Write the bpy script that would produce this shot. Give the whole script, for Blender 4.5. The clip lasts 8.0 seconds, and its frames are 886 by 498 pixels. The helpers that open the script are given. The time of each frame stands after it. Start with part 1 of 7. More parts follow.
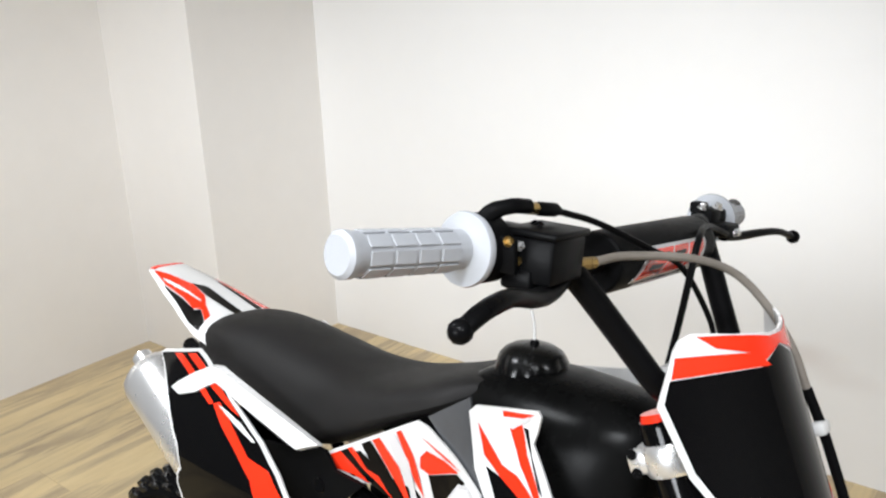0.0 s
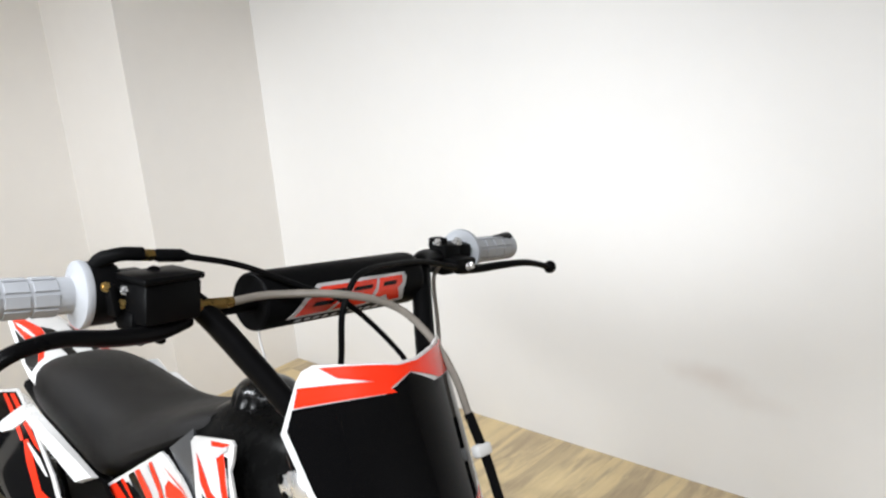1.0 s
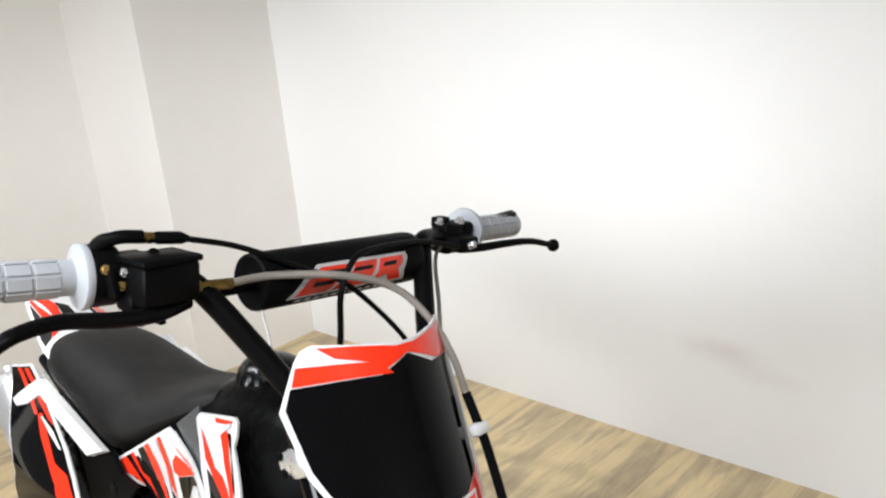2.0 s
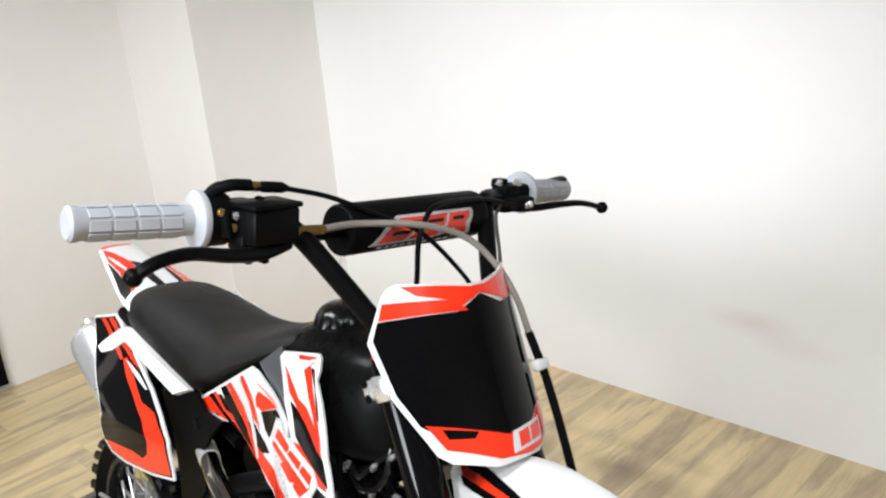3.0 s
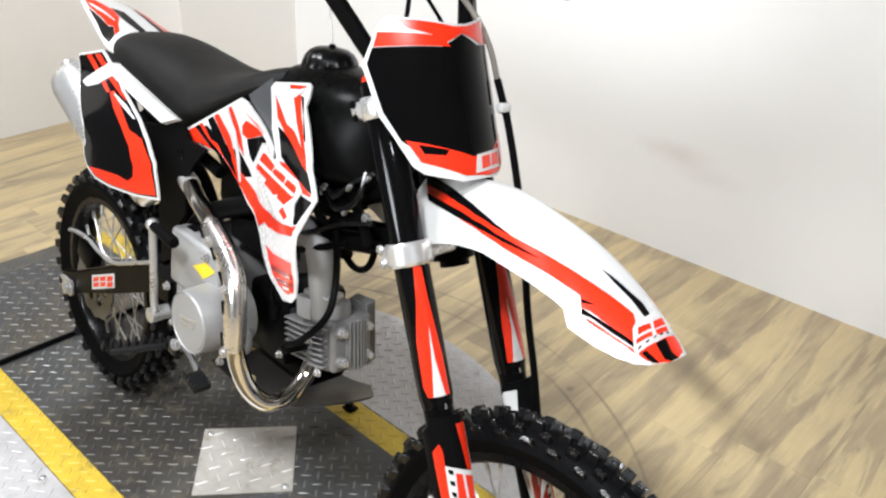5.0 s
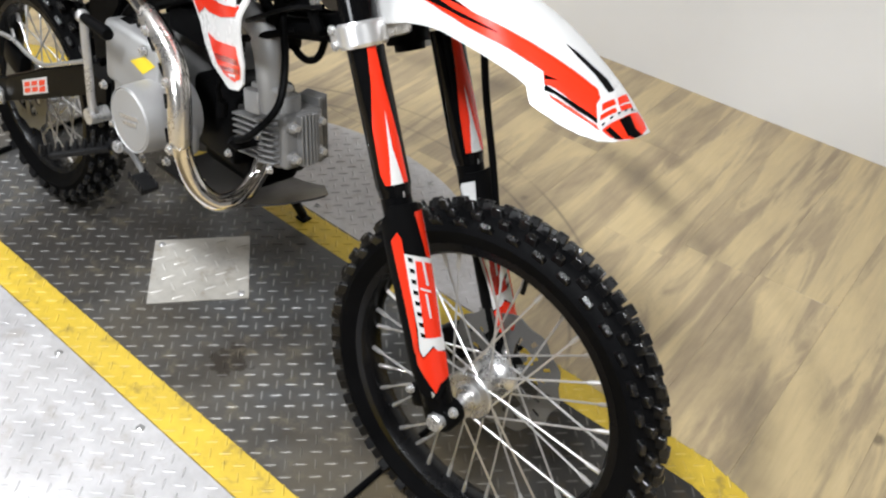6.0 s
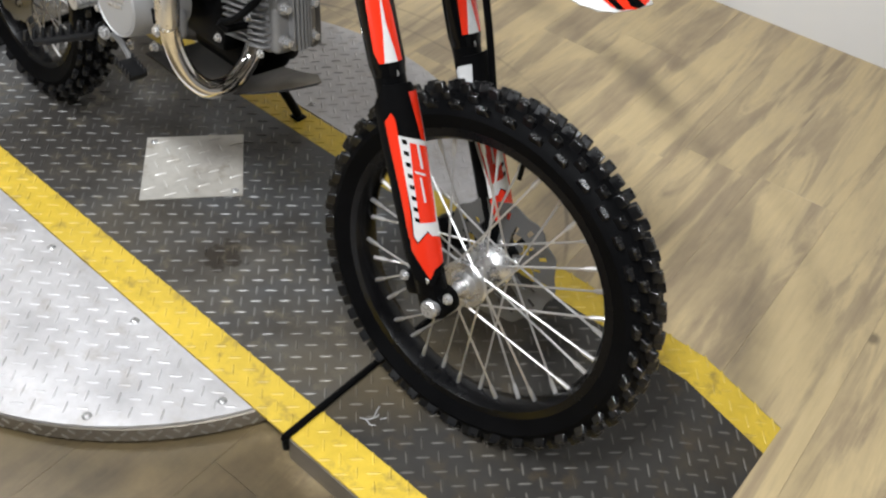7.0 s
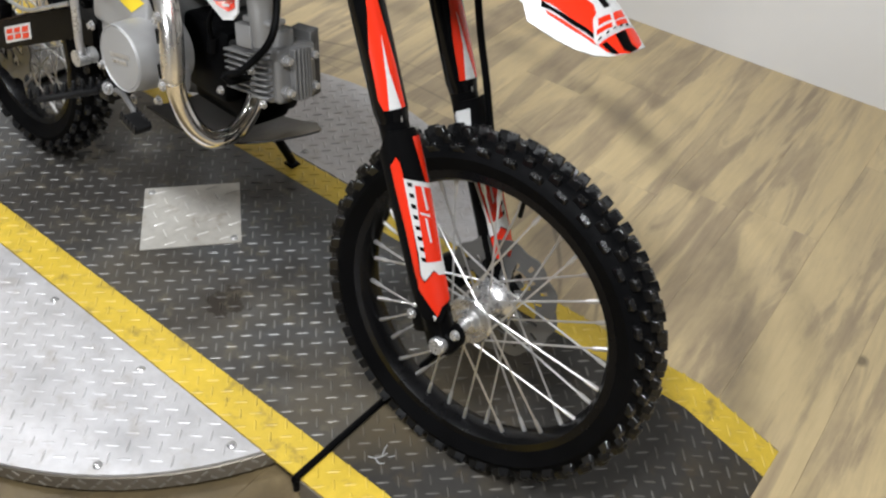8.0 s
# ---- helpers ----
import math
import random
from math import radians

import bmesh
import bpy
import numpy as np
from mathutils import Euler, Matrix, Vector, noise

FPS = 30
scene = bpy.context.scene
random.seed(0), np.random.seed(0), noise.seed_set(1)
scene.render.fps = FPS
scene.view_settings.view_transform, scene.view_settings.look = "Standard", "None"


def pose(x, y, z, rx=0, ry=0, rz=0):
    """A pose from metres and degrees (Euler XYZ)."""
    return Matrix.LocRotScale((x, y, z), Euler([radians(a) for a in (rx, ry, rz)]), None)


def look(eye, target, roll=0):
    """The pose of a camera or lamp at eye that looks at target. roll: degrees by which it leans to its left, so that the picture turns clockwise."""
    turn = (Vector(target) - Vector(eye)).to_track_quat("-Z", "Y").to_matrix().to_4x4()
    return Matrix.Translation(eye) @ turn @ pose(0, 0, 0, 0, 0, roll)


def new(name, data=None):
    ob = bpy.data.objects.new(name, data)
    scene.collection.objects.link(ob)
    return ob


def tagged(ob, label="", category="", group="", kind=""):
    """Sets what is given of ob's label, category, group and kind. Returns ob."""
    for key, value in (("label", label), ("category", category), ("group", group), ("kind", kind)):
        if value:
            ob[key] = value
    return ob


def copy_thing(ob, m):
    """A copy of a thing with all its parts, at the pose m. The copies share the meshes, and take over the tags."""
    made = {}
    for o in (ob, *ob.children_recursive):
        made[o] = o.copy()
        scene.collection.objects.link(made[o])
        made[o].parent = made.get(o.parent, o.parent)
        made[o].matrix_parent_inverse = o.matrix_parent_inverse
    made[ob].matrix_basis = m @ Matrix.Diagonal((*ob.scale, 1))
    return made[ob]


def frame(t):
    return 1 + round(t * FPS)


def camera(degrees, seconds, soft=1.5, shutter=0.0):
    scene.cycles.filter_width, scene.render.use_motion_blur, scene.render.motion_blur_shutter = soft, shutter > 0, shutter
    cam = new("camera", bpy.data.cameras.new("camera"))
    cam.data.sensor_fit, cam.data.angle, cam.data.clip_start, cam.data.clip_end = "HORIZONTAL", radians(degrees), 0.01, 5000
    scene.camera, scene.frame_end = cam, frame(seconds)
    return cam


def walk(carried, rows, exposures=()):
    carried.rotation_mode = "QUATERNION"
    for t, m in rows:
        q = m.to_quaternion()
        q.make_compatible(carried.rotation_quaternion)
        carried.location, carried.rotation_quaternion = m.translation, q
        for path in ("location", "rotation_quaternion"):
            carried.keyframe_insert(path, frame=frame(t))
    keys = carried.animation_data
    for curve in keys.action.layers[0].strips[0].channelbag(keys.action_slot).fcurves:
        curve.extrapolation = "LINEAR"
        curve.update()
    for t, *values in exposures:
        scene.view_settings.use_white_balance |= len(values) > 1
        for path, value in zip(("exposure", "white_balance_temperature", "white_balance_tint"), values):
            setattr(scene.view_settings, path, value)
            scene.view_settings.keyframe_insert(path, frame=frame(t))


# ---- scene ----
cam = camera(53.7, 8.0, soft=2.3)
PATH = [
    (0.0, (0.783, -0.681, 1.420), (-0.466, 0.746, 0.784), -2.1),
    (0.5, (0.978, -0.558, 1.429), (-0.358, 0.803, 0.829), -3.2),
    (1.0, (1.108, -0.474, 1.427), (-0.230, 0.902, 0.864), -4.9),
    (1.2, (1.157, -0.442, 1.439), (-0.202, 0.905, 0.860), -5.0),
    (2.3, (1.121, -0.465, 1.435), (-0.24, 0.855, 0.797), -5.3),
    (2.5, (1.13, -0.47, 1.428), (-0.226, 0.846, 0.771), -4.8),
    (3, (1.168, -0.574, 1.44), (-0.224, 0.705, 0.788), -5.2),
    (3.5, (1.188, -0.739, 1.434), (0.016, 0.683, 0.656), -1.7),
    (4, (1.186, -0.777, 1.446), (0.056, 0.656, 0.627), -1.3),
    (4.5, (1.241, -0.739, 1.425), (0.042, 0.628, 0.592), 3.2),
    (5, (1.271, -0.765, 1.375), (0.091, 0.527, 0.408), 2.8),
    (5.2, (1.268, -0.773, 1.355), (0.139, 0.509, 0.315), 3.1),
    (6.3, (1.27, -0.775, 1.29), (0.365, 0.418, -0.036), 4.8),
    (6.5, (1.274, -0.777, 1.28), (0.381, 0.395, -0.071), 4.6),
    (7, (1.288, -0.782, 1.252), (0.432, 0.36, -0.149), 5.6),
    (7.5, (1.284, -0.794, 1.243), (0.491, 0.358, -0.186), 7.6),
    (8, (1.279, -0.829, 1.273), (0.415, 0.39, -0.056), 4.7),
]
walk(cam, [(t, look(eye, target, roll)) for t, eye, target, roll in PATH],
     exposures=[(0, -0.34), (2.5, -0.27), (4.0, -0.25), (5.0, -0.20), (6.5, -0.46), (7.5, -0.58), (8, -0.60)])

# ---- light ----
world = bpy.data.worlds.new("world")
scene.world = world
world.use_nodes = True
world.node_tree.nodes["Background"].inputs[0].default_value = (1.0, 0.97, 0.93, 1)
world.node_tree.nodes["Background"].inputs[1].default_value = 0.05


def lamp(name, kind, energy, matrix, size=0.3, color=(0.945, 0.983, 1.028), spot=60):
    data = bpy.data.lights.new(name, kind)
    data.energy, data.color = energy, color
    if kind == "AREA":
        data.shape, data.size = "DISK", size
    else:
        data.shadow_soft_size = size
    if kind == "SPOT":
        data.spot_size, data.spot_blend = radians(spot), 1.0
    ob = new(name, data)
    ob.matrix_world = matrix
    return ob


CEIL = 2.75
for x, y, energy in ((0.98, -1.3, 78), (-0.8, -0.9, 58), (2.1, -1.0, 56)):
    down = lamp("ceiling_lamp", "AREA", energy, look((x, y, CEIL - 0.06), (x - 0.05, y + 0.1, 0)), 0.45)
    down.data.spread = radians(155)
# studio lamp with a wide, low throw across the white wall
lamp("studio_lamp", "SPOT", 440, look((0.2, -2.6, 1.55), (-0.5, 1.6, 0.76)) @ Matrix.Diagonal((4.0, 1, 1, 1)), 0.5, spot=25)
lamp("track_spot", "SPOT", 95, look((0.3, -0.5, CEIL - 0.1), (-0.75, 1.6, 0.85)), 0.1, spot=50)

# ---- materials ----


def material(name, color, rough=0.5, metal=0.0, vary=0.12, scale=8.0, bump=0.0, bump_scale=60.0, coat=0.0, spec=0.5, rvary=0.1):
    m = bpy.data.materials.new(name)
    m.use_nodes = True
    n, l = m.node_tree.nodes, m.node_tree.links
    b = n["Principled BSDF"]
    b.inputs["Metallic"].default_value = metal
    b.inputs["Coat Weight"].default_value = coat
    b.inputs["Coat Roughness"].default_value = 0.08
    b.inputs["Specular IOR Level"].default_value = spec
    tc = n.new("ShaderNodeTexCoord")
    big = n.new("ShaderNodeTexNoise")
    big.inputs["Scale"].default_value, big.inputs["Detail"].default_value = scale, 5
    l.new(tc.outputs["Object"], big.inputs["Vector"])
    fine = n.new("ShaderNodeTexNoise")
    fine.inputs["Scale"].default_value, fine.inputs["Detail"].default_value = scale * 12, 3
    l.new(tc.outputs["Object"], fine.inputs["Vector"])
    mixn = n.new("ShaderNodeMath")
    mixn.operation = "MULTIPLY_ADD"
    mixn.inputs[1].default_value = 0.4
    l.new(fine.outputs["Fac"], mixn.inputs[0])
    l.new(big.outputs["Fac"], mixn.inputs[2])
    ramp = n.new("ShaderNodeMapRange")
    ramp.inputs["From Min"].default_value, ramp.inputs["From Max"].default_value = 0.4, 1.0
    ramp.inputs["To Min"].default_value, ramp.inputs["To Max"].default_value = 1 - vary, 1 + vary
    l.new(mixn.outputs[0], ramp.inputs["Value"])
    mul = n.new("ShaderNodeVectorMath")
    mul.operation = "SCALE"
    mul.inputs[0].default_value = color
    l.new(ramp.outputs[0], mul.inputs["Scale"])
    l.new(mul.outputs[0], b.inputs["Base Color"])
    rr = n.new("ShaderNodeMapRange")
    rr.inputs["From Min"].default_value, rr.inputs["From Max"].default_value = 0.4, 1.0
    rr.inputs["To Min"].default_value, rr.inputs["To Max"].default_value = max(0.02, rough - rvary), min(1, rough + rvary)
    l.new(mixn.outputs[0], rr.inputs["Value"])
    l.new(rr.outputs[0], b.inputs["Roughness"])
    if bump:
        bn = n.new("ShaderNodeTexNoise")
        bn.inputs["Scale"].default_value, bn.inputs["Detail"].default_value = bump_scale, 4
        l.new(tc.outputs["Object"], bn.inputs["Vector"])
        bp = n.new("ShaderNodeBump")
        bp.inputs["Strength"].default_value, bp.inputs["Distance"].default_value = bump, 0.002
        l.new(bn.outputs["Fac"], bp.inputs["Height"])
        l.new(bp.outputs[0], b.inputs["Normal"])
    return m


RED = material("red_plastic_film", (0.66, 0.027, 0.008), 0.2, coat=0.35, vary=0.05, rvary=0.04)
WHITE = material("white_plastic", (0.55, 0.543, 0.533), 0.26, vary=0.03, rvary=0.05)
BLACK_GLOSS = material("gloss_black_film", (0.0025, 0.0025, 0.0027), 0.06, spec=0.15, vary=0.1, rvary=0.03)
BLACK = material("satin_black_paint", (0.0028, 0.0028, 0.003), 0.34, spec=0.045, vary=0.2, bump=0.05, bump_scale=200)
BLACK_PLASTIC = material("black_moulded_plastic", (0.0035, 0.0035, 0.0037), 0.45, spec=0.03, vary=0.15, bump=0.15, bump_scale=500)
TANK = material("black_tank_plastic", (0.004, 0.004, 0.004), 0.32, spec=0.04, vary=0.2, bump=0.05, bump_scale=80)
# grey holds the sheen that the glossy tank side catches
KNEE = material("knee_plastic_sheen_grey", (0.06, 0.062, 0.066), 0.22, spec=0.6, vary=0.1)
DARK_RED = material("dark_red_film", (0.30, 0.02, 0.012), 0.2, coat=0.3, vary=0.05)
RUBBER = material("tyre_rubber", (0.0032, 0.0032, 0.0035), 0.5, spec=0.03, vary=0.3, scale=14, bump=0.2, bump_scale=250)
SHIELD = material("brushed_shield_steel", (0.80, 0.77, 0.73), 0.26, 0.95, vary=0.06, scale=15)
PEG = material("dark_peg_steel", (0.010, 0.010, 0.0105), 0.36, 0.2, spec=0.25, vary=0.2)
# near-black casting: the shade in the gaps between fins is in the colour
CORE = material("shaded_cast_core", (0.022, 0.021, 0.020), 0.6, 0.3, vary=0.2, scale=25)
CASE = material("rough_crankcase_casting", (0.13, 0.127, 0.124), 0.6, 0.3, vary=0.2, scale=20, bump=0.2, bump_scale=250)
SPOKE = material("plated_spoke_steel", (0.60, 0.59, 0.58), 0.42, 0.85, vary=0.05)
HUB = material("polished_hub_alloy", (0.70, 0.69, 0.68), 0.28, 0.9, vary=0.08, scale=30)
SEAT = material("seat_vinyl", (0.0098, 0.0092, 0.009), 0.55, spec=0.17, vary=0.12, scale=6, bump=0.35, bump_scale=700)
CHROME = material("polished_chrome", (0.72, 0.70, 0.68), 0.09, 1.0, vary=0.05, rvary=0.05)
ALU = material("cast_aluminium", (0.36, 0.356, 0.352), 0.5, 0.45, vary=0.06, scale=20, bump=0.1, bump_scale=300)
ALU_DARK = material("grey_cast_fins", (0.19, 0.186, 0.182), 0.45, 0.4, vary=0.15, scale=25, bump=0.2, bump_scale=300)
CLAMP = material("bright_machined_alloy", (0.78, 0.775, 0.77), 0.28, 0.8, vary=0.02, scale=6, rvary=0.03)
STEEL = material("zinc_steel", (0.50, 0.495, 0.49), 0.3, 0.7, vary=0.04, scale=30)
GREY_RUBBER = material("grey_grip_rubber", (0.31, 0.32, 0.34), 0.55, vary=0.06, bump=0.1, bump_scale=300)
HOSE = material("braided_hose", (0.17, 0.150, 0.128), 0.5, 0.1, vary=0.15, scale=80)
BRASS = material("brass_fitting", (0.55, 0.38, 0.14), 0.3, 1.0)
YELLOW = material("yellow_sticker", (0.75, 0.55, 0.03), 0.4, vary=0.05)
GREY_DECAL = material("grey_decal_film", (0.45, 0.44, 0.44), 0.3, vary=0.05)
KNOB = material("tyre_knob_rubber", (0.0038, 0.0038, 0.0042), 0.30, spec=0.55, vary=0.3, scale=14, bump=0.2, bump_scale=250)
DISC_STEEL = material("dull_disc_steel", (0.15, 0.147, 0.142), 0.42, 0.5, vary=0.12, scale=20)
CAP_BLACK = material("gloss_black_cap", (0.003, 0.003, 0.003), 0.28, spec=0.25, vary=0.1, rvary=0.04)
RIM = material("black_rim", (0.003, 0.003, 0.0034), 0.26, 0.0, spec=0.2, vary=0.15)

# ---- mesh helpers ----


def finish(bm, smooth=True, angle=35):
    bmesh.ops.recalc_face_normals(bm, faces=bm.faces)
    for f in bm.faces:
        f.smooth = smooth
    if smooth:
        for e in bm.edges:
            if len(e.link_faces) == 2 and e.calc_face_angle(0) > radians(angle):
                e.smooth = False


def mesh_of(name, bm, mat, smooth=True, angle=35):
    finish(bm, smooth, angle)
    me = bpy.data.meshes.new(name)
    bm.to_mesh(me)
    bm.free()
    for x in (mat if isinstance(mat, (list, tuple)) else [mat]):
        me.materials.append(x)
    return me


def part(name, bm, mat, parent=None, label="", basis=None, smooth=True, angle=35):
    me = bm if isinstance(bm, bpy.types.Mesh) else mesh_of(name, bm, mat, smooth, angle)
    ob = new(name, me)
    if parent is not None:
        ob.parent = parent
    if basis is not None:
        ob.matrix_basis = basis
    if label:
        tagged(ob, label)
    return ob


def spline(pts, n=8, closed=False):
    """Catmull-Rom through the points."""
    P = [Vector(p) for p in pts]
    out, m = [], len(P)
    for i in range(m if closed else m - 1):
        if closed:
            a, b, c, d = P[i - 1], P[i], P[(i + 1) % m], P[(i + 2) % m]
        else:
            b, c = P[i], P[i + 1]
            a = P[i - 1] if i else b * 2 - c
            d = P[i + 2] if i + 2 < m else c * 2 - b
        for k in range(n):
            t = k / n
            out.append(0.5 * ((2 * b) + (c - a) * t + (2 * a - 5 * b + 4 * c - d) * t * t + (3 * b - a - 3 * c + d) * t ** 3))
    if not closed:
        out.append(P[-1])
    return out


def tube(bm, pts, r, seg=10, caps=True, flat=None):
    """A tube along the points; r is one radius or one for each point; flat squeezes it along a direction."""
    P = [Vector(p) for p in pts]
    R = r if isinstance(r, (list, tuple)) else [r] * len(P)
    rings, up = [], None
    for i, p in enumerate(P):
        t = (P[min(i + 1, len(P) - 1)] - P[max(i - 1, 0)]).normalized()
        if up is None:
            up = Vector((0, 0, 1)) if abs(t.z) < 0.9 else Vector((1, 0, 0))
        side = t.cross(up).normalized()
        up = side.cross(t).normalized()
        ring = []
        for k in range(seg):
            a = 2 * math.pi * k / seg
            o = side * math.cos(a) + up * math.sin(a)
            if flat:
                f = Vector(flat[0])
                o = o - f * o.dot(f) * (1 - flat[1])
            ring.append(bm.verts.new(p + o * R[i]))
        rings.append(ring)
    for a, b in zip(rings, rings[1:]):
        for k in range(seg):
            bm.faces.new((a[k], a[(k + 1) % seg], b[(k + 1) % seg], b[k]))
    if caps:
        bm.faces.new(rings[0][::-1])
        bm.faces.new(rings[-1])
    return bm


def lathe(bm, profile, seg=32, m=Matrix(), closed=False):
    """Profile of (radius, along) turned round the y axis, then moved by m."""
    rings = []
    for r, y in profile:
        if r < 1e-6:
            rings.append([bm.verts.new(m @ Vector((0, y, 0)))])
        else:
            rings.append([bm.verts.new(m @ Vector((r * math.cos(2 * math.pi * k / seg), y, r * math.sin(2 * math.pi * k / seg)))) for k in range(seg)])
    pairs = list(zip(rings, rings[1:])) + ([(rings[-1], rings[0])] if closed else [])
    for a, b in pairs:
        for k in range(seg):
            k2 = (k + 1) % seg
            if len(a) == 1 and len(b) == 1:
                continue
            if len(a) == 1:
                bm.faces.new((a[0], b[k2], b[k]))
            elif len(b) == 1:
                bm.faces.new((a[k], a[k2], b[0]))
            else:
                bm.faces.new((a[k], a[k2], b[k2], b[k]))
    return bm


def block(bm, size, m=Matrix(), bevel=0.0, seg=2, taper=1.0):
    r = bmesh.ops.create_cube(bm, size=1.0)
    for v in r["verts"]:
        k = taper if v.co.z > 0 else 1.0
        v.co = Vector((v.co.x * size[0] * k, v.co.y * size[1] * k, v.co.z * size[2]))
    if bevel:
        edges = list({e for v in r["verts"] for e in v.link_edges})
        res = bmesh.ops.bevel(bm, geom=edges, offset=bevel, segments=seg, affect="EDGES", profile=0.5)
        vs = list({v for f in res["faces"] for v in f.verts} | {v for v in r["verts"] if v.is_valid})
    else:
        vs = r["verts"]
    bmesh.ops.transform(bm, matrix=m, verts=vs)
    return vs


def rod(bm, a, b, r, seg=10, r2=None):
    return tube(bm, [a, b], [r, r if r2 is None else r2], seg)


def sheet(outline, place, thick=0.003, step=0.02, lift=0.0, round_n=0):
    """A panel: a flat outline in two numbers, laid on a surface by place(u, v), cut finely enough to follow it, and given thickness."""
    bm = bmesh.new()
    pts = [Vector((u, v, 0)) for u, v in outline]
    if round_n:
        pts = spline(pts, round_n, closed=True)
    bm.faces.new([bm.verts.new(p) for p in pts])
    for ax in (0, 1):
        lo, hi = min(p[ax] for p in pts), max(p[ax] for p in pts)
        k = lo + step
        while k < hi - step * 0.3:
            co, no = Vector((0, 0, 0)), Vector((0, 0, 0))
            co[ax], no[ax] = k, 1
            bmesh.ops.bisect_plane(bm, geom=bm.verts[:] + bm.edges[:] + bm.faces[:], plane_co=co, plane_no=no)
            k += step
    bmesh.ops.triangulate(bm, faces=[f for f in bm.faces if len(f.verts) > 4])
    flat = [v.co.copy() for v in bm.verts]
    eps = 1e-3

    def normal(c):
        p = Vector(place(c.x, c.y))
        return (Vector(place(c.x + eps, c.y)) - p).cross(Vector(place(c.x, c.y + eps)) - p).normalized()
    out, inn = [], []
    for v, c in zip(bm.verts, flat):
        p, nn = Vector(place(c.x, c.y)), normal(c)
        out.append(p + nn * (lift + thick)), inn.append(p + nn * lift)
    bm.verts.index_update()
    faces = [[v.index for v in f.verts] for f in bm.faces]
    rim = [[v.index for v in e.verts] for e in bm.edges if len(e.link_faces) == 1]
    bm.free()
    bm = bmesh.new()
    A = [bm.verts.new(p) for p in out]
    B = [bm.verts.new(p) for p in inn]
    for f in faces:
        bm.faces.new([A[i] for i in f])
        bm.faces.new([B[i] for i in reversed(f)])
    for i, j in rim:
        bm.faces.new((A[i], A[j], B[j], B[i]))
    return bm


# ---- room ----
ROOM = pose(0, 0, 0, 0, 0, 2.3)


def wall_material():
    m = material("white_wall_paint", (0.80, 0.79, 0.775), 0.55, vary=0.02, scale=1.2, bump=0.12, bump_scale=180)
    n, l = m.node_tree.nodes, m.node_tree.links
    b = n["Principled BSDF"]
    old = b.inputs["Base Color"].links[0].from_socket
    geo = n.new("ShaderNodeNewGeometry")
    cur = old
    for centre, rad, amount in (((0.08, 1.606, 0.345), (0.10, 0.5, 0.035), 0.3), ((0.19, 1.61, 0.30), (0.09, 0.5, 0.03), 0.15)):
        sub = n.new("ShaderNodeVectorMath")
        sub.operation = "SUBTRACT"
        sub.inputs[1].default_value = centre
        l.new(geo.outputs["Position"], sub.inputs[0])
        div = n.new("ShaderNodeVectorMath")
        div.operation = "DIVIDE"
        div.inputs[1].default_value = rad
        l.new(sub.outputs[0], div.inputs[0])
        nz = n.new("ShaderNodeTexNoise")
        nz.inputs["Scale"].default_value = 9
        l.new(geo.outputs["Position"], nz.inputs["Vector"])
        add = n.new("ShaderNodeVectorMath")
        add.operation = "ADD"
        l.new(div.outputs[0], add.inputs[0])
        nm = n.new("ShaderNodeVectorMath")
        nm.operation = "MULTIPLY_ADD"
        nm.inputs[1].default_value, nm.inputs[2].default_value = (1.2,) * 3, (-0.6,) * 3
        l.new(nz.outputs["Color"], nm.inputs[0])
        l.new(nm.outputs[0], add.inputs[1])
        ln = n.new("ShaderNodeVectorMath")
        ln.operation = "LENGTH"
        l.new(add.outputs[0], ln.inputs[0])
        mr = n.new("ShaderNodeMapRange")
        mr.interpolation_type = "SMOOTHSTEP"
        mr.inputs["From Min"].default_value, mr.inputs["From Max"].default_value = 1.6, 0.0
        mr.inputs["To Min"].default_value, mr.inputs["To Max"].default_value = 0.0, amount
        l.new(ln.outputs["Value"], mr.inputs["Value"])
        mx = n.new("ShaderNodeMix")
        mx.data_type = "RGBA"
        l.new(mr.outputs[0], mx.inputs[0])
        l.new(cur, mx.inputs[6])
        mx.inputs[7].default_value = (0.50, 0.40, 0.34, 1)
        cur = mx.outputs[2]
    l.new(cur, b.inputs["Base Color"])
    return m


WALL = wall_material()
# white wall with the warm light on pier and west side tinted in
WARM_LIT_WALL = material("warm_lit_white_wall_paint", (0.80, 0.774, 0.742), 0.55, vary=0.03, scale=1.2, bump=0.12, bump_scale=180)
# tones of the unseen ceiling and walls, set for reflections and bounce
CEILING = material("dark_ceiling_paint", (0.20, 0.20, 0.20), 0.8, vary=0.06, scale=2)
GREY_WALL = material("grey_wall_paint", (0.30, 0.295, 0.29), 0.8, vary=0.06, scale=2)
DARK_WALL = material("unseen_dark_wall_paint", (0.06, 0.06, 0.062), 0.8, vary=0.1, scale=2)


def wall(name, lo, hi, label, mat=WALL):
    bm = bmesh.new()
    c = [(a + b) / 2 for a, b in zip(lo, hi)]
    block(bm, [b - a for a, b in zip(lo, hi)], pose(*c))
    ob = part(name, bm, mat, smooth=False)
    ob.matrix_basis = ROOM
    return tagged(ob, label, "wall", kind="structure")


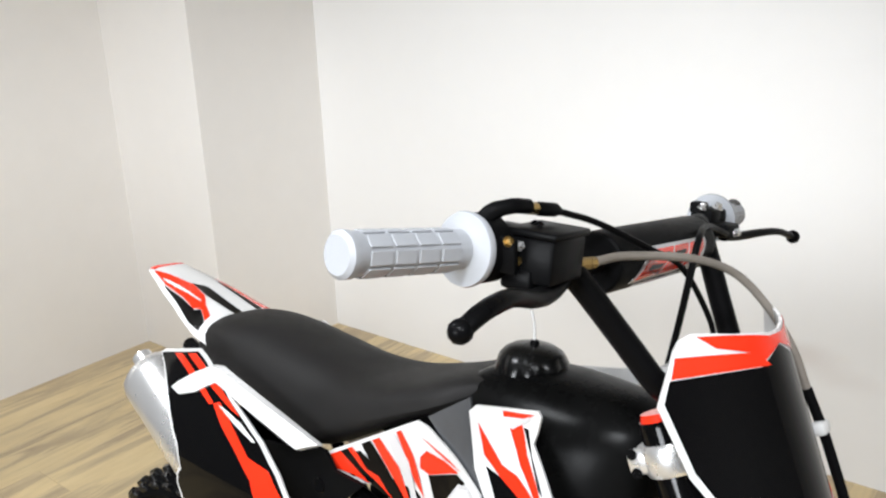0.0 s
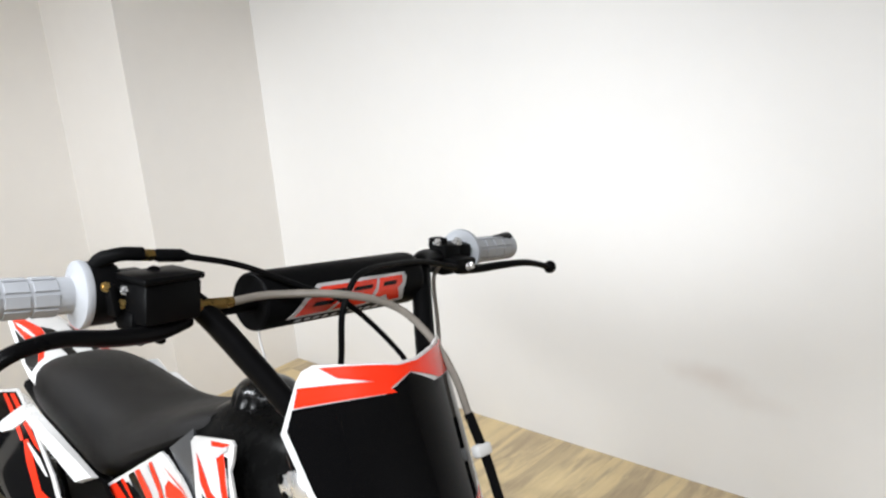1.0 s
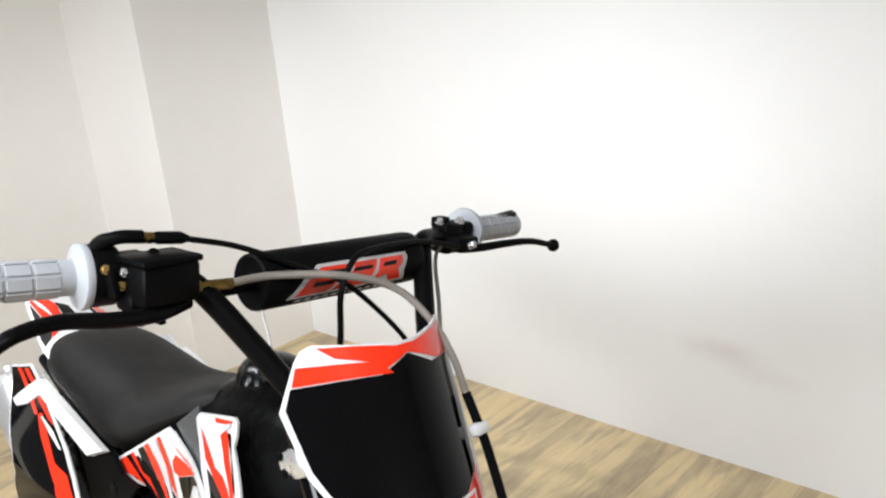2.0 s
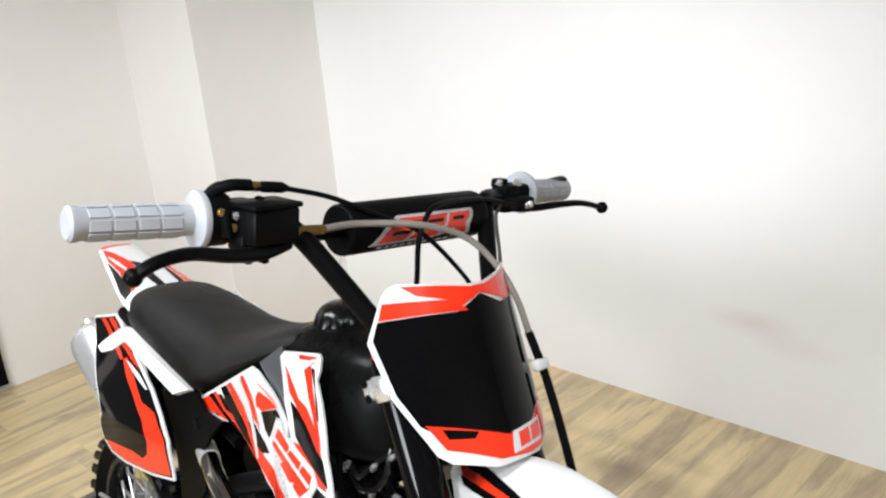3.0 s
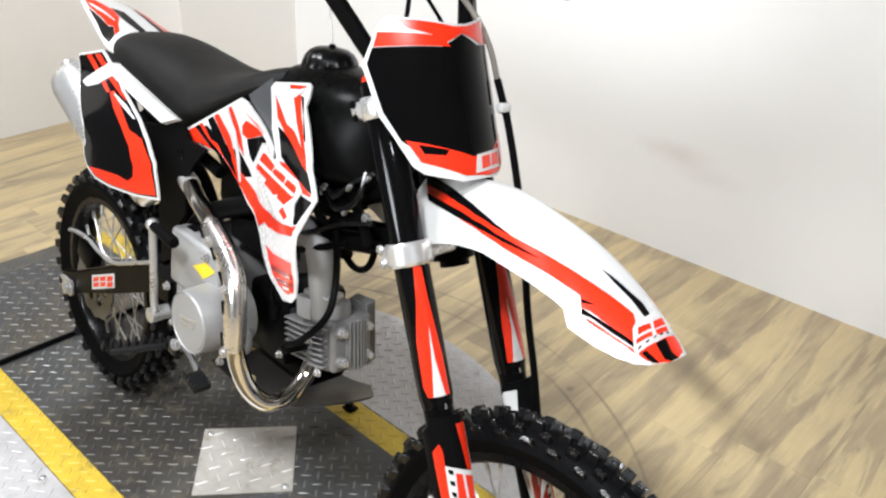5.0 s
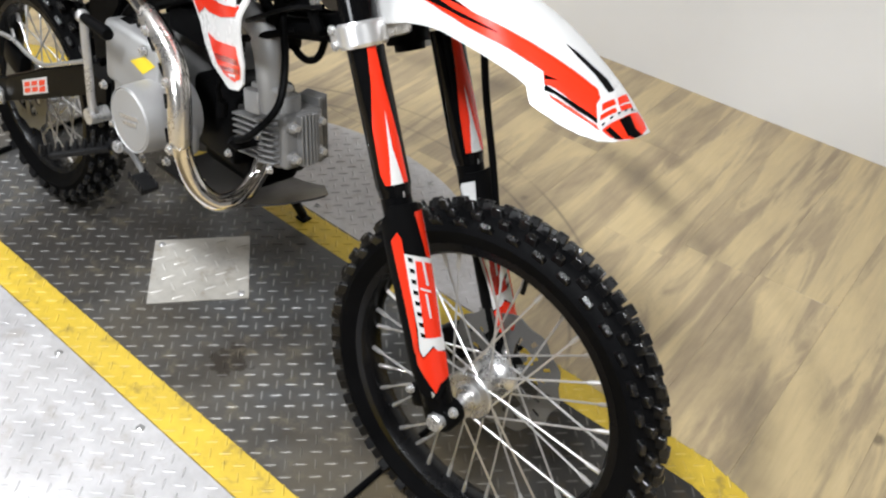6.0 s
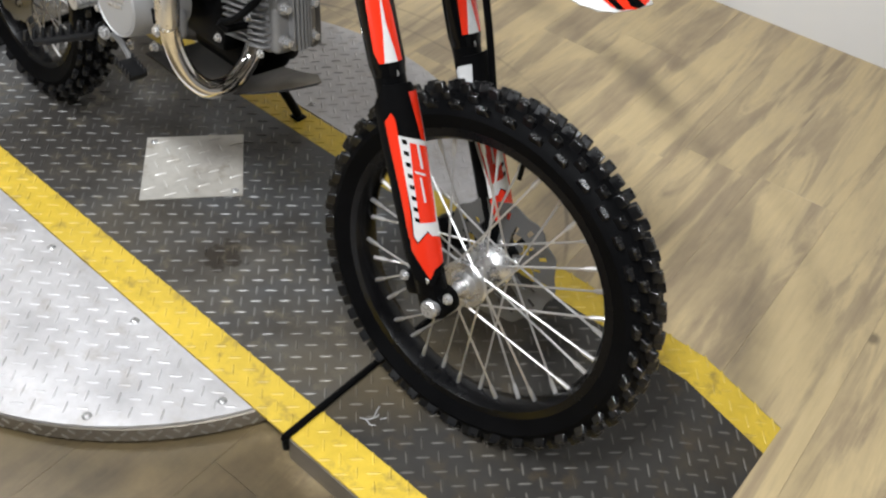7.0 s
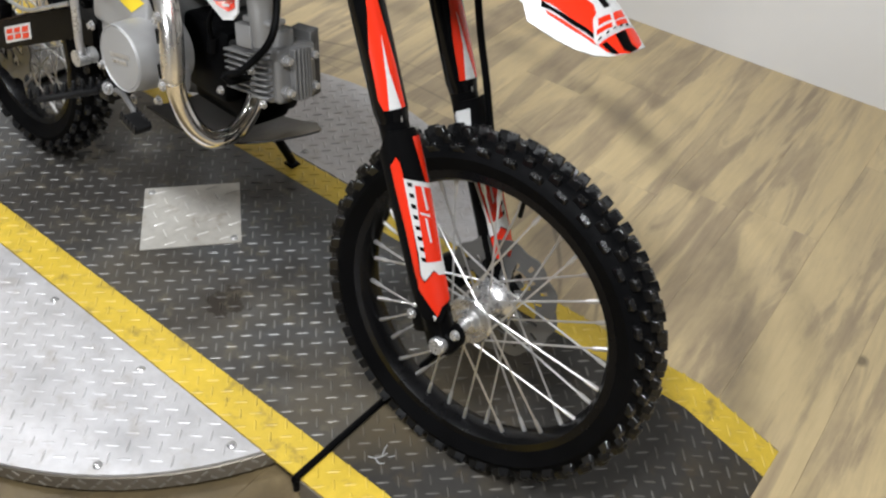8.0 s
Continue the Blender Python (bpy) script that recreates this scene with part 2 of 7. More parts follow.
wall("wall_north", (-1.68, 1.60, -0.02), (3.6, 1.75, CEIL), "plain white painted wall with faint brown scuffs")
wall("wall_pier", (-2.19, 1.045, -0.02), (-1.68, 1.75, CEIL), "white painted pier standing out from the corner, warm light in its colour", WARM_LIT_WALL)
wall("wall_west", (-2.34, -0.85, -0.02), (-2.19, 1.75, CEIL), "plain white painted side wall, warm light in its colour", WARM_LIT_WALL)
# unseen walls, added dark or grey to shape reflections and bounced light
wall("wall_southwest", (-2.34, -2.8, -0.02), (-2.19, -0.85, CEIL), "unseen dark grey painted side wall, added to darken reflections", DARK_WALL)
wall("wall_east", (3.6, -2.8, -0.02), (3.75, 1.75, CEIL), "unseen grey painted side wall, added for bounced light", GREY_WALL)
wall("wall_south", (-2.34, -2.95, -0.02), (3.75, -2.8, CEIL), "unseen dark grey painted wall, added to darken reflections", DARK_WALL)
bm = bmesh.new()
block(bm, (6.2, 4.8, 0.1), pose(0.7, -0.6, CEIL + 0.05))
tagged(part("ceiling", bm, CEILING, smooth=False, basis=ROOM), "unseen plain dark grey ceiling, toned for bounced light", "ceiling", kind="structure")

# ---- platform ----
PZ = 0.053
DISC, HALF, INNER, MIDY = 0.65, 0.307, 0.238, 0.008


def tread_material(name, color, wear_shine, rough, metal, dirt, smudge=False, scuff=(0.09, 0.07, 0.045), scuffed=0.5, spec=0.5):
    m = material(name, color, rough, metal, vary=0.25, scale=5, bump=0.1, bump_scale=150, spec=spec)
    n, l = m.node_tree.nodes, m.node_tree.links
    b = n["Principled BSDF"]
    old = b.inputs["Base Color"].links[0].from_socket
    sep = n.new("ShaderNodeSeparateXYZ")
    tc = n.new("ShaderNodeTexCoord")
    l.new(tc.outputs["Object"], sep.inputs[0])
    # lug tops are rubbed paler, with some of their shine in the colour
    top = n.new("ShaderNodeAttribute")
    top.attribute_name = "lug"
    nz = n.new("ShaderNodeTexNoise")
    nz.inputs["Scale"].default_value, nz.inputs["Detail"].default_value = 7, 4
    l.new(tc.outputs["Object"], nz.inputs["Vector"])
    mr = n.new("ShaderNodeMapRange")
    mr.inputs["From Min"].default_value, mr.inputs["From Max"].default_value = 0.3, 0.65
    mr.inputs["To Min"].default_value, mr.inputs["To Max"].default_value = 0.25, 1.0
    l.new(nz.outputs["Fac"], mr.inputs["Value"])
    mul = n.new("ShaderNodeMath")
    mul.operation = "MULTIPLY"
    l.new(top.outputs["Fac"], mul.inputs[0])
    l.new(mr.outputs[0], mul.inputs[1])
    mx = n.new("ShaderNodeMix")
    mx.data_type = "RGBA"
    l.new(mul.outputs[0], mx.inputs[0])
    l.new(old, mx.inputs[6])
    mx.inputs[7].default_value = (*wear_shine, 1)
    # brown and dark stains of their own shape
    st = n.new("ShaderNodeTexNoise")
    st.inputs["Scale"].default_value, st.inputs["Detail"].default_value, st.inputs["Roughness"].default_value = 2.3, 6, 0.6
    l.new(tc.outputs["Object"], st.inputs["Vector"])
    sr = n.new("ShaderNodeMapRange")
    sr.inputs["From Min"].default_value, sr.inputs["From Max"].default_value = 0.48, 0.72
    sr.inputs["To Min"].default_value, sr.inputs["To Max"].default_value = 0.0, dirt
    l.new(st.outputs["Fac"], sr.inputs["Value"])
    mx2 = n.new("ShaderNodeMix")
    mx2.data_type = "RGBA"
    l.new(sr.outputs[0], mx2.inputs[0])
    l.new(mx.outputs[2], mx2.inputs[6])
    mx2.inputs[7].default_value = (0.12, 0.09, 0.047, 1)
    cur = mx2.outputs[2]
    # grime: dark greasy patches, and one star-shaped splash on the lane
    gr = n.new("ShaderNodeTexNoise")
    gr.inputs["Scale"].default_value, gr.inputs["Detail"].default_value = 5.5, 8
    l.new(tc.outputs["Object"], gr.inputs["Vector"])
    gm = n.new("ShaderNodeMapRange")
    gm.inputs["From Min"].default_value, gm.inputs["From Max"].default_value = 0.53, 0.70
    gm.inputs["To Min"].default_value, gm.inputs["To Max"].default_value = 0.0, min(0.6, dirt)
    l.new(gr.outputs["Fac"], gm.inputs["Value"])
    fac = gm.outputs[0]
    if smudge:
        off = n.new("ShaderNodeVectorMath")
        off.operation = "SUBTRACT"
        off.inputs[1].default_value = (0.27, -0.11, 0.053)
        l.new(tc.outputs["Object"], off.inputs[0])
        ln = n.new("ShaderNodeVectorMath")
        ln.operation = "LENGTH"
        l.new(off.outputs[0], ln.inputs[0])
        wob = n.new("ShaderNodeTexNoise")
        wob.inputs["Scale"].default_value, wob.inputs["Detail"].default_value = 45, 3
        l.new(tc.outputs["Object"], wob.inputs["Vector"])
        ad = n.new("ShaderNodeMath")
        ad.operation = "MULTIPLY_ADD"
        ad.inputs[1].default_value = 0.10
        l.new(wob.outputs["Fac"], ad.inputs[0])
        l.new(ln.outputs["Value"], ad.inputs[2])
        sm = n.new("ShaderNodeMapRange")
        sm.inputs["From Min"].default_value, sm.inputs["From Max"].default_value = 0.092, 0.08
        sm.inputs["To Min"].default_value, sm.inputs["To Max"].default_value = 0.0, 0.95
        l.new(ad.outputs[0], sm.inputs["Value"])
        mxm = n.new("ShaderNodeMath")
        mxm.operation = "MAXIMUM"
        l.new(fac, mxm.inputs[0])
        l.new(sm.outputs[0], mxm.inputs[1])
        fac = mxm.outputs[0]
        # a broad ragged brown stain that also carries the shade under the bike
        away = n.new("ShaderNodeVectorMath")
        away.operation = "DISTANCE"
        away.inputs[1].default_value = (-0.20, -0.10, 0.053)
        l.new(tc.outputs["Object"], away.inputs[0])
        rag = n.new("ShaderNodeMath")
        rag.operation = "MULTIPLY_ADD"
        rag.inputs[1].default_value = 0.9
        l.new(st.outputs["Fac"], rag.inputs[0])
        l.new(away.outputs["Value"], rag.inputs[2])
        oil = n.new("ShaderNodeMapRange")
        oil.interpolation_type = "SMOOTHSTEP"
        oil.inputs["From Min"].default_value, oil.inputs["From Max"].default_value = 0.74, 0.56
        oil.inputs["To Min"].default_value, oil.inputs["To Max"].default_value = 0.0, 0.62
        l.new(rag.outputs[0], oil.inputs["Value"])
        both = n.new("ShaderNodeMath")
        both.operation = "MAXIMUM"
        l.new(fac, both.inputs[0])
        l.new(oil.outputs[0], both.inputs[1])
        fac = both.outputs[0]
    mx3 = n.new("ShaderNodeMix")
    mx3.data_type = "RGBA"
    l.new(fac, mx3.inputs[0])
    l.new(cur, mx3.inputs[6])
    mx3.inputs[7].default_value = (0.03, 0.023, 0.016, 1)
    # small scuffs where shoes and tyres rub
    sc = n.new("ShaderNodeTexNoise")
    sc.inputs["Scale"].default_value, sc.inputs["Detail"].default_value, sc.inputs["Roughness"].default_value = 24, 7, 0.68
    l.new(tc.outputs["Object"], sc.inputs["Vector"])
    cm = n.new("ShaderNodeMapRange")
    cm.inputs["From Min"].default_value, cm.inputs["From Max"].default_value = 0.54, 0.68
    cm.inputs["To Min"].default_value, cm.inputs["To Max"].default_value = 0.0, scuffed
    l.new(sc.outputs["Fac"], cm.inputs["Value"])
    mx4 = n.new("ShaderNodeMix")
    mx4.data_type = "RGBA"
    l.new(cm.outputs[0], mx4.inputs[0])
    l.new(mx3.outputs[2], mx4.inputs[6])
    mx4.inputs[7].default_value = (*scuff, 1)
    l.new(mx4.outputs[2], b.inputs["Base Color"])
    return m


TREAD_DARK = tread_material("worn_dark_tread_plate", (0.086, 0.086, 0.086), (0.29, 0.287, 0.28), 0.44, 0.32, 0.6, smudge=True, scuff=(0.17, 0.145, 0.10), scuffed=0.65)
TREAD_RAMP = tread_material("grimy_ramp_tread_plate", (0.040, 0.037, 0.033), (0.17, 0.158, 0.138), 0.52, 0.15, 0.8, spec=0.32, scuff=(0.075, 0.056, 0.034), scuffed=0.6)
TREAD_LIGHT = tread_material("bright_tread_plate", (0.57, 0.555, 0.558), (0.66, 0.65, 0.65), 0.48, 0.35, 0.25, scuff=(0.34, 0.30, 0.26), scuffed=0.45)
TREAD_COVER = tread_material("worn_cover_tread_plate", (0.52, 0.495, 0.45), (0.76, 0.74, 0.70), 0.4, 0.3, 0.3, scuff=(0.25, 0.20, 0.14), scuffed=0.55)
TREAD_YELLOW = tread_material("yellow_painted_tread", (0.63, 0.435, 0.040), (0.66, 0.48, 0.09), 0.48, 0.0, 0.2, scuff=(0.17, 0.125, 0.045), scuffed=0.6)
EDGE = material("platform_edge_metal", (0.24, 0.21, 0.17), 0.42, 0.6, vary=0.35, scale=6)
# paler than the edge, so the shine of its lugs is in the colour
EDGE_LUG = material("shining_edge_metal", (0.42, 0.39, 0.34), 0.35, 0.7, vary=0.3, scale=9)


def tread(name, inside, cover, surface, mat, parent, box, pitch=0.0258, long=0.0140, turn=45.0, seed=1):
    """One sheet of tread plate: a plate cut by cover(bm), with raised lugs where inside(x, y) holds."""
    bm = bmesh.new()
    cover(bm)
    bmesh.ops.recalc_face_normals(bm, faces=bm.faces)
    bm.verts.index_update()
    V = [tuple(v.co) for v in bm.verts]
    Fc = [[v.index for v in f.verts] for f in bm.faces]
    lug = [0.0] * len(V)
    bm.free()
    rnd = random.Random(seed)
    c45, s45 = math.cos(radians(turn)), math.sin(radians(turn))
    k = int(2.2 / pitch)
    for i in range(-k, k):
        for j in range(-k, k):
            u, v = i * pitch, j * pitch
            x, y = u * c45 - v * s45, u * s45 + v * c45
            if not (box[0] < x < box[1] and box[2] < y < box[3] and inside(x, y)):
                continue
            a = radians(turn) + (math.pi / 2 if (i + j) % 2 else 0)
            dx, dy = math.cos(a), math.sin(a)
            w, h = 0.0027, 0.0017 * rnd.uniform(0.85, 1.1)
            base = len(V)
            for p, q in ((-long, 0), (-long * 0.5, -w), (long * 0.5, -w), (long, 0), (long * 0.5, w), (-long * 0.5, w)):
                xx, yy = x + p * dx - q * dy, y + p * dy + q * dx
                V.append((xx, yy, surface(xx, yy) - 0.0002)), lug.append(0.1)
            for p in (-long * 0.5, long * 0.5):
                xx, yy = x + p * dx, y + p * dy
                V.append((xx, yy, surface(xx, yy) + h)), lug.append(1.0)
            b = base
            Fc += [[b, b + 1, b + 6], [b + 1, b + 2, b + 7, b + 6], [b + 2, b + 3, b + 7], [b + 3, b + 4, b + 7], [b + 4, b + 5, b + 6, b + 7], [b + 5, b, b + 6]]
    me = bpy.data.meshes.new(name)
    me.from_pydata(V, [], Fc)
    at = me.attributes.new("lug", "FLOAT", "POINT")
    at.data.foreach_set("value", lug)
    me.materials.append(mat)
    return part(name, me, mat, parent)


def prism(outline, z0, z1):
    def make(bm):
        top = [bm.verts.new((x, y, z1(x, y) if callable(z1) else z1)) for x, y in outline]
        low = [bm.verts.new((x, y, z0)) for x, y in outline]
        bm.faces.new(top)
        bm.faces.new(low[::-1])
        for i in range(len(top)):
            j = (i + 1) % len(top)
            bm.faces.new((top[i], top[j], low[j], low[i]))
    return make


def chord(y0, y1, n=48):
    """The piece of the disc between two lines y = y0 and y = y1."""
    pts = []
    for k in range(n + 1):
        a = math.asin(y0 / DISC) + (math.asin(min(1, y1 / DISC)) - math.asin(y0 / DISC)) * k / n
        pts.append((DISC * math.cos(a), DISC * math.sin(a)))
    return pts + [(-x, y) for x, y in reversed(pts)]


flat_top = lambda x, y: PZ
LANE = 0.656


def strip(y0, y1):
    return [(-LANE, y0), (LANE, y0), (LANE, y1), (-LANE, y1)]


in_lane = lambda x, y: abs(x) < LANE - 0.012
in_disc = lambda x, y: math.hypot(x, y) < DISC - 0.012
turntable = tagged(new("turntable"), "round metal turntable of tread plate with a dark yellow-edged lane", "turntable")
bm = bmesh.new()
lathe(bm, [(0, PZ - 0.006), (DISC - 0.004, PZ - 0.006), (DISC + 0.001, PZ - 0.010), (DISC + 0.001, 0.012), (DISC - 0.02, 0.0), (0, 0.0)], 96, pose(0, 0, 0, 90))
part("rim", bm, EDGE, turntable, "scuffed brown-grey metal edge band")
bm = bmesh.new()
for row in (0, 1):
    for k in range(150):
        a = 2 * math.pi * (k + 0.5 * row) / 150
        m = Matrix.Rotation(a, 4, "Z") @ Matrix.Translation((DISC + 0.001, 0, PZ - 0.019 - 0.015 * row)) @ Matrix.Rotation(radians(45 if (k + row) % 2 else -45), 4, "X")
        block(bm, (0.003, 0.013, 0.0038), m)
part("edge_tread", bm, EDGE_LUG, turntable, "raised lugs round the edge band, their shine put in as paler metal")
Y0, Y1, Y2, Y3 = MIDY - HALF, MIDY - INNER, MIDY + INNER, MIDY + HALF
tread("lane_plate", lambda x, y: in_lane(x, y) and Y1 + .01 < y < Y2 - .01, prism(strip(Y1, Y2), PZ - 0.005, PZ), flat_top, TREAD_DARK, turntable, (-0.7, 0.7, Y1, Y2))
tread("yellow_band", lambda x, y: in_lane(x, y) and Y0 + .004 < y < Y1 - .004, prism(strip(Y0, Y1 - 0.0005), PZ - 0.005, PZ), flat_top, TREAD_YELLOW, turntable, (-0.7, 0.7, Y0, Y1))
tread("yellow_band", lambda x, y: in_lane(x, y) and Y2 + .004 < y < Y3 - .004, prism(strip(Y2 + 0.0005, Y3), PZ - 0.005, PZ), flat_top, TREAD_YELLOW, turntable, (-0.7, 0.7, Y2, Y3))
tread("side_plate", lambda x, y: in_disc(x, y) and y < Y0 - .016, prism(chord(-DISC + 0.0004, Y0 - 0.003), PZ - 0.005, PZ + 0.001), lambda x, y: PZ + 0.001, TREAD_LIGHT, turntable, (-0.7, 0.7, -0.7, Y0), turn=38.0, seed=3)
tread("side_plate", lambda x, y: in_disc(x, y) and y > Y3 + .016, prism(chord(Y3 + 0.003, DISC - 0.0004), PZ - 0.005, PZ + 0.001), lambda x, y: PZ + 0.001, TREAD_LIGHT, turntable, (-0.7, 0.7, Y3, 0.7), turn=52.0, seed=4)


def screw_mesh():
    bm = bmesh.new()
    lathe(bm, [(0, 0.0035), (0.004, 0.0032), (0.0075, 0.0012), (0.0082, 0)], 14, pose(0, 0, 0, 90))
    block(bm, (0.009, 0.0016, 0.001), pose(0, 0, 0.0036, 0, 0, 40))
    return mesh_of("screw", bm, STEEL)


SCREW = screw_mesh()
for x, y in ((0.289, -0.322), (0.53, -0.326), (0.16, -0.585), (0.03, -0.322), (-0.22, -0.322), (-0.47, -0.328), (0.40, -0.49), (-0.12, -0.60), (0.29, 0.34), (0.53, 0.34), (0.03, 0.34), (-0.22, 0.34), (0.16, 0.60), (0.36, 0.50)):
    part("screw", SCREW, STEEL, turntable, basis=pose(x, y, PZ + 0.001, 0, 0, x * 400))

# the loose square cover on the lane
cov = tagged(new("access_cover"), "square aluminium tread-plate cover screwed to the dark lane", "cover plate")
cov.matrix_basis = pose(0.0245, 0.0105, PZ + 0.002, 0, 0, 49.5)
tread("plate", lambda x, y: abs(x) < 0.09 and abs(y) < 0.09, prism([(-0.101, -0.101), (0.101, -0.101), (0.101, 0.101), (-0.101, 0.101)], 0.0, 0.003), lambda x, y: 0.003, TREAD_COVER, cov, (-0.1, 0.1, -0.1, 0.1), pitch=0.034, long=0.016, turn=20.0, seed=9)
for x, y in ((-0.086, 0.086), (0.086, -0.086)):
    part("screw", SCREW, STEEL, cov, basis=pose(x, y, 0.003))

# fixed run-on ramps at both ends
R0, R1, R2 = 0.662, 1.07, 1.235


def ramp_z(x, y=0):
    return PZ + 0.004 if x < R1 else (PZ + 0.004) + (0.004 - PZ - 0.004) * (x - R1) / (R2 - R1)


def ramp_piece(y0, y1):
    def make(bm):
        rows = []
        for x in (R0, R1, R2):
            rows.append([bm.verts.new((x, y, z)) for y in (y0, y1) for z in (max(0.0, ramp_z(x) - 0.06), ramp_z(x))])
        for a, b in zip(rows, rows[1:]):
            bm.faces.new((a[1], a[3], b[3], b[1]))
            bm.faces.new((a[0], a[1], b[1], b[0]))
            bm.faces.new((a[2], b[2], b[3], a[3]))
            bm.faces.new((a[0], b[0], b[2], a[2]))
        bm.faces.new((rows[0][0], rows[0][2], rows[0][3], rows[0][1]))
        bm.faces.new((rows[2][0], rows[2][1], rows[2][3], rows[2][2]))
    return make


ramp = tagged(new("run_on_ramp"), "low tread-plate ramp with yellow edges at the turntable", "ramp", "ramps of the turntable")
inr = lambda x, y: R0 + .012 < x < R2 - .012
tread("lane_plate", inr, ramp_piece(Y1, Y2), ramp_z, TREAD_RAMP, ramp, (R0, R2, Y1 + .008, Y2 - .008), seed=5)
tread("yellow_band", inr, ramp_piece(Y0, Y1 - 0.0005), ramp_z, TREAD_YELLOW, ramp, (R0, R2, Y0 + .004, Y1 - .004), seed=6)
tread("yellow_band", inr, ramp_piece(Y2 + 0.0005, Y3), ramp_z, TREAD_YELLOW, ramp, (R0, R2, Y2 + .004, Y3 - .004), seed=7)
for y in (Y0 - 0.002, Y3 + 0.002):
    bm = bmesh.new()
    vs = [bm.verts.new((x, y + d, z)) for d in (-0.0015, 0.0015) for x, z in ((R0, 0.0), (R0, PZ + 0.001), (R1, PZ + 0.001), (R2, 0.002), (R2, 0.0))]
    bm.faces.new(vs[:5])
    bm.faces.new(vs[5:][::-1])
    for i in range(5):
        bm.faces.new((vs[i], vs[(i + 1) % 5], vs[5 + (i + 1) % 5], vs[5 + i]))
    part("side_strip", bm, EDGE, ramp, "thin scuffed metal side strip")
bm = bmesh.new()
tube(bm, spline([(R0 - 0.004, Y0 - 0.006, 0.03), (R0 - 0.004, Y0 - 0.004, PZ + 0.004), (R0 - 0.004, Y0 + 0.02, PZ + 0.008), (R0 - 0.002, 0, PZ + 0.007), (R0 - 0.004, Y3 - 0.02, PZ + 0.008), (R0 - 0.004, Y3 + 0.004, PZ + 0.004), (R0 - 0.004, Y3 + 0.006, 0.03)], 6), 0.0062, 8)
part("seam_cord", bm, BLACK, ramp, "black cord along the seam")
far_ramp = copy_thing(ramp, pose(0, 2 * MIDY, 0, 0, 0, 180))
for piece in far_ramp.children:
    if piece.name.startswith("lane_plate"):
        piece.data = piece.data.copy()
        piece.data.materials[0] = TREAD_DARK
for pts in (((0.716, -0.198), (0.726, -0.193), (0.733, -0.183), (0.735, -0.172)), ((0.726, -0.193), (0.738, -0.196), (0.745, -0.190)), ((0.733, -0.183), (0.728, -0.172), (0.724, -0.160)), ((0.742, -0.178), (0.748, -0.168))):
    bm = bmesh.new()
    tube(bm, spline([(x, y, PZ + 0.0052) for x, y in pts], 4), 0.0011, 6, flat=((0, 0, 1), 0.3))
    part("paint_scuff", bm, ALU, ramp, "pale rubbed scuff on the ramp")

# black-framed dark panel standing against the west wall
bm = bmesh.new()
for y0, y1, z0, z1 in ((-0.72, 0.31, 0.03, 0.095), (-0.72, 0.31, 0.94, 1.005), (-0.72, -0.655, 0.095, 0.94), (0.245, 0.31, 0.095, 0.94)):
    block(bm, (0.035, y1 - y0, z1 - z0), pose(-2.172, (y0 + y1) / 2, (z0 + z1) / 2), 0.004)
panel_thing = tagged(new("framed_panel"), "black-framed dark brown panel low on the wall", "framed panel")
panel_thing.matrix_basis = ROOM
part("frame", bm, BLACK, panel_thing, "black wooden frame")
bm = bmesh.new()
block(bm, (0.012, 0.91, 0.85), pose(-2.182, -0.205, 0.5175))
part("inset", bm, material("dark_brown_inset", (0.10, 0.075, 0.06), 0.3, vary=0.6, scale=6), panel_thing, "glossy dark brown inset")
for y in (-0.68, 0.27):
    bm = bmesh.new()
    lathe(bm, [(0, 0.004), (0.008, 0.003), (0.012, 0)], 12, pose(-2.154, y, 0.34, 0, 0, -90))
    part("stud", bm, STEEL, panel_thing)

# ---- dirt bike ----
bike = tagged(new("dirt_bike"), "black, white and red pit bike leaning on its side stand", "motorcycle")
bike.matrix_basis = pose(0.181, -0.0605, PZ, 0, 0, -2.09) @ pose(0, 0, 0, -8.5)
AXIS = Vector((-0.413, 0, 0.911)).normalized()
HEAD = Vector((0.295, 0, 0.9105))
STEER = Matrix.Translation(HEAD) @ Matrix.Rotation(radians(5.0), 4, AXIS) @ Matrix.Translation(-HEAD)
FO, FD, FN = Vector((0.617, 0, 0.286)), Vector((-0.413, 0, 0.911)), Vector((0.911, 0, 0.413))


def fk(s, n=0.0, y=0.0):
    """A place on the fork: s up the leg from the axle, n ahead of it, y to the side."""
    return FO + FD * s + FN * n + Vector((0, y, 0))


def lg(s, n=0.0, y=0.0):
    """The same along the fork legs, which stand behind the axle and steeper."""
    return fk(s, n - 0.006 - 0.037 * s, y)


def front(name, bm, mat, label="", parent=None, **kw):
    return part(name, bm, mat, parent or bike, label, basis=None if parent else STEER, **kw)


def along(a, b):
    """A frame with y from a to b, for lathe()."""
    d = (Vector(b) - Vector(a))
    return Matrix.Translation(a) @ Vector((0, 1, 0)).rotation_difference(d.normalized()).to_matrix().to_4x4()


BOLTS = {}


def bolt(parent, p, d, r=0.006, h=0.006, mat=None, name="bolt"):
    """A hexagon-headed bolt with a washer, an object of its own."""
    key = (r, h, (mat or STEEL).name)
    if key not in BOLTS:
        bm = bmesh.new()
        lathe(bm, [(0, 0), (r, 0), (r, h), (r * 0.8, h + 0.001), (0, h + 0.001)], 6)
        lathe(bm, [(0, 0), (r * 1.4, 0), (r * 1.4, 0.0015), (0, 0.0015)], 12)
        BOLTS[key] = mesh_of("bolt", bm, mat or STEEL)
    return part(name, BOLTS[key], mat or STEEL, parent, basis=along(p, Vector(p) + Vector(d)))


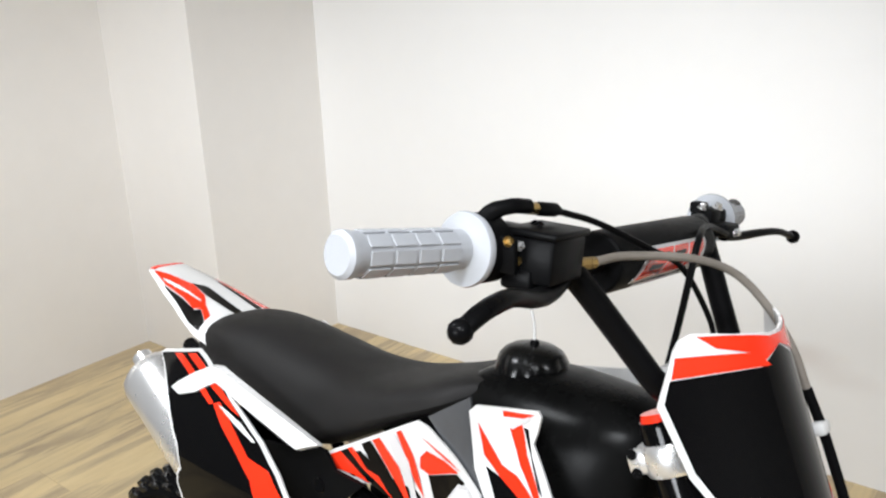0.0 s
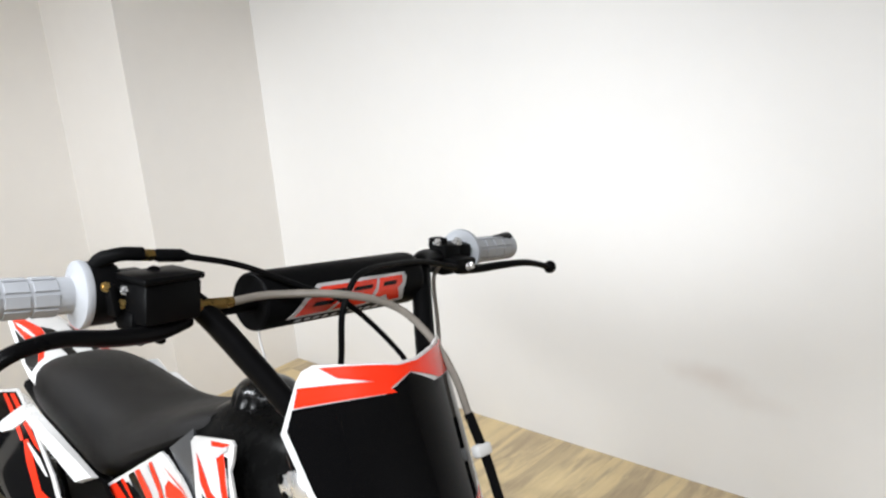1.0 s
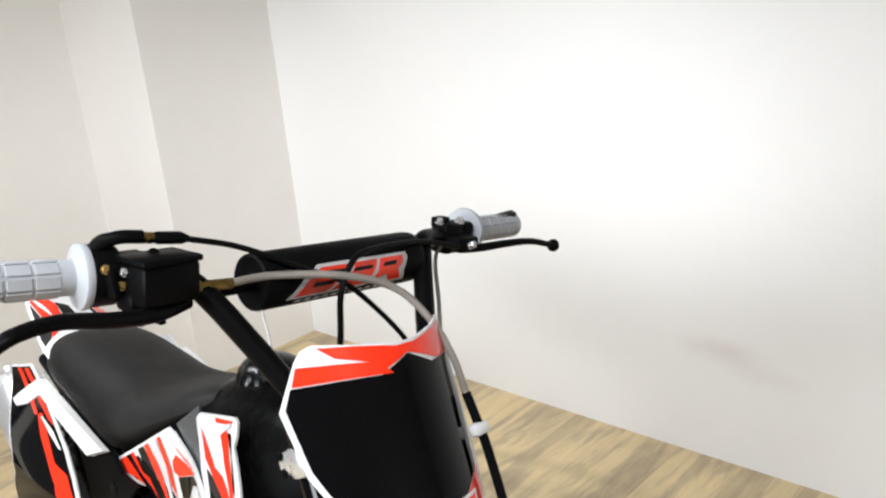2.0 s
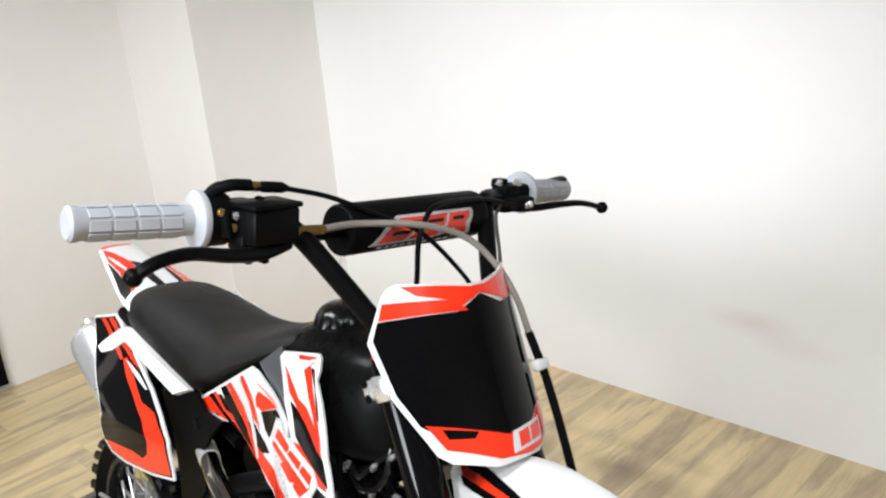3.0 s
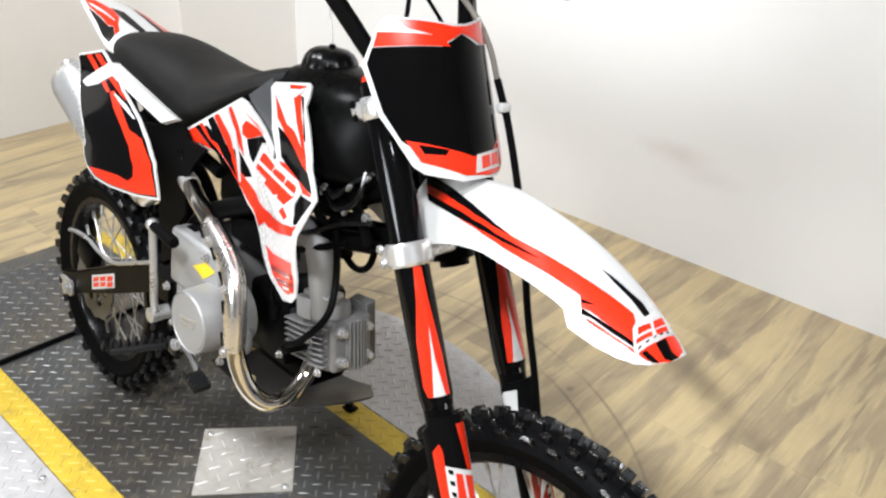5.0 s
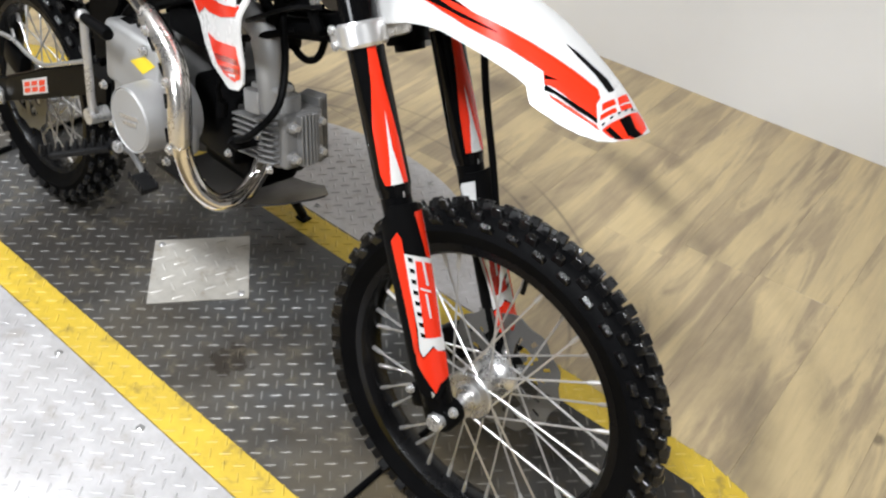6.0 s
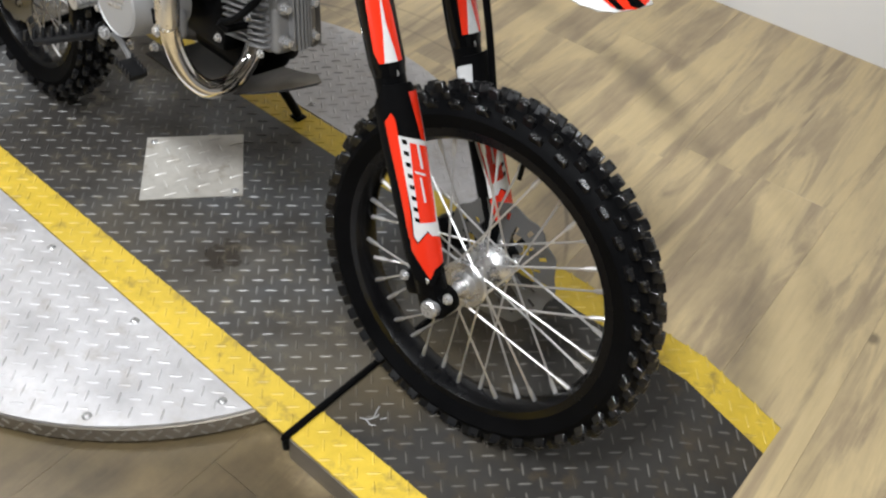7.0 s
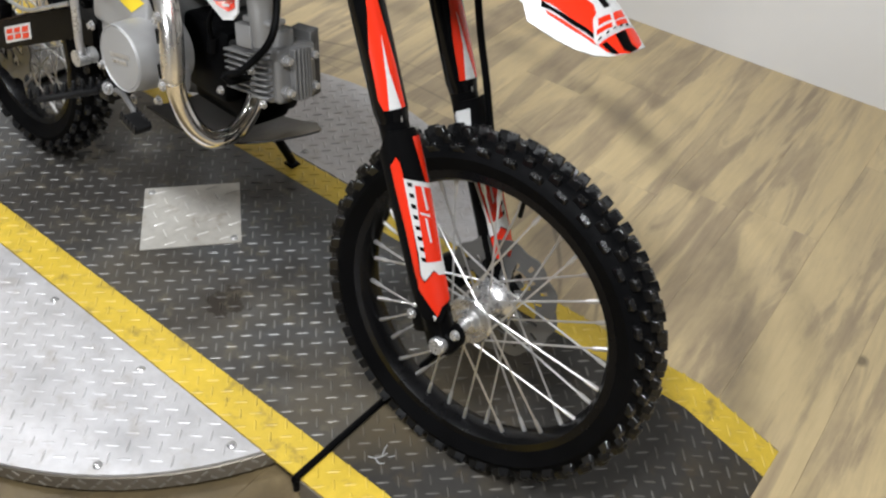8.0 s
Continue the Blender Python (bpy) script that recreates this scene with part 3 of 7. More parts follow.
def loft(sections, seg=20, power=2.6, caps=True):
    """Sections of (x, y, z-low, z-high, half-width low, half-width high), joined along x."""
    bm = bmesh.new()
    rings = []
    for x, yc, z0, z1, w0, w1 in sections:
        ring = []
        for k in range(seg):
            a = 2 * math.pi * k / seg
            ca, sa = math.cos(a), math.sin(a)
            u = math.copysign(abs(ca) ** (2 / power), ca)
            v = math.copysign(abs(sa) ** (2 / power), sa)
            w = w0 + (w1 - w0) * (v + 1) / 2
            ring.append(bm.verts.new((x, yc + u * w, (z0 + z1) / 2 + v * (z1 - z0) / 2)))
        rings.append(ring)
    for a, b in zip(rings, rings[1:]):
        for k in range(seg):
            bm.faces.new((a[k], a[(k + 1) % seg], b[(k + 1) % seg], b[k]))
    if caps:
        bm.faces.new(rings[0][::-1])
        bm.faces.new(rings[-1])
    return bm


def smooth_sections(rows, n=5):
    cols = list(zip(*rows))
    k = len(rows)
    out = []
    for i in range(k - 1):
        for j in range(n):
            t = j / n
            row = []
            for c in cols:
                a, b, d, e = c[max(i - 1, 0)], c[i], c[i + 1], c[min(i + 2, k - 1)]
                row.append(0.5 * (2 * b + (d - a) * t + (2 * a - 5 * b + 4 * d - e) * t * t + (3 * b - a - 3 * d + e) * t ** 3))
            out.append(row)
    out.append(rows[-1])
    return out


# ---- wheels ----


def wheel(name, centre, r_out, r_rim, width, pitches, spokes, disc_y, disc_r, hub_r, basis, label, hub_w=0.05):
    """Tyre with knobs, black rim, hub, spokes and brake disc; the axle runs along y."""
    m = (basis or Matrix()) @ Matrix.Translation(centre)
    carcass = r_out - 0.011
    h = width / 2
    # rim
    bm = bmesh.new()
    rw = h * 0.66
    lathe(bm, [(r_rim + 0.006, -rw), (r_rim + 0.007, -rw + 0.003), (r_rim - 0.004, -rw + 0.006), (r_rim - 0.009, -rw * 0.4), (r_rim - 0.009, rw * 0.4), (r_rim - 0.004, rw - 0.006), (r_rim + 0.007, rw - 0.003), (r_rim + 0.006, rw), (r_rim - 0.006, rw), (r_rim - 0.013, rw * 0.5), (r_rim - 0.0145, 0), (r_rim - 0.013, -rw * 0.5), (r_rim - 0.006, -rw)], 72, closed=True)
    w = part(name, bm, RIM, bike, label, basis=m)
    # tyre carcass
    bm = bmesh.new()
    prof = []
    for k in range(15):
        a = -1.25 + 2.5 * k / 14
        rr = carcass - (carcass - r_rim) * (1 - math.cos(a * 1.15)) * 0.56
        prof.append((max(rr, r_rim + 0.004), h * math.sin(a) * 0.98))
    prof += [(r_rim + 0.002, rw * 0.9), (r_rim + 0.002, -rw * 0.9)]
    lathe(bm, prof, 80, closed=True)
    part("tyre", bm, RUBBER, w, "new black knobbly off-road tyre", angle=25)
    # knobs: a centre row of pairs, a row beside it, and shoulder blocks
    step = 2 * math.pi / pitches
    knobs = {}
    for i in range(pitches):
        rows = ((0, -0.17, 0.29, 0.42), (0.5, 0.17, 0.29, 0.42), (0.0, 0.56, 0.28, 0.40), (0.5, -0.56, 0.28, 0.40), (0.5, 0.90, 0.25, 0.46), (0.0, -0.90, 0.25, 0.46))
        for shift, off, wide, long in rows:
            a = step * (i + shift)
            tilt = off * 1.05
            rr = carcass - (carcass - r_rim) * (1 - math.cos(tilt * 1.15)) * 0.56
            mm = Matrix.Rotation(a, 4, "Y") @ Matrix.Translation((0, h * math.sin(tilt), rr + 0.003)) @ Matrix.Rotation(-tilt * 0.75, 4, "X")
            if (wide, long) not in knobs:
                kb = bmesh.new()
                block(kb, (step * r_out * long, wide * h, 0.019), Matrix(), 0.0012, 1, 0.82)
                knobs[wide, long] = mesh_of("knob", kb, KNOB)
            part("knob", knobs[wide, long], KNOB, w, basis=mm)
    # hub
    bm = bmesh.new()
    lathe(bm, [(0, -hub_w - 0.006), (0.011, -hub_w - 0.006), (0.012, -hub_w + 0.003), (0.0165, -hub_w + 0.003), (0.0185, -hub_w + 0.006), (0.0195, -hub_w * 0.72), (0.026, -hub_w * 0.70), (0.0275, -hub_w * 0.76), (hub_r - 0.001, -hub_w * 0.76), (hub_r + 0.001, -hub_w * 0.72), (hub_r, -hub_w * 0.62), (hub_r * 0.62, -hub_w * 0.50), (hub_r * 0.5, -hub_w * 0.25), (hub_r * 0.5, hub_w * 0.2), (hub_r * 0.7, hub_w * 0.45), (hub_r, hub_w * 0.58), (hub_r + 0.001, hub_w * 0.72), (hub_r - 0.002, hub_w * 0.80), (0.016, hub_w), (0, hub_w)], 40)
    lathe(bm, [(0.0125, -hub_w + 0.0032), (0.0160, -hub_w + 0.0032), (0.0160, -hub_w + 0.0045), (0.0125, -hub_w + 0.0045)], 28, closed=True)
    part("hub", bm, HUB, w, "bare cast aluminium hub")
    # spokes
    bm = bmesh.new()
    rod(bm, (0, 0, 0), (0, 0, 1.0), 0.0016, 6)
    spoke_len = None
    for k in range(spokes):
        a = 2 * math.pi * (k + 0.5) / spokes
        side = -1 if k % 2 else 1
        lead = (1 if (k // 2) % 2 else -1) * radians(58)
        p = Vector((hub_r * 0.93 * math.sin(a + lead), side * hub_w * 0.68, hub_r * 0.93 * math.cos(a + lead)))
        q = Vector(((r_rim - 0.012) * math.sin(a), side * 0.004, (r_rim - 0.012) * math.cos(a)))
        if spoke_len is None:
            spoke_len = (q - p).length
            bm.free()
            bm = bmesh.new()
            tube(bm, [(0, 0, 0), (0, spoke_len - 0.026, 0)], 0.00175, 6)
            tube(bm, [(0, spoke_len - 0.026, 0), (0, spoke_len - 0.02, 0), (0, spoke_len, 0)], [0.0024, 0.0034, 0.0034], 8)
            spoke = mesh_of("spoke", bm, SPOKE)
        part("spoke", spoke, SPOKE, w, basis=along(p, q))
    # disc with a wavy edge and holes
    bm = bmesh.new()
    n = 72
    lo = []
    for z in (-0.0016, 0.0016):
        o = [bm.verts.new(((disc_r + 0.003 * math.cos(12 * t)) * math.cos(t), disc_y + z, (disc_r + 0.003 * math.cos(12 * t)) * math.sin(t))) for t in [2 * math.pi * k / n for k in range(n)]]
        i = [bm.verts.new(((disc_r * 0.62 + 0.004 * math.cos(6 * t)) * math.cos(t), disc_y + z, (disc_r * 0.62 + 0.004 * math.cos(6 * t)) * math.sin(t))) for t in [2 * math.pi * k / n for k in range(n)]]
        mids = [[bm.verts.new((f * disc_r * math.cos(t), disc_y + z, f * disc_r * math.sin(t))) for t in [2 * math.pi * k / n for k in range(n)]] for f in (0.74, 0.88)]
        lo.append((o, i, mids))
    for o, i, mids in lo:
        for k in range(n):
            j = (k + 1) % n
            for a, b, hole in ((o, mids[1], False), (mids[1], mids[0], k % 6 == 0), (mids[0], i, k % 6 == 3)):
                if not hole:
                    bm.faces.new((a[k], a[j], b[j], b[k]))
    for k in range(n):
        j = (k + 1) % n
        bm.faces.new((lo[0][0][k], lo[0][0][j], lo[1][0][j], lo[1][0][k]))
        bm.faces.new((lo[0][1][k], lo[0][1][j], lo[1][1][j], lo[1][1][k]))
    part("brake_disc", bm, DISC_STEEL, w, "drilled wavy steel brake disc", smooth=False)
    bm = bmesh.new()
    block(bm, (0.019, 0.003, disc_r * 0.36), Matrix.Translation((0, 0, disc_r * 0.47)))
    arm_mesh = mesh_of("disc_arm", bm, DISC_STEEL, smooth=False)
    for k in range(6):
        turn = Matrix.Rotation(2 * math.pi * k / 6, 4, "Y")
        part("disc_arm", arm_mesh, DISC_STEEL, w, basis=turn @ Matrix.Translation((0, disc_y, 0)))
        toward = math.copysign(1, -disc_y)
        bolt(w, turn @ Vector((0, disc_y + 0.0015 * toward, disc_r * 0.34)), (0, toward, 0), 0.0045, 0.004)
    bm = bmesh.new()
    rod(bm, Vector((0.02, 0, r_rim - 0.014)), Vector((0.02, 0, r_rim - 0.045)), 0.0035, 8)
    part("valve", bm, BLACK, w)
    return w


wheel("front_wheel", FO, 0.286, 0.222, 0.074, 40, 36, 0.052, 0.099, 0.036, STEER, "black-rimmed spoked front wheel")
wheel("rear_wheel", Vector((-0.617, 0, 0.2605)), 0.2605, 0.184, 0.09, 32, 36, -0.055, 0.085, 0.04, None, "black-rimmed spoked rear wheel")

# ---- fork ----
for side in (-1, 1):
    y = 0.084 * side - 0.014
    bm = bmesh.new()
    tube(bm, [lg(0.318, 0, y), lg(0.326, 0, y), lg(0.332, 0, y), lg(0.745, 0, y), lg(0.75, 0, y)], [0.0215, 0.0222, 0.0236, 0.0236, 0.022], 24)
    leg = front("fork_tube", bm, BLACK_GLOSS, "gloss black upper fork tube with a red and white flash")
    bm = bmesh.new()
    tube(bm, [lg(0.75, 0, y), lg(0.757, 0, y)], [0.021, 0.019], 20)
    front("fork_cap", bm, RED, "red anodised fork cap", leg)

    def wrap(r):
        # round the tube: a in radians from straight ahead towards the outside
        turn = 0.0 if side < 0 else -0.95
        return lambda a, s: lg(s, r * math.cos(a + turn), y + side * r * math.sin(a + turn))
    flash = [(0.30, 0.520), (0.70, 0.520), (0.95, 0.46), (1.35, 0.41), (1.45, 0.35), (1.25, 0.336), (-0.1, 0.336), (-0.05, 0.39), (0.22, 0.46)]
    front("fork_flash", sheet(flash, wrap(0.0238), 0.0005, 0.02), RED, "red film on the fork tube", leg)
    front("fork_flash", sheet([(0.50, 0.43), (0.50, 0.385), (0.25, 0.336), (0.95, 0.336), (0.74, 0.372)], wrap(0.0244), 0.0005, 0.02), WHITE, "white film on the fork tube", leg)
    # lower leg and guard
    bm = bmesh.new()
    tube(bm, [lg(0.34, 0, y), lg(0.02, 0, y)], 0.0205, 20)
    low = front("fork_slider", bm, BLACK, "black lower fork leg")
    bm = bmesh.new()
    for s in (0.337, 0.322):
        block(bm, (0.003, 0.003, 0.010), Matrix.Translation(lg(s, 0.0195, y - 0.006)) @ Matrix.Rotation(radians(-26.5), 4, "Y"), 0.001)
    front("slot_trim", bm, STEEL, "", low)
    guard = sheet([(-0.72, 0.298), (-0.2, 0.308), (1.2, 0.310), (2.2, 0.28), (2.3, 0.20), (2.2, 0.08), (1.6, 0.045), (0.8, 0.035), (0.0, 0.062), (-0.14, 0.10), (-0.40, 0.192), (-0.6, 0.24)], wrap(0.0275), 0.0025, 0.03)
    front("fork_guard", guard, BLACK_PLASTIC, "black plastic fork guard with a red and white decal", low)
    GUARD_FILMS = [
        (RED, [(1.45, 0.265), (1.09, 0.276), (0.97, 0.267), (0.97, 0.218), (1.1, 0.15), (1.21, 0.107), (1.43, 0.107), (1.41, 0.173), (1.45, 0.237)], 0),
        (RED, [(0.14, 0.297), (-0.55, 0.295), (-0.52, 0.263), (-0.42, 0.228), (-0.09, 0.234), (0.03, 0.269)], 0),
        (GREY_DECAL, [(-0.56, 0.294), (-0.66, 0.29), (-0.52, 0.226), (-0.43, 0.228)], 0),
        (RED, [(1.2, 0.158), (1.23, 0.113), (1.09, 0.099), (0.56, 0.112), (-0.09, 0.099), (0.02, 0.066), (0.54, 0.06), (0.84, 0.047), (1.16, 0.071), (1.43, 0.091)], 0),
        (WHITE, [(0.98, 0.247), (-0.52, 0.227), (-0.36, 0.192), (-0.11, 0.133), (-0.10, 0.102), (0.35, 0.106), (0.54, 0.115), (1.05, 0.102), (1.16, 0.111), (1.05, 0.142), (1.03, 0.196)], 1),
        (RED, [(0.57, 0.235), (-0.36, 0.222), (-0.20, 0.185), (0.02, 0.123), (0.80, 0.128), (0.71, 0.186)], 2),
        (WHITE, [(0.28, 0.231), (0.17, 0.23), (0.17, 0.197), (0.28, 0.198)], 3),
        (WHITE, [(0.59, 0.198), (0.14, 0.190), (0.15, 0.187), (0.58, 0.195)], 3),
        (WHITE, [(0.43, 0.188), (0.34, 0.187), (0.35, 0.153), (0.44, 0.154)], 3),
    ]
    for mat, pts, lift in GUARD_FILMS:
        if side > 0 and pts[0] == (0.14, 0.297):
            mat = WHITE
        front("guard_decal", sheet(pts, wrap(0.0301 + 0.0004 * lift), 0.0004, 0.02), mat, "", low)
    for k in range(8):
        a, s = 0.87 + 0.015 * k, 0.242 - 0.015 * k
        front("letter_bar", sheet([(a, s), (a - 0.2, s - 0.003), (a - 0.19, s - 0.009), (a - 0.01, s - 0.006)], wrap(0.0309), 0.0003, 0.02), BLACK_GLOSS, "", low)
    # axle lug
    bm = bmesh.new()
    lathe(bm, [(0, -0.013), (0.018, -0.013), (0.0215, -0.008), (0.0215, 0.02), (0, 0.02)], 24, Matrix.Translation(fk(0, 0, y)) @ (Matrix.Rotation(math.pi, 4, "Z") if side > 0 else Matrix()))
    block(bm, (0.035, 0.034, 0.085), Matrix.Translation(lg(0.035, 0, y)) @ Matrix.Rotation(radians(-26.5), 4, "Y"), 0.006)
    block(bm, (0.03, 0.026, 0.035), Matrix.Translation(lg(0.03, -0.024, y)) @ Matrix.Rotation(radians(-26.5), 4, "Y"), 0.006)
    front("axle_lug", bm, BLACK, "black axle lug at the foot of the leg", low)
    bolt(low, lg(0.045, 0.012, y + side * 0.017), (0, side, 0), 0.0055)
    bolt(low, lg(0.012, 0.03, y + side * 0.006), (0, side, 0.2), 0.0055)
    bolt(low, lg(0.042, -0.034, y + side * 0.012), (0, side, 0), 0.0055)
    # clamps
    for s, h, nm in ((0.524, 0.031, "lower_clamp"), (0.716, 0.029, "upper_clamp")):
        bm = bmesh.new()
        tube(bm, [lg(s - h / 2, 0, y), lg(s - h / 2 + 0.004, 0, y), lg(s + h / 2 - 0.004, 0, y), lg(s + h / 2, 0, y)], [0.0285 if s < 0.6 else 0.0265] + [0.0315 if s < 0.6 else 0.0285] * 2 + [0.0285 if s < 0.6 else 0.0265], 28)
        block(bm, (0.028, 0.018, h * 0.8), Matrix.Translation(lg(s, -0.024, y + side * 0.012)) @ Matrix.Rotation(radians(-26.5), 4, "Y"), 0.005)
        block(bm, (0.06, 0.075, h * 0.8), Matrix.Translation(lg(s, -0.014, y - side * 0.045)) @ Matrix.Rotation(radians(-26.5), 4, "Y"), 0.008)
        cl = front(nm, bm, CLAMP, "polished alloy fork clamp")
        for d in (-0.3, 0.3):
            if s < 0.6:
                bolt(cl, lg(s + d * h, -0.030, y + side * 0.0205), (0, side, 0), 0.0048, 0.004)
            else:
                # thin black heads stand for the shade in the recessed clamp holes
                bolt(cl, lg(s + d * h, -0.030, y + side * 0.0205), (0, side, 0), 0.0036, 0.0012, BLACK, "socket_screw")

bm = bmesh.new()
lathe(bm, [(0, -0.112), (0.011, -0.112), (0.0132, -0.109), (0.0132, -0.099), (0.009, -0.097), (0.009, 0.09), (0.0145, 0.094), (0.0145, 0.104), (0, 0.104)], 24, Matrix.Translation(fk(0, 0, -0.012)))
front("front_axle", bm, STEEL, "bright steel front axle")
bm = bmesh.new()
tube(bm, [fk(0.49, -0.035), fk(0.75, -0.035)], 0.021, 20)
front("steering_stem", bm, BLACK)
# front brake caliper behind the far leg
bm = bmesh.new()
block(bm, (0.036, 0.036, 0.06), Matrix.Translation(fk(0.035, -0.085, 0.058)) @ Matrix.Rotation(radians(-45), 4, "Y"), 0.010)
block(bm, (0.05, 0.014, 0.016), Matrix.Translation(fk(0.035, -0.05, 0.074)), 0.004)
front("brake_caliper", bm, BLACK, "black front brake caliper")

# ---- front fender ----


def lerp_at(x, xs, ys):
    return float(np.interp(x, xs, ys))


def curve_at(x, xs, ys):
    """A smooth curve through the given places."""
    x = min(max(x, xs[0]), xs[-1])
    i = max(k for k in range(len(xs) - 1) if xs[k] <= x)

    def slope(k):
        a, b = max(k - 1, 0), min(k + 1, len(xs) - 1)
        return (ys[b] - ys[a]) / (xs[b] - xs[a])
    h = xs[i + 1] - xs[i]
    t = (x - xs[i]) / h
    return (2 * t ** 3 - 3 * t ** 2 + 1) * ys[i] + (t ** 3 - 2 * t ** 2 + t) * h * slope(i) + (3 * t ** 2 - 2 * t ** 3) * ys[i + 1] + (t ** 3 - t ** 2) * h * slope(i + 1)


def fender_half(x):
    return curve_at(x, (0.36, 0.50, 0.62, 0.70, 0.76), (0.062, 0.076, 0.088, 0.070, 0.045))


def fender_place(x, v):
    x = x if x < 0.6 else 0.6 + (x - 0.6) * 0.90
    top = curve_at(x, (0.30, 0.36, 0.45, 0.52, 0.60, 0.68, 0.74), (0.825, 0.842, 0.858, 0.85, 0.828, 0.787, 0.742))
    drop = curve_at(x, (0.36, 0.50, 0.62, 0.70, 0.76), (0.075, 0.070, 0.048, 0.03, 0.02))
    return (x, v * (fender_half(x) - 0.012) - 0.013, top - drop * (abs(v) ** 2.2 if v < 0 else 1.9 * v ** 1.7))


half = [(0.330, -0.55), (0.365, -1.0), (0.386, -1.06), (0.423, -1.02), (0.479, -0.99), (0.545, -0.99), (0.599, -1.0), (0.613, -1.01), (0.628, -1.11), (0.668, -1.13), (0.695, -1.11), (0.715, -1.03), (0.729, -0.88), (0.740, -0.64), (0.747, -0.35), (0.749, 0.0)]
fender = front("front_fender", sheet(half + [(x, -0.64 * v) for x, v in reversed(half[:-1])], fender_place, 0.0035, 0.02), WHITE, "white front fender with red and black stripes")
FENDER_FILMS = [
    (RED, [(0.338, -0.42), (0.362, -0.47), (0.403, -0.60), (0.442, -0.69), (0.474, -0.72), (0.505, -0.735), (0.540, -0.71), (0.574, -0.68), (0.611, -0.63), (0.647, -0.56), (0.683, -0.49), (0.699, -0.64), (0.706, -0.85), (0.674, -0.86), (0.643, -0.87), (0.631, -0.90), (0.622, -0.81), (0.599, -0.83), (0.574, -0.84), (0.538, -0.86), (0.506, -0.87), (0.466, -0.86), (0.424, -0.81), (0.384, -0.72), (0.352, -0.60)], 0.0),
    (BLACK_GLOSS, [(0.331, -0.28), (0.342, -0.25), (0.369, -0.38), (0.407, -0.54), (0.444, -0.66), (0.476, -0.72), (0.500, -0.74), (0.474, -0.75), (0.443, -0.72), (0.403, -0.63), (0.362, -0.50), (0.340, -0.44)], 0.0005),
    (BLACK_GLOSS, [(0.347, -0.57), (0.362, -0.61), (0.397, -0.69), (0.441, -0.77), (0.482, -0.80), (0.518, -0.785), (0.554, -0.77), (0.529, -0.80), (0.494, -0.83), (0.455, -0.83), (0.413, -0.79), (0.373, -0.71), (0.357, -0.67)], 0.0005),
    (BLACK_GLOSS, [(0.625, -0.83), (0.643, -0.78), (0.629, -0.86)], 0.0005),
    (BLACK_GLOSS, [(0.632, -0.90), (0.644, -0.89), (0.674, -0.86), (0.704, -0.82), (0.706, -0.87), (0.678, -0.91), (0.647, -0.92), (0.635, -0.95)], 0.0005),
    (RED, [(0.641, -0.95), (0.663, -0.93), (0.693, -0.91), (0.711, -0.88), (0.709, -0.92), (0.681, -0.96), (0.646, -0.97)], 0.0),
    (BLACK_GLOSS, [(0.622, -0.35), (0.639, -0.30), (0.664, -0.25), (0.681, -0.19), (0.695, -0.22), (0.695, -0.37), (0.670, -0.34), (0.644, -0.36)], 0.0),
    (GREY_DECAL, [(0.630, -0.31), (0.639, -0.27), (0.664, -0.21), (0.682, -0.14), (0.695, -0.19), (0.681, -0.19), (0.664, -0.25), (0.639, -0.30)], 0.0),
    (RED, [(0.712, -0.89), (0.721, -0.45), (0.726, 0.05), (0.735, 0.10), (0.745, 0.0), (0.747, -0.28), (0.743, -0.55), (0.733, -0.78), (0.723, -0.87)], 0.0),
    (BLACK_GLOSS, [(0.720, -0.54), (0.724, -0.26), (0.738, -0.34), (0.747, -0.28), (0.744, -0.50), (0.737, -0.60)], 0.0005),
    (BLACK_GLOSS, [(0.715, -0.85), (0.717, -0.76), (0.735, -0.73), (0.729, -0.83)], 0.0005),
    (WHITE, [(0.692, -0.68), (0.691, -0.57), (0.700, 0.02), (0.724, 0.04), (0.711, -0.90), (0.707, -0.91)], 0.001),
    (RED, [(0.696, -0.62), (0.702, -0.38), (0.707, -0.42), (0.701, -0.70)], 0.0015),
    (RED, [(0.703, -0.30), (0.705, -0.02), (0.713, -0.05), (0.710, -0.38)], 0.0015),
    (RED, [(0.702, -0.76), (0.709, -0.46), (0.713, -0.50), (0.705, -0.82)], 0.0015),
    (RED, [(0.711, -0.38), (0.715, -0.05), (0.720, -0.08), (0.716, -0.41)], 0.0015),
] + [(BLACK_GLOSS, [(0.7085 + 0.0028 * k, -0.84 + 0.17 * k), (0.7092 + 0.0028 * k, -0.77 + 0.17 * k), (0.7106 + 0.0028 * k, -0.79 + 0.17 * k), (0.7098 + 0.0028 * k, -0.86 + 0.17 * k)], 0.0015) for k in range(5)]
for mat, pts, lift in FENDER_FILMS:
    front("fender_film", sheet(pts, fender_place, 0.0004, 0.015, 0.0036 + lift), mat, "", fender)
    if mat is not WHITE and lift < 0.001 and pts[0][0] < 0.6:
        front("fender_film", sheet([(x, -0.64 * v) for x, v in pts][::-1], fender_place, 0.0004, 0.015, 0.0036 + lift), mat, "", fender)
bm = bmesh.new()
for y in (-0.05, 0.05):
    block(bm, (0.05, 0.025, 0.006), Matrix.Translation((0.415, y, 0.782)), 0.002)
front("fender_bracket", bm, ALU, "", fender)

# ---- number plate ----
PY = -0.033


def plate_place(u, s):
    return fk(s, 0.066 * (1 - (u / 0.108) ** 2) - 0.006 + 0.12 * u, PY + u)


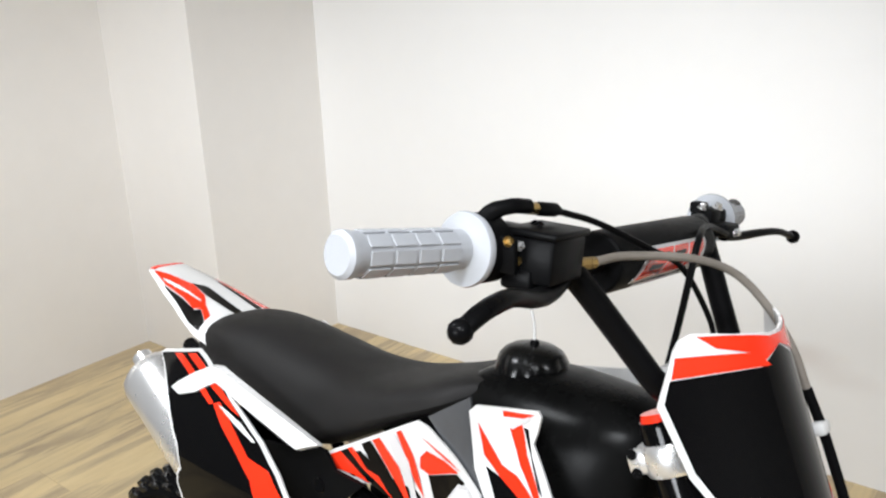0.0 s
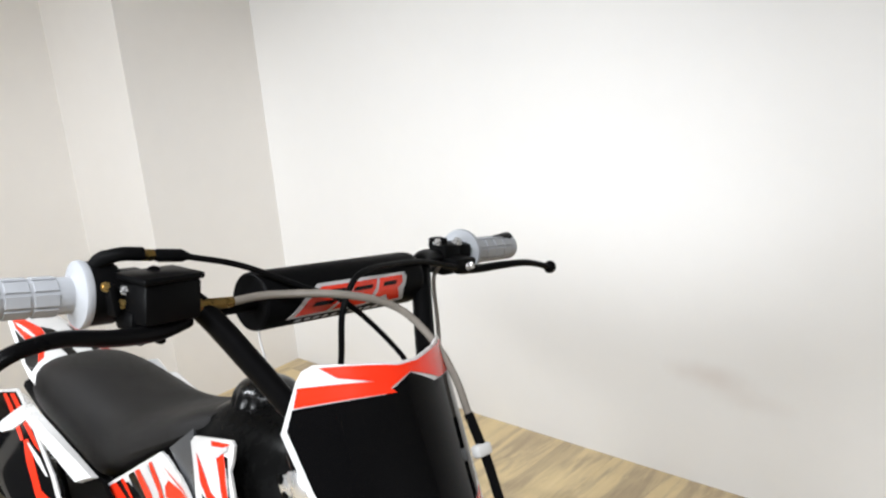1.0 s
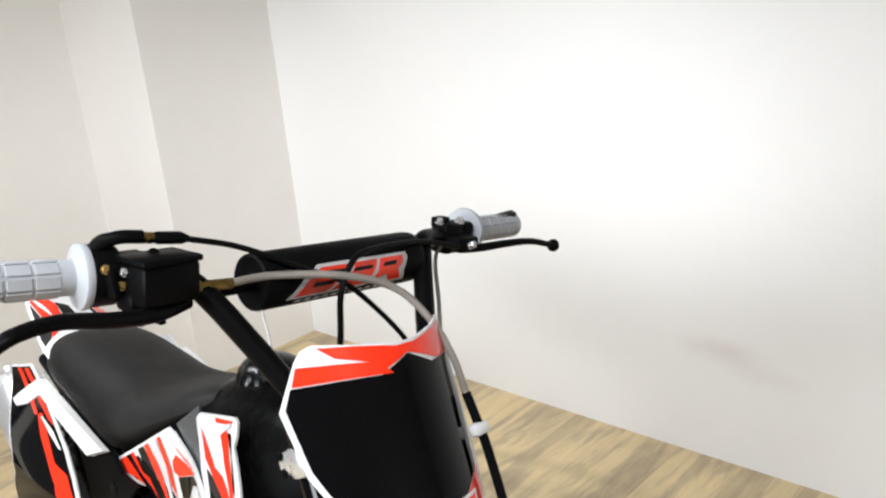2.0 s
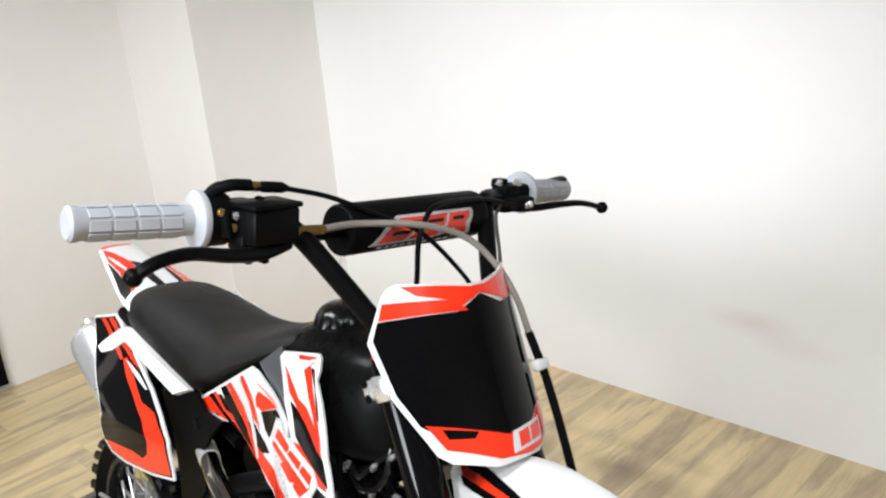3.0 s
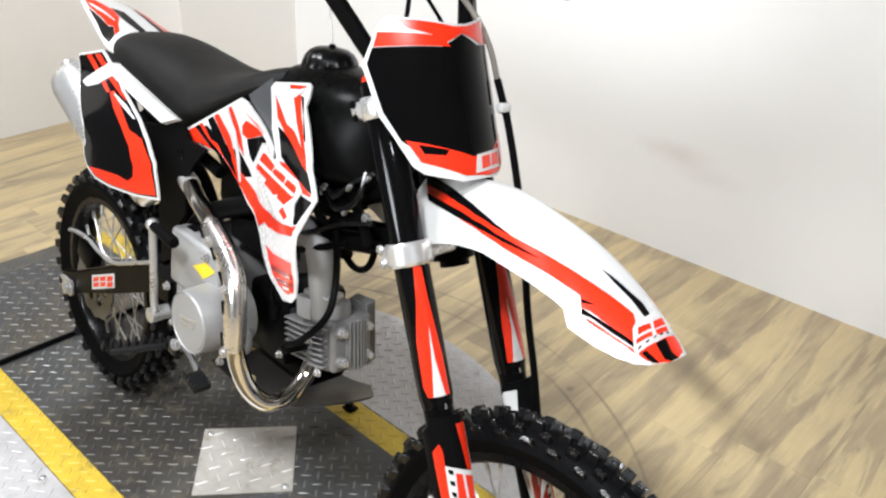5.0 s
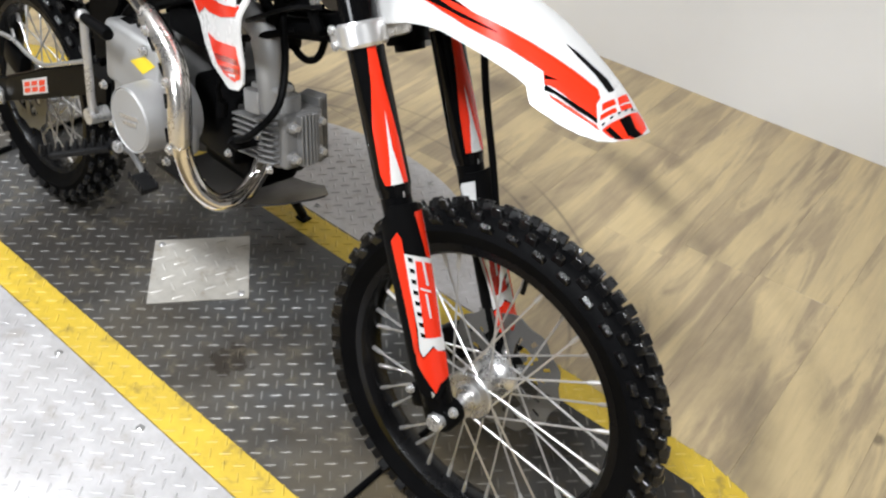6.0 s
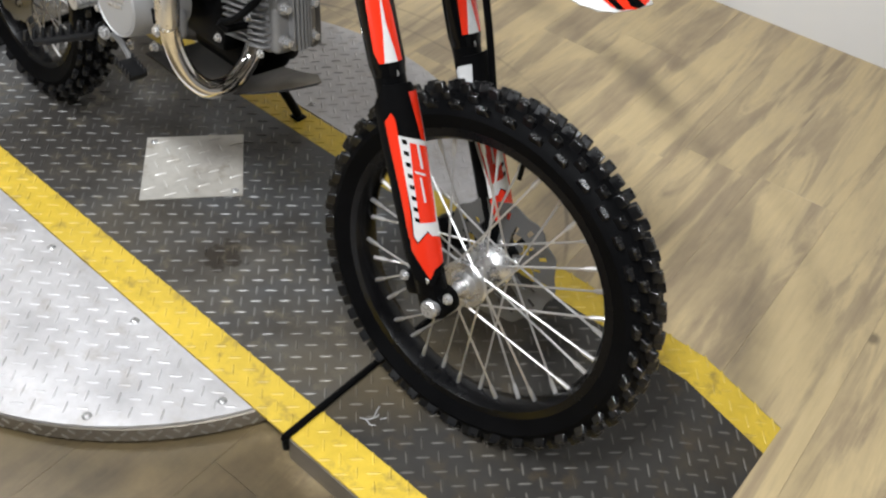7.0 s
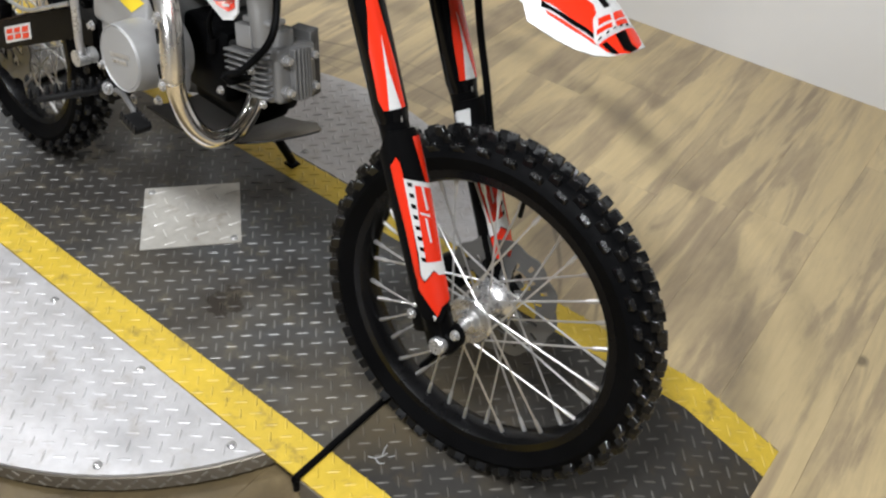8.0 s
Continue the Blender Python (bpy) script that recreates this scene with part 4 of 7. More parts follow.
left = [(-0.011, 0.803), (-0.047, 0.811), (-0.077, 0.821), (-0.085, 0.818), (-0.090, 0.810), (-0.101, 0.781), (-0.106, 0.767), (-0.099, 0.702), (-0.078, 0.634), (-0.068, 0.622), (-0.03, 0.606)]
plate = front("number_plate", sheet([(-u, s) for u, s in reversed(left)][::1] + left, plate_place, 0.003, 0.015), WHITE, "white front number plate with black and red film")
PLATE_FILMS = [
    (BLACK_GLOSS, [(-0.096, 0.786), (-0.03, 0.776), (0.0, 0.790), (0.03, 0.776), (0.080, 0.782), (0.087, 0.770), (0.062, 0.661), (0.02, 0.634), (-0.011, 0.636), (-0.076, 0.658), (-0.0845, 0.668), (-0.0955, 0.706), (-0.102, 0.768)], 0.0),
    (RED, [(-0.090, 0.804), (-0.037, 0.791), (-0.063, 0.803), (-0.074, 0.817), (-0.011, 0.800), (0.011, 0.800), (0.074, 0.815), (0.090, 0.800), (0.094, 0.785), (0.04, 0.778), (0.0, 0.791), (-0.024, 0.781), (-0.019, 0.775), (-0.095, 0.787)], 0.0005),
    (RED, [(-0.081, 0.668), (-0.011, 0.636), (0.02, 0.634), (0.068, 0.662), (0.066, 0.635), (0.04, 0.612), (0.015, 0.609), (-0.024, 0.613), (-0.070, 0.638)], 0.0005),
    (WHITE, [(-0.005, 0.637), (0.045, 0.642), (0.040, 0.618), (-0.010, 0.614)], 0.001),
    (RED, [(0.002, 0.634), (0.018, 0.636), (0.016, 0.620), (0.0, 0.618)], 0.0015),
    (RED, [(0.022, 0.636), (0.040, 0.638), (0.037, 0.622), (0.019, 0.620)], 0.0015),
    (BLACK_GLOSS, [(-0.070, 0.660), (-0.04, 0.648), (-0.045, 0.642), (-0.066, 0.648)], 0.001),
]
for mat, pts, lift in PLATE_FILMS:
    front("plate_film", sheet(pts, plate_place, 0.0004, 0.012, 0.0031 + lift), mat, "", plate)
bm = bmesh.new()
block(bm, (0.013, 0.022, 0.014), Matrix.Translation((0.379, 0.047, 0.940)) @ Matrix.Rotation(radians(-24), 4, "Y"), 0.004)
front("hose_clip", bm, WHITE, "white plastic hose clip", plate)

# ---- handlebar ----
bm = bmesh.new()
BAR = [(0.143, -0.395, 1.110), (0.155, -0.30, 1.106), (0.168, -0.232, 1.105), (0.186, -0.188, 1.099), (0.203, -0.168, 1.085), (0.242, -0.134, 1.03), (0.267, -0.113, 0.994), (0.276, -0.098, 0.980), (0.277, -0.075, 0.976), (0.272, -0.04, 0.976)]
tube(bm, spline(BAR + [(x, -y - 0.028 * min(1.0, max(0.0, (y + 0.30) / 0.1)), z - (0.010 if y < -0.19 else 0.0)) for x, y, z in reversed(BAR)], 6), 0.0118, 14)
bar = front("handlebar", bm, BLACK, "black steel handlebar with a padded crossbar")
bm = bmesh.new()
rod(bm, (0.197, -0.166, 1.083), (0.197, 0.140, 1.083), 0.008, 12)
front("crossbar", bm, BLACK, "", bar)
bm = bmesh.new()
lathe(bm, [(0, -0.106), (0.0275, -0.106), (0.0298, -0.104), (0.0305, -0.099), (0.0305, 0.118), (0.0295, 0.125), (0.026, 0.129), (0, 0.129)], 28, Matrix.Translation((0.192, 0, 1.083)))
pad = front("bar_pad", bm, BLACK_PLASTIC, "round black crossbar pad with a red and grey logo", bar)


def pad_place(y, a):
    return (0.192 + 0.0308 * math.cos(a), y, 1.083 + 0.0308 * math.sin(a))


front("pad_logo", sheet([(-0.080, -0.62), (-0.062, 0.05), (-0.040, 0.52), (0.092, 0.48), (0.094, 0.30), (0.088, -0.20), (0.092, -0.62), (0.060, -0.70), (0.052, -0.45), (0.02, -0.60)], pad_place, 0.0004, 0.012), GREY_DECAL, "", bar)
for pts in ([(-0.070, -0.52), (-0.056, -0.02), (-0.036, 0.40), (0.008, 0.38), (0.002, 0.10), (-0.012, -0.15), (-0.028, -0.50)], [(-0.020, -0.50), (-0.006, -0.12), (0.008, 0.10), (0.012, 0.38), (0.046, 0.38), (0.042, 0.05), (0.030, -0.48)], [(0.036, -0.48), (0.046, -0.10), (0.050, 0.38), (0.086, 0.38), (0.086, 0.12), (0.078, -0.10), (0.084, -0.52), (0.066, -0.56), (0.060, -0.25), (0.052, -0.30)]):
    front("logo_shape", sheet(pts, pad_place, 0.0004, 0.012, 0.0005), RED, "", bar)
for pts in ([(-0.050, -0.22), (-0.044, -0.08), (-0.016, -0.10), (-0.022, -0.24)], [(-0.038, 0.14), (-0.032, 0.26), (-0.002, 0.24), (-0.006, 0.12)], [(0.008, 0.08), (0.012, 0.20), (0.038, 0.20), (0.036, 0.08)], [(0.054, 0.08), (0.056, 0.22), (0.076, 0.22), (0.074, 0.08)]):
    front("logo_gap", sheet(pts, pad_place, 0.0004, 0.012, 0.001), BLACK_GLOSS, "", bar)
for k in range(10):
    front("letter_bar", sheet([(-0.066 + 0.0125 * k, -0.84), (-0.064 + 0.0125 * k, -0.72), (-0.057 + 0.0125 * k, -0.72), (-0.058 + 0.0125 * k, -0.84)], pad_place, 0.0003, 0.02), GREY_DECAL, "", bar)
for y in (-0.04, 0.04):
    bm = bmesh.new()
    tube(bm, [fk(0.735, -0.025, y), fk(0.775, -0.035, y)], 0.016, 16)
    block(bm, (0.038, 0.03, 0.036), Matrix.Translation((0.268, y, 0.976)) @ Matrix.Rotation(radians(-24), 4, "Y"), 0.006)
    front("bar_mount", bm, ALU, "polished handlebar mount", bar)

bm = bmesh.new()
block(bm, (0.0108, 0.0205, 0.0016), Matrix(), 0.0005, 1)
GRIP_BLOCK = mesh_of("grip_block", bm, GREY_RUBBER)
for side in (-1, 1):
    # grip, with a flange and ribbed panels
    a, b = Vector((0.1435, 0.397 * side, 1.090 if side > 0 else 1.111)), Vector((0.1605, 0.268 * side, 1.096 if side > 0 else 1.106))
    L = (b - a).length
    bm = bmesh.new()
    lathe(bm, [(0, 0), (0.0145, 0), (0.0178, 0.003), (0.0178, 0.009), (0.0165, 0.012), (0.0165, L - 0.008), (0.0200, L - 0.005), (0.0300, L - 0.003), (0.0310, L), (0.0300, L + 0.004), (0, L + 0.004)], 32, along(a, b))
    grip = front("grip", bm, GREY_RUBBER, "grey ribbed rubber grip with a flange")
    m = along(a, b)
    for ring in range(4):
        for k in range(8):
            mm = m @ Matrix.Translation((0, 0.028 + 0.0235 * ring, 0)) @ Matrix.Rotation(2 * math.pi * k / 8, 4, "Y") @ Matrix.Translation((0, 0, 0.0165))
            part("grip_block", GRIP_BLOCK, GREY_RUBBER, grip, basis=mm)

# right side: throttle housing, master cylinder, front brake lever
bm = bmesh.new()
a, b = Vector((0.1605, -0.268, 1.106)), Vector((0.166, -0.236, 1.1065))
lathe(bm, [(0, 0), (0.026, 0), (0.029, 0.004), (0.029, 0.026), (0.025, 0.032), (0, 0.032)], 24, along(a, b))
tube(bm, spline([(0.163, -0.257, 1.120), (0.172, -0.256, 1.136), (0.183, -0.242, 1.143), (0.186, -0.221, 1.142)], 5), [0.0085] * 4 + [0.0072] * 4 + [0.0064] * 8, 12)
thr = front("throttle_housing", bm, BLACK_PLASTIC, "black throttle housing")
bm = bmesh.new()
tube(bm, [(0.186, -0.222, 1.141), (0.1868, -0.211, 1.140)], 0.0055, 8)
front("cable_adjuster", bm, BRASS, "", thr)
bm = bmesh.new()
tube(bm, [(0.1868, -0.211, 1.140), (0.1875, -0.206, 1.1395), (0.189, -0.183, 1.1375), (0.190, -0.175, 1.136)], [0.0045, 0.0062, 0.0062, 0.0032], 10)
front("cable_boot", bm, BLACK_PLASTIC, "", thr)
bm = bmesh.new()
tube(bm, spline([(0.190, -0.177, 1.136), (0.202, -0.125, 1.124), (0.230, -0.068, 1.100), (0.245, -0.019, 1.078), (0.255, 0.053, 1.014), (0.252, 0.085, 0.97)], 8), 0.0030, 8)
front("throttle_cable", bm, BLACK_PLASTIC, "thin black throttle cable", bar)
bm = bmesh.new()
block(bm, (0.044, 0.060, 0.038), Matrix.Translation((0.203, -0.214, 1.103)) @ Matrix.Rotation(radians(4), 4, "Z"), 0.004)
block(bm, (0.048, 0.064, 0.006), Matrix.Translation((0.203, -0.214, 1.1245)) @ Matrix.Rotation(radians(4), 4, "Z"), 0.002)
front("master_cylinder", bm, BLACK, "black rectangular brake fluid reservoir")
bm = bmesh.new()
block(bm, (0.030, 0.030, 0.040), Matrix.Translation((0.172, -0.224, 1.106)), 0.006)
block(bm, (0.030, 0.050, 0.020), Matrix.Translation((0.196, -0.222, 1.086)), 0.005)
perch = front("lever_perch", bm, BLACK, "black lever perch with small screws")
for k in range(5):
    bolt(perch, (0.190 + 0.004 * (k % 2), -0.232 + 0.010 * k, 1.112 + 0.006 * (k % 3)), (1, -0.2, 0.5), 0.005, 0.006, BLACK, "screw")
for y, z, mat in ((-0.262, 1.118, BRASS), (-0.244, 1.113, STEEL), (-0.247, 1.101, BRASS), (-0.236, 1.104, STEEL)):
    bolt(perch, (0.196, y, z), (1, -0.3, 0.4), 0.0032, 0.004, mat, "screw")
for y, z, tall in ((-0.256, 1.106, 0.030), (-0.240, 1.090, 0.026), (-0.232, 1.072, 0.022), (-0.212, 1.072, 0.026)):
    bm = bmesh.new()
    block(bm, (0.020, 0.007, tall), Matrix.Translation((0.192, y, z)) @ Matrix.Rotation(radians(12), 4, "X"), 0.002)
    front("perch_lug", bm, BLACK_PLASTIC, "", perch)
bolt(perch, (0.212, -0.226, 1.100), (1, -0.4, 0.2), 0.0048, 0.005, BRASS)


def lever(pts, thick, name_label):
    bm = bmesh.new()
    p = spline(pts, 6)
    k = len(p)
    tube(bm, p, [thick * (0.0118 - 0.0042 * i / (k - 1)) for i in range(k)], 14, flat=((0, 0, 1), 0.72))
    bmesh.ops.create_icosphere(bm, subdivisions=2, radius=0.0092, matrix=Matrix.Translation(p[-1]))
    return front("lever", bm, BLACK, name_label, bar)


lever([(0.204, -0.190, 1.080), (0.216, -0.228, 1.076), (0.232, -0.275, 1.082), (0.243, -0.325, 1.092), (0.247, -0.362, 1.089), (0.244, -0.382, 1.078)], 1.0, "black front brake lever with a ball end")
# left side: perch, kill switch, clutch lever
bm = bmesh.new()
block(bm, (0.030, 0.034, 0.040), Matrix.Translation((0.170, 0.222, 1.093)), 0.006)
block(bm, (0.034, 0.026, 0.034), Matrix.Translation((0.166, 0.250, 1.095)), 0.006)
block(bm, (0.018, 0.020, 0.014), Matrix.Translation((0.162, 0.217, 1.113)), 0.003)
block(bm, (0.030, 0.040, 0.016), Matrix.Translation((0.192, 0.224, 1.090)), 0.004)
switch = front("switch_block", bm, BLACK_PLASTIC, "black kill switch and clutch perch")
bolt(switch, (0.178, 0.236, 1.113), (0.3, 0, 1), 0.005)
bolt(switch, (0.170, 0.206, 1.113), (0.3, 0, 1), 0.004)
bolt(switch, (0.206, 0.228, 1.088), (1, 0, 0.2), 0.005, 0.006, STEEL)
lever([(0.198, 0.215, 1.083), (0.206, 0.250, 1.082), (0.218, 0.290, 1.085), (0.228, 0.330, 1.085), (0.236, 0.372, 1.076)], 0.72, "black clutch lever with a ball end")
bm = bmesh.new()
tube(bm, spline([(0.205, 0.205, 1.088), (0.212, 0.129, 1.104), (0.235, 0.045, 1.112), (0.250, 0.001, 1.113), (0.258, -0.026, 1.106), (0.262, -0.044, 1.076), (0.255, -0.037, 1.027), (0.245, -0.030, 0.96)], 8), 0.0034, 8)
front("clutch_cable", bm, BLACK_PLASTIC, "black clutch cable", bar)
bm = bmesh.new()
tube(bm, spline([(0.176, 0.205, 1.085), (0.196, 0.172, 1.073), (0.232, 0.142, 1.028), (0.258, 0.118, 0.985), (0.268, 0.10, 0.95)], 6), 0.0026, 8)
front("switch_wire", bm, HOSE, "thin brown wire along the handlebar", bar)
# front brake hose
bm = bmesh.new()
tube(bm, [(0.205, -0.186, 1.092), (0.206, -0.174, 1.092)], 0.0075, 6)
tube(bm, [(0.206, -0.174, 1.092), (0.210, -0.140, 1.091)], 0.0055, 8)
front("hose_union", bm, BRASS, "brass hose fitting", bar)
bm = bmesh.new()
tube(bm, spline([(0.209, -0.146, 1.091), (0.222, -0.098, 1.095), (0.262, -0.040, 1.094), (0.288, 0.010, 1.078), (0.318, 0.034, 1.045), (0.343, 0.042, 1.010), (0.361, 0.045, 0.974)], 8), 0.0041, 10)
hose = front("brake_hose", bm, HOSE, "pale braided front brake hose")
bm = bmesh.new()
tube(bm, spline([(0.3605, 0.045, 0.975), (0.379, 0.049, 0.94), (0.390, 0.051, 0.917), (0.414, 0.052, 0.865), (0.448, 0.054, 0.78), (0.484, 0.050, 0.68), (0.512, 0.055, 0.60), (0.530, 0.058, 0.545), (0.540, 0.060, 0.51), (0.540, 0.062, 0.46), (0.53, 0.062, 0.42)], 8), 0.0052, 10)
front("hose_sleeve", bm, BLACK_PLASTIC, "black protective hose sleeve", hose)

# ---- seat, tank, tail ----
seat = part("seat", loft(smooth_sections([(-0.525, 0, 0.795, 0.815, 0.045, 0.035), (-0.515, 0, 0.782, 0.842, 0.078, 0.060), (-0.46, 0, 0.768, 0.857, 0.094, 0.074), (-0.38, 0, 0.755, 0.861, 0.100, 0.078), (-0.29, 0, 0.742, 0.856, 0.104, 0.080), (-0.22, 0, 0.736, 0.853, 0.106, 0.080), (-0.15, 0, 0.775, 0.856, 0.106, 0.088), (-0.07, 0, 0.822, 0.878, 0.104, 0.090), (0.0, 0, 0.860, 0.904, 0.096, 0.084), (0.040, 0, 0.888, 0.914, 0.07, 0.060)], 5), 28, 3.0), SEAT, bike, "black vinyl seat")
part("fuel_tank", loft(smooth_sections([(-0.10, 0, 0.76, 0.82, 0.06, 0.06), (-0.04, 0, 0.74, 0.862, 0.086, 0.076), (0.02, 0, 0.735, 0.914, 0.094, 0.080), (0.09, 0, 0.755, 0.929, 0.098, 0.080), (0.16, 0, 0.765, 0.932, 0.098, 0.076), (0.205, 0, 0.77, 0.930, 0.088, 0.068), (0.238, 0, 0.775, 0.920, 0.066, 0.054), (0.250, 0, 0.79, 0.90, 0.045, 0.036)], 5), 28, 2.8), TANK, bike, "black plastic fuel tank")
bm = bmesh.new()
rings = []
CAP_ROWS = [(0.006, 0.037, 0.0), (0.012, 0.0365, 0.0), (0.026, 0.034, 0.0), (0.034, 0.029, 0.02), (0.0385, 0.021, 0.06), (0.0405, 0.010, 0.09), (0.0415, 0.0, 0.10), (0.038, -0.004, 0.0), (0.036, -0.012, 0.0)]
for r, z, wave in CAP_ROWS:
    rings.append([bm.verts.new((0.068 + r * (1 + wave * abs(math.sin(5 * t)) ** 0.7) * math.cos(t), r * (1 + wave * abs(math.sin(5 * t)) ** 0.7) * math.sin(t), 0.913 + z)) for t in [2 * math.pi * k / 80 for k in range(80)]])
bm.faces.new(rings[0])
for a, b in zip(rings, rings[1:]):
    for k in range(80):
        bm.faces.new((a[k], a[(k + 1) % 80], b[(k + 1) % 80], b[k]))
cap = part("fuel_cap", bm, CAP_BLACK, bike, "glossy black scalloped fuel cap")
bm = bmesh.new()
lathe(bm, [(0, 0.006), (0.004, 0.006), (0.0055, 0.003), (0.0055, 0.0), (0, 0.0)], 14, Matrix.Translation((0.068, 0, 0.949)) @ Matrix.Rotation(math.pi / 2, 4, "X"))
part("vent_nipple", bm, BLACK_PLASTIC, cap)
bm = bmesh.new()
tube(bm, spline([(0.068, 0, 0.952), (0.066, -0.002, 0.975), (0.061, -0.006, 1.0), (0.066, -0.008, 1.02)], 6), 0.0016, 6)
part("vent_hose", bm, WHITE, cap, "thin clear breather hose")


def tail_place(x, y):
    zt = lerp_at(x, (-0.78, -0.70, -0.60, -0.48, -0.40), (0.878, 0.874, 0.862, 0.842, 0.83))
    hw = lerp_at(x, (-0.71, -0.66, -0.60, -0.48), (0.050, 0.058, 0.070, 0.088))
    return (x, y, zt - 0.055 * lerp_at(x, (-0.76, -0.55), (0.35, 1.0)) * (abs(y) / hw) ** 5)


th = [(-0.732, 0.0), (-0.732, -0.028), (-0.726, -0.036), (-0.649, -0.0515), (-0.581, -0.0645), (-0.52, -0.074), (-0.44, -0.082)]
tail = part("rear_fender", sheet(th + [(x, -y) for x, y in reversed(th[1:])], tail_place, 0.003, 0.015), WHITE, bike, "white rear fender with red and black stripes")
TAIL_FILMS = [
    (BLACK_GLOSS, [(-0.662, -0.0440), (-0.589, -0.0502), (-0.552, -0.0537), (-0.543, -0.0491), (-0.515, -0.0600), (-0.515, -0.0700), (-0.548, -0.0664), (-0.602, -0.0558)]),
    (RED, [(-0.716, -0.0325), (-0.680, -0.024), (-0.622, -0.0145), (-0.576, -0.022), (-0.545, -0.0392), (-0.515, -0.0500), (-0.515, -0.0590), (-0.543, -0.0485), (-0.558, -0.0530), (-0.593, -0.0485), (-0.660, -0.0425)]),
    (BLACK_GLOSS, [(-0.628, -0.0135), (-0.605, 0.001), (-0.500, -0.003), (-0.500, -0.018), (-0.572, -0.0205)]),
    (BLACK_GLOSS, [(-0.620, 0.0290), (-0.606, 0.0319), (-0.500, 0.0350), (-0.500, 0.0245)]),
    (RED, [(-0.640, 0.0400), (-0.609, 0.0431), (-0.500, 0.0540), (-0.500, 0.0370), (-0.606, 0.0335)]),
    (RED, [(-0.730, -0.028), (-0.726, -0.033), (-0.718, -0.030), (-0.722, 0.028), (-0.730, 0.028)]),
]
for mat, pts in TAIL_FILMS:
    part("tail_film", sheet(pts, tail_place, 0.0004, 0.015, 0.0031), mat, tail)

# ---- side panels and shrouds, on both sides ----


def clamp01(v):
    return min(1.0, max(0.0, v))


def shroud_y(x, z):
    return 0.098 + 0.085 * clamp01((x - 0.04) / 0.22) * clamp01((0.90 - z) / 0.16)


def side_y(x, z):
    k = clamp01((0.81 - z) / 0.12)
    return 0.118 + 0.04 * k * k * (3 - 2 * k) + 0.010 * max(0.0, 1 - ((x + 0.34) / 0.2) ** 2)


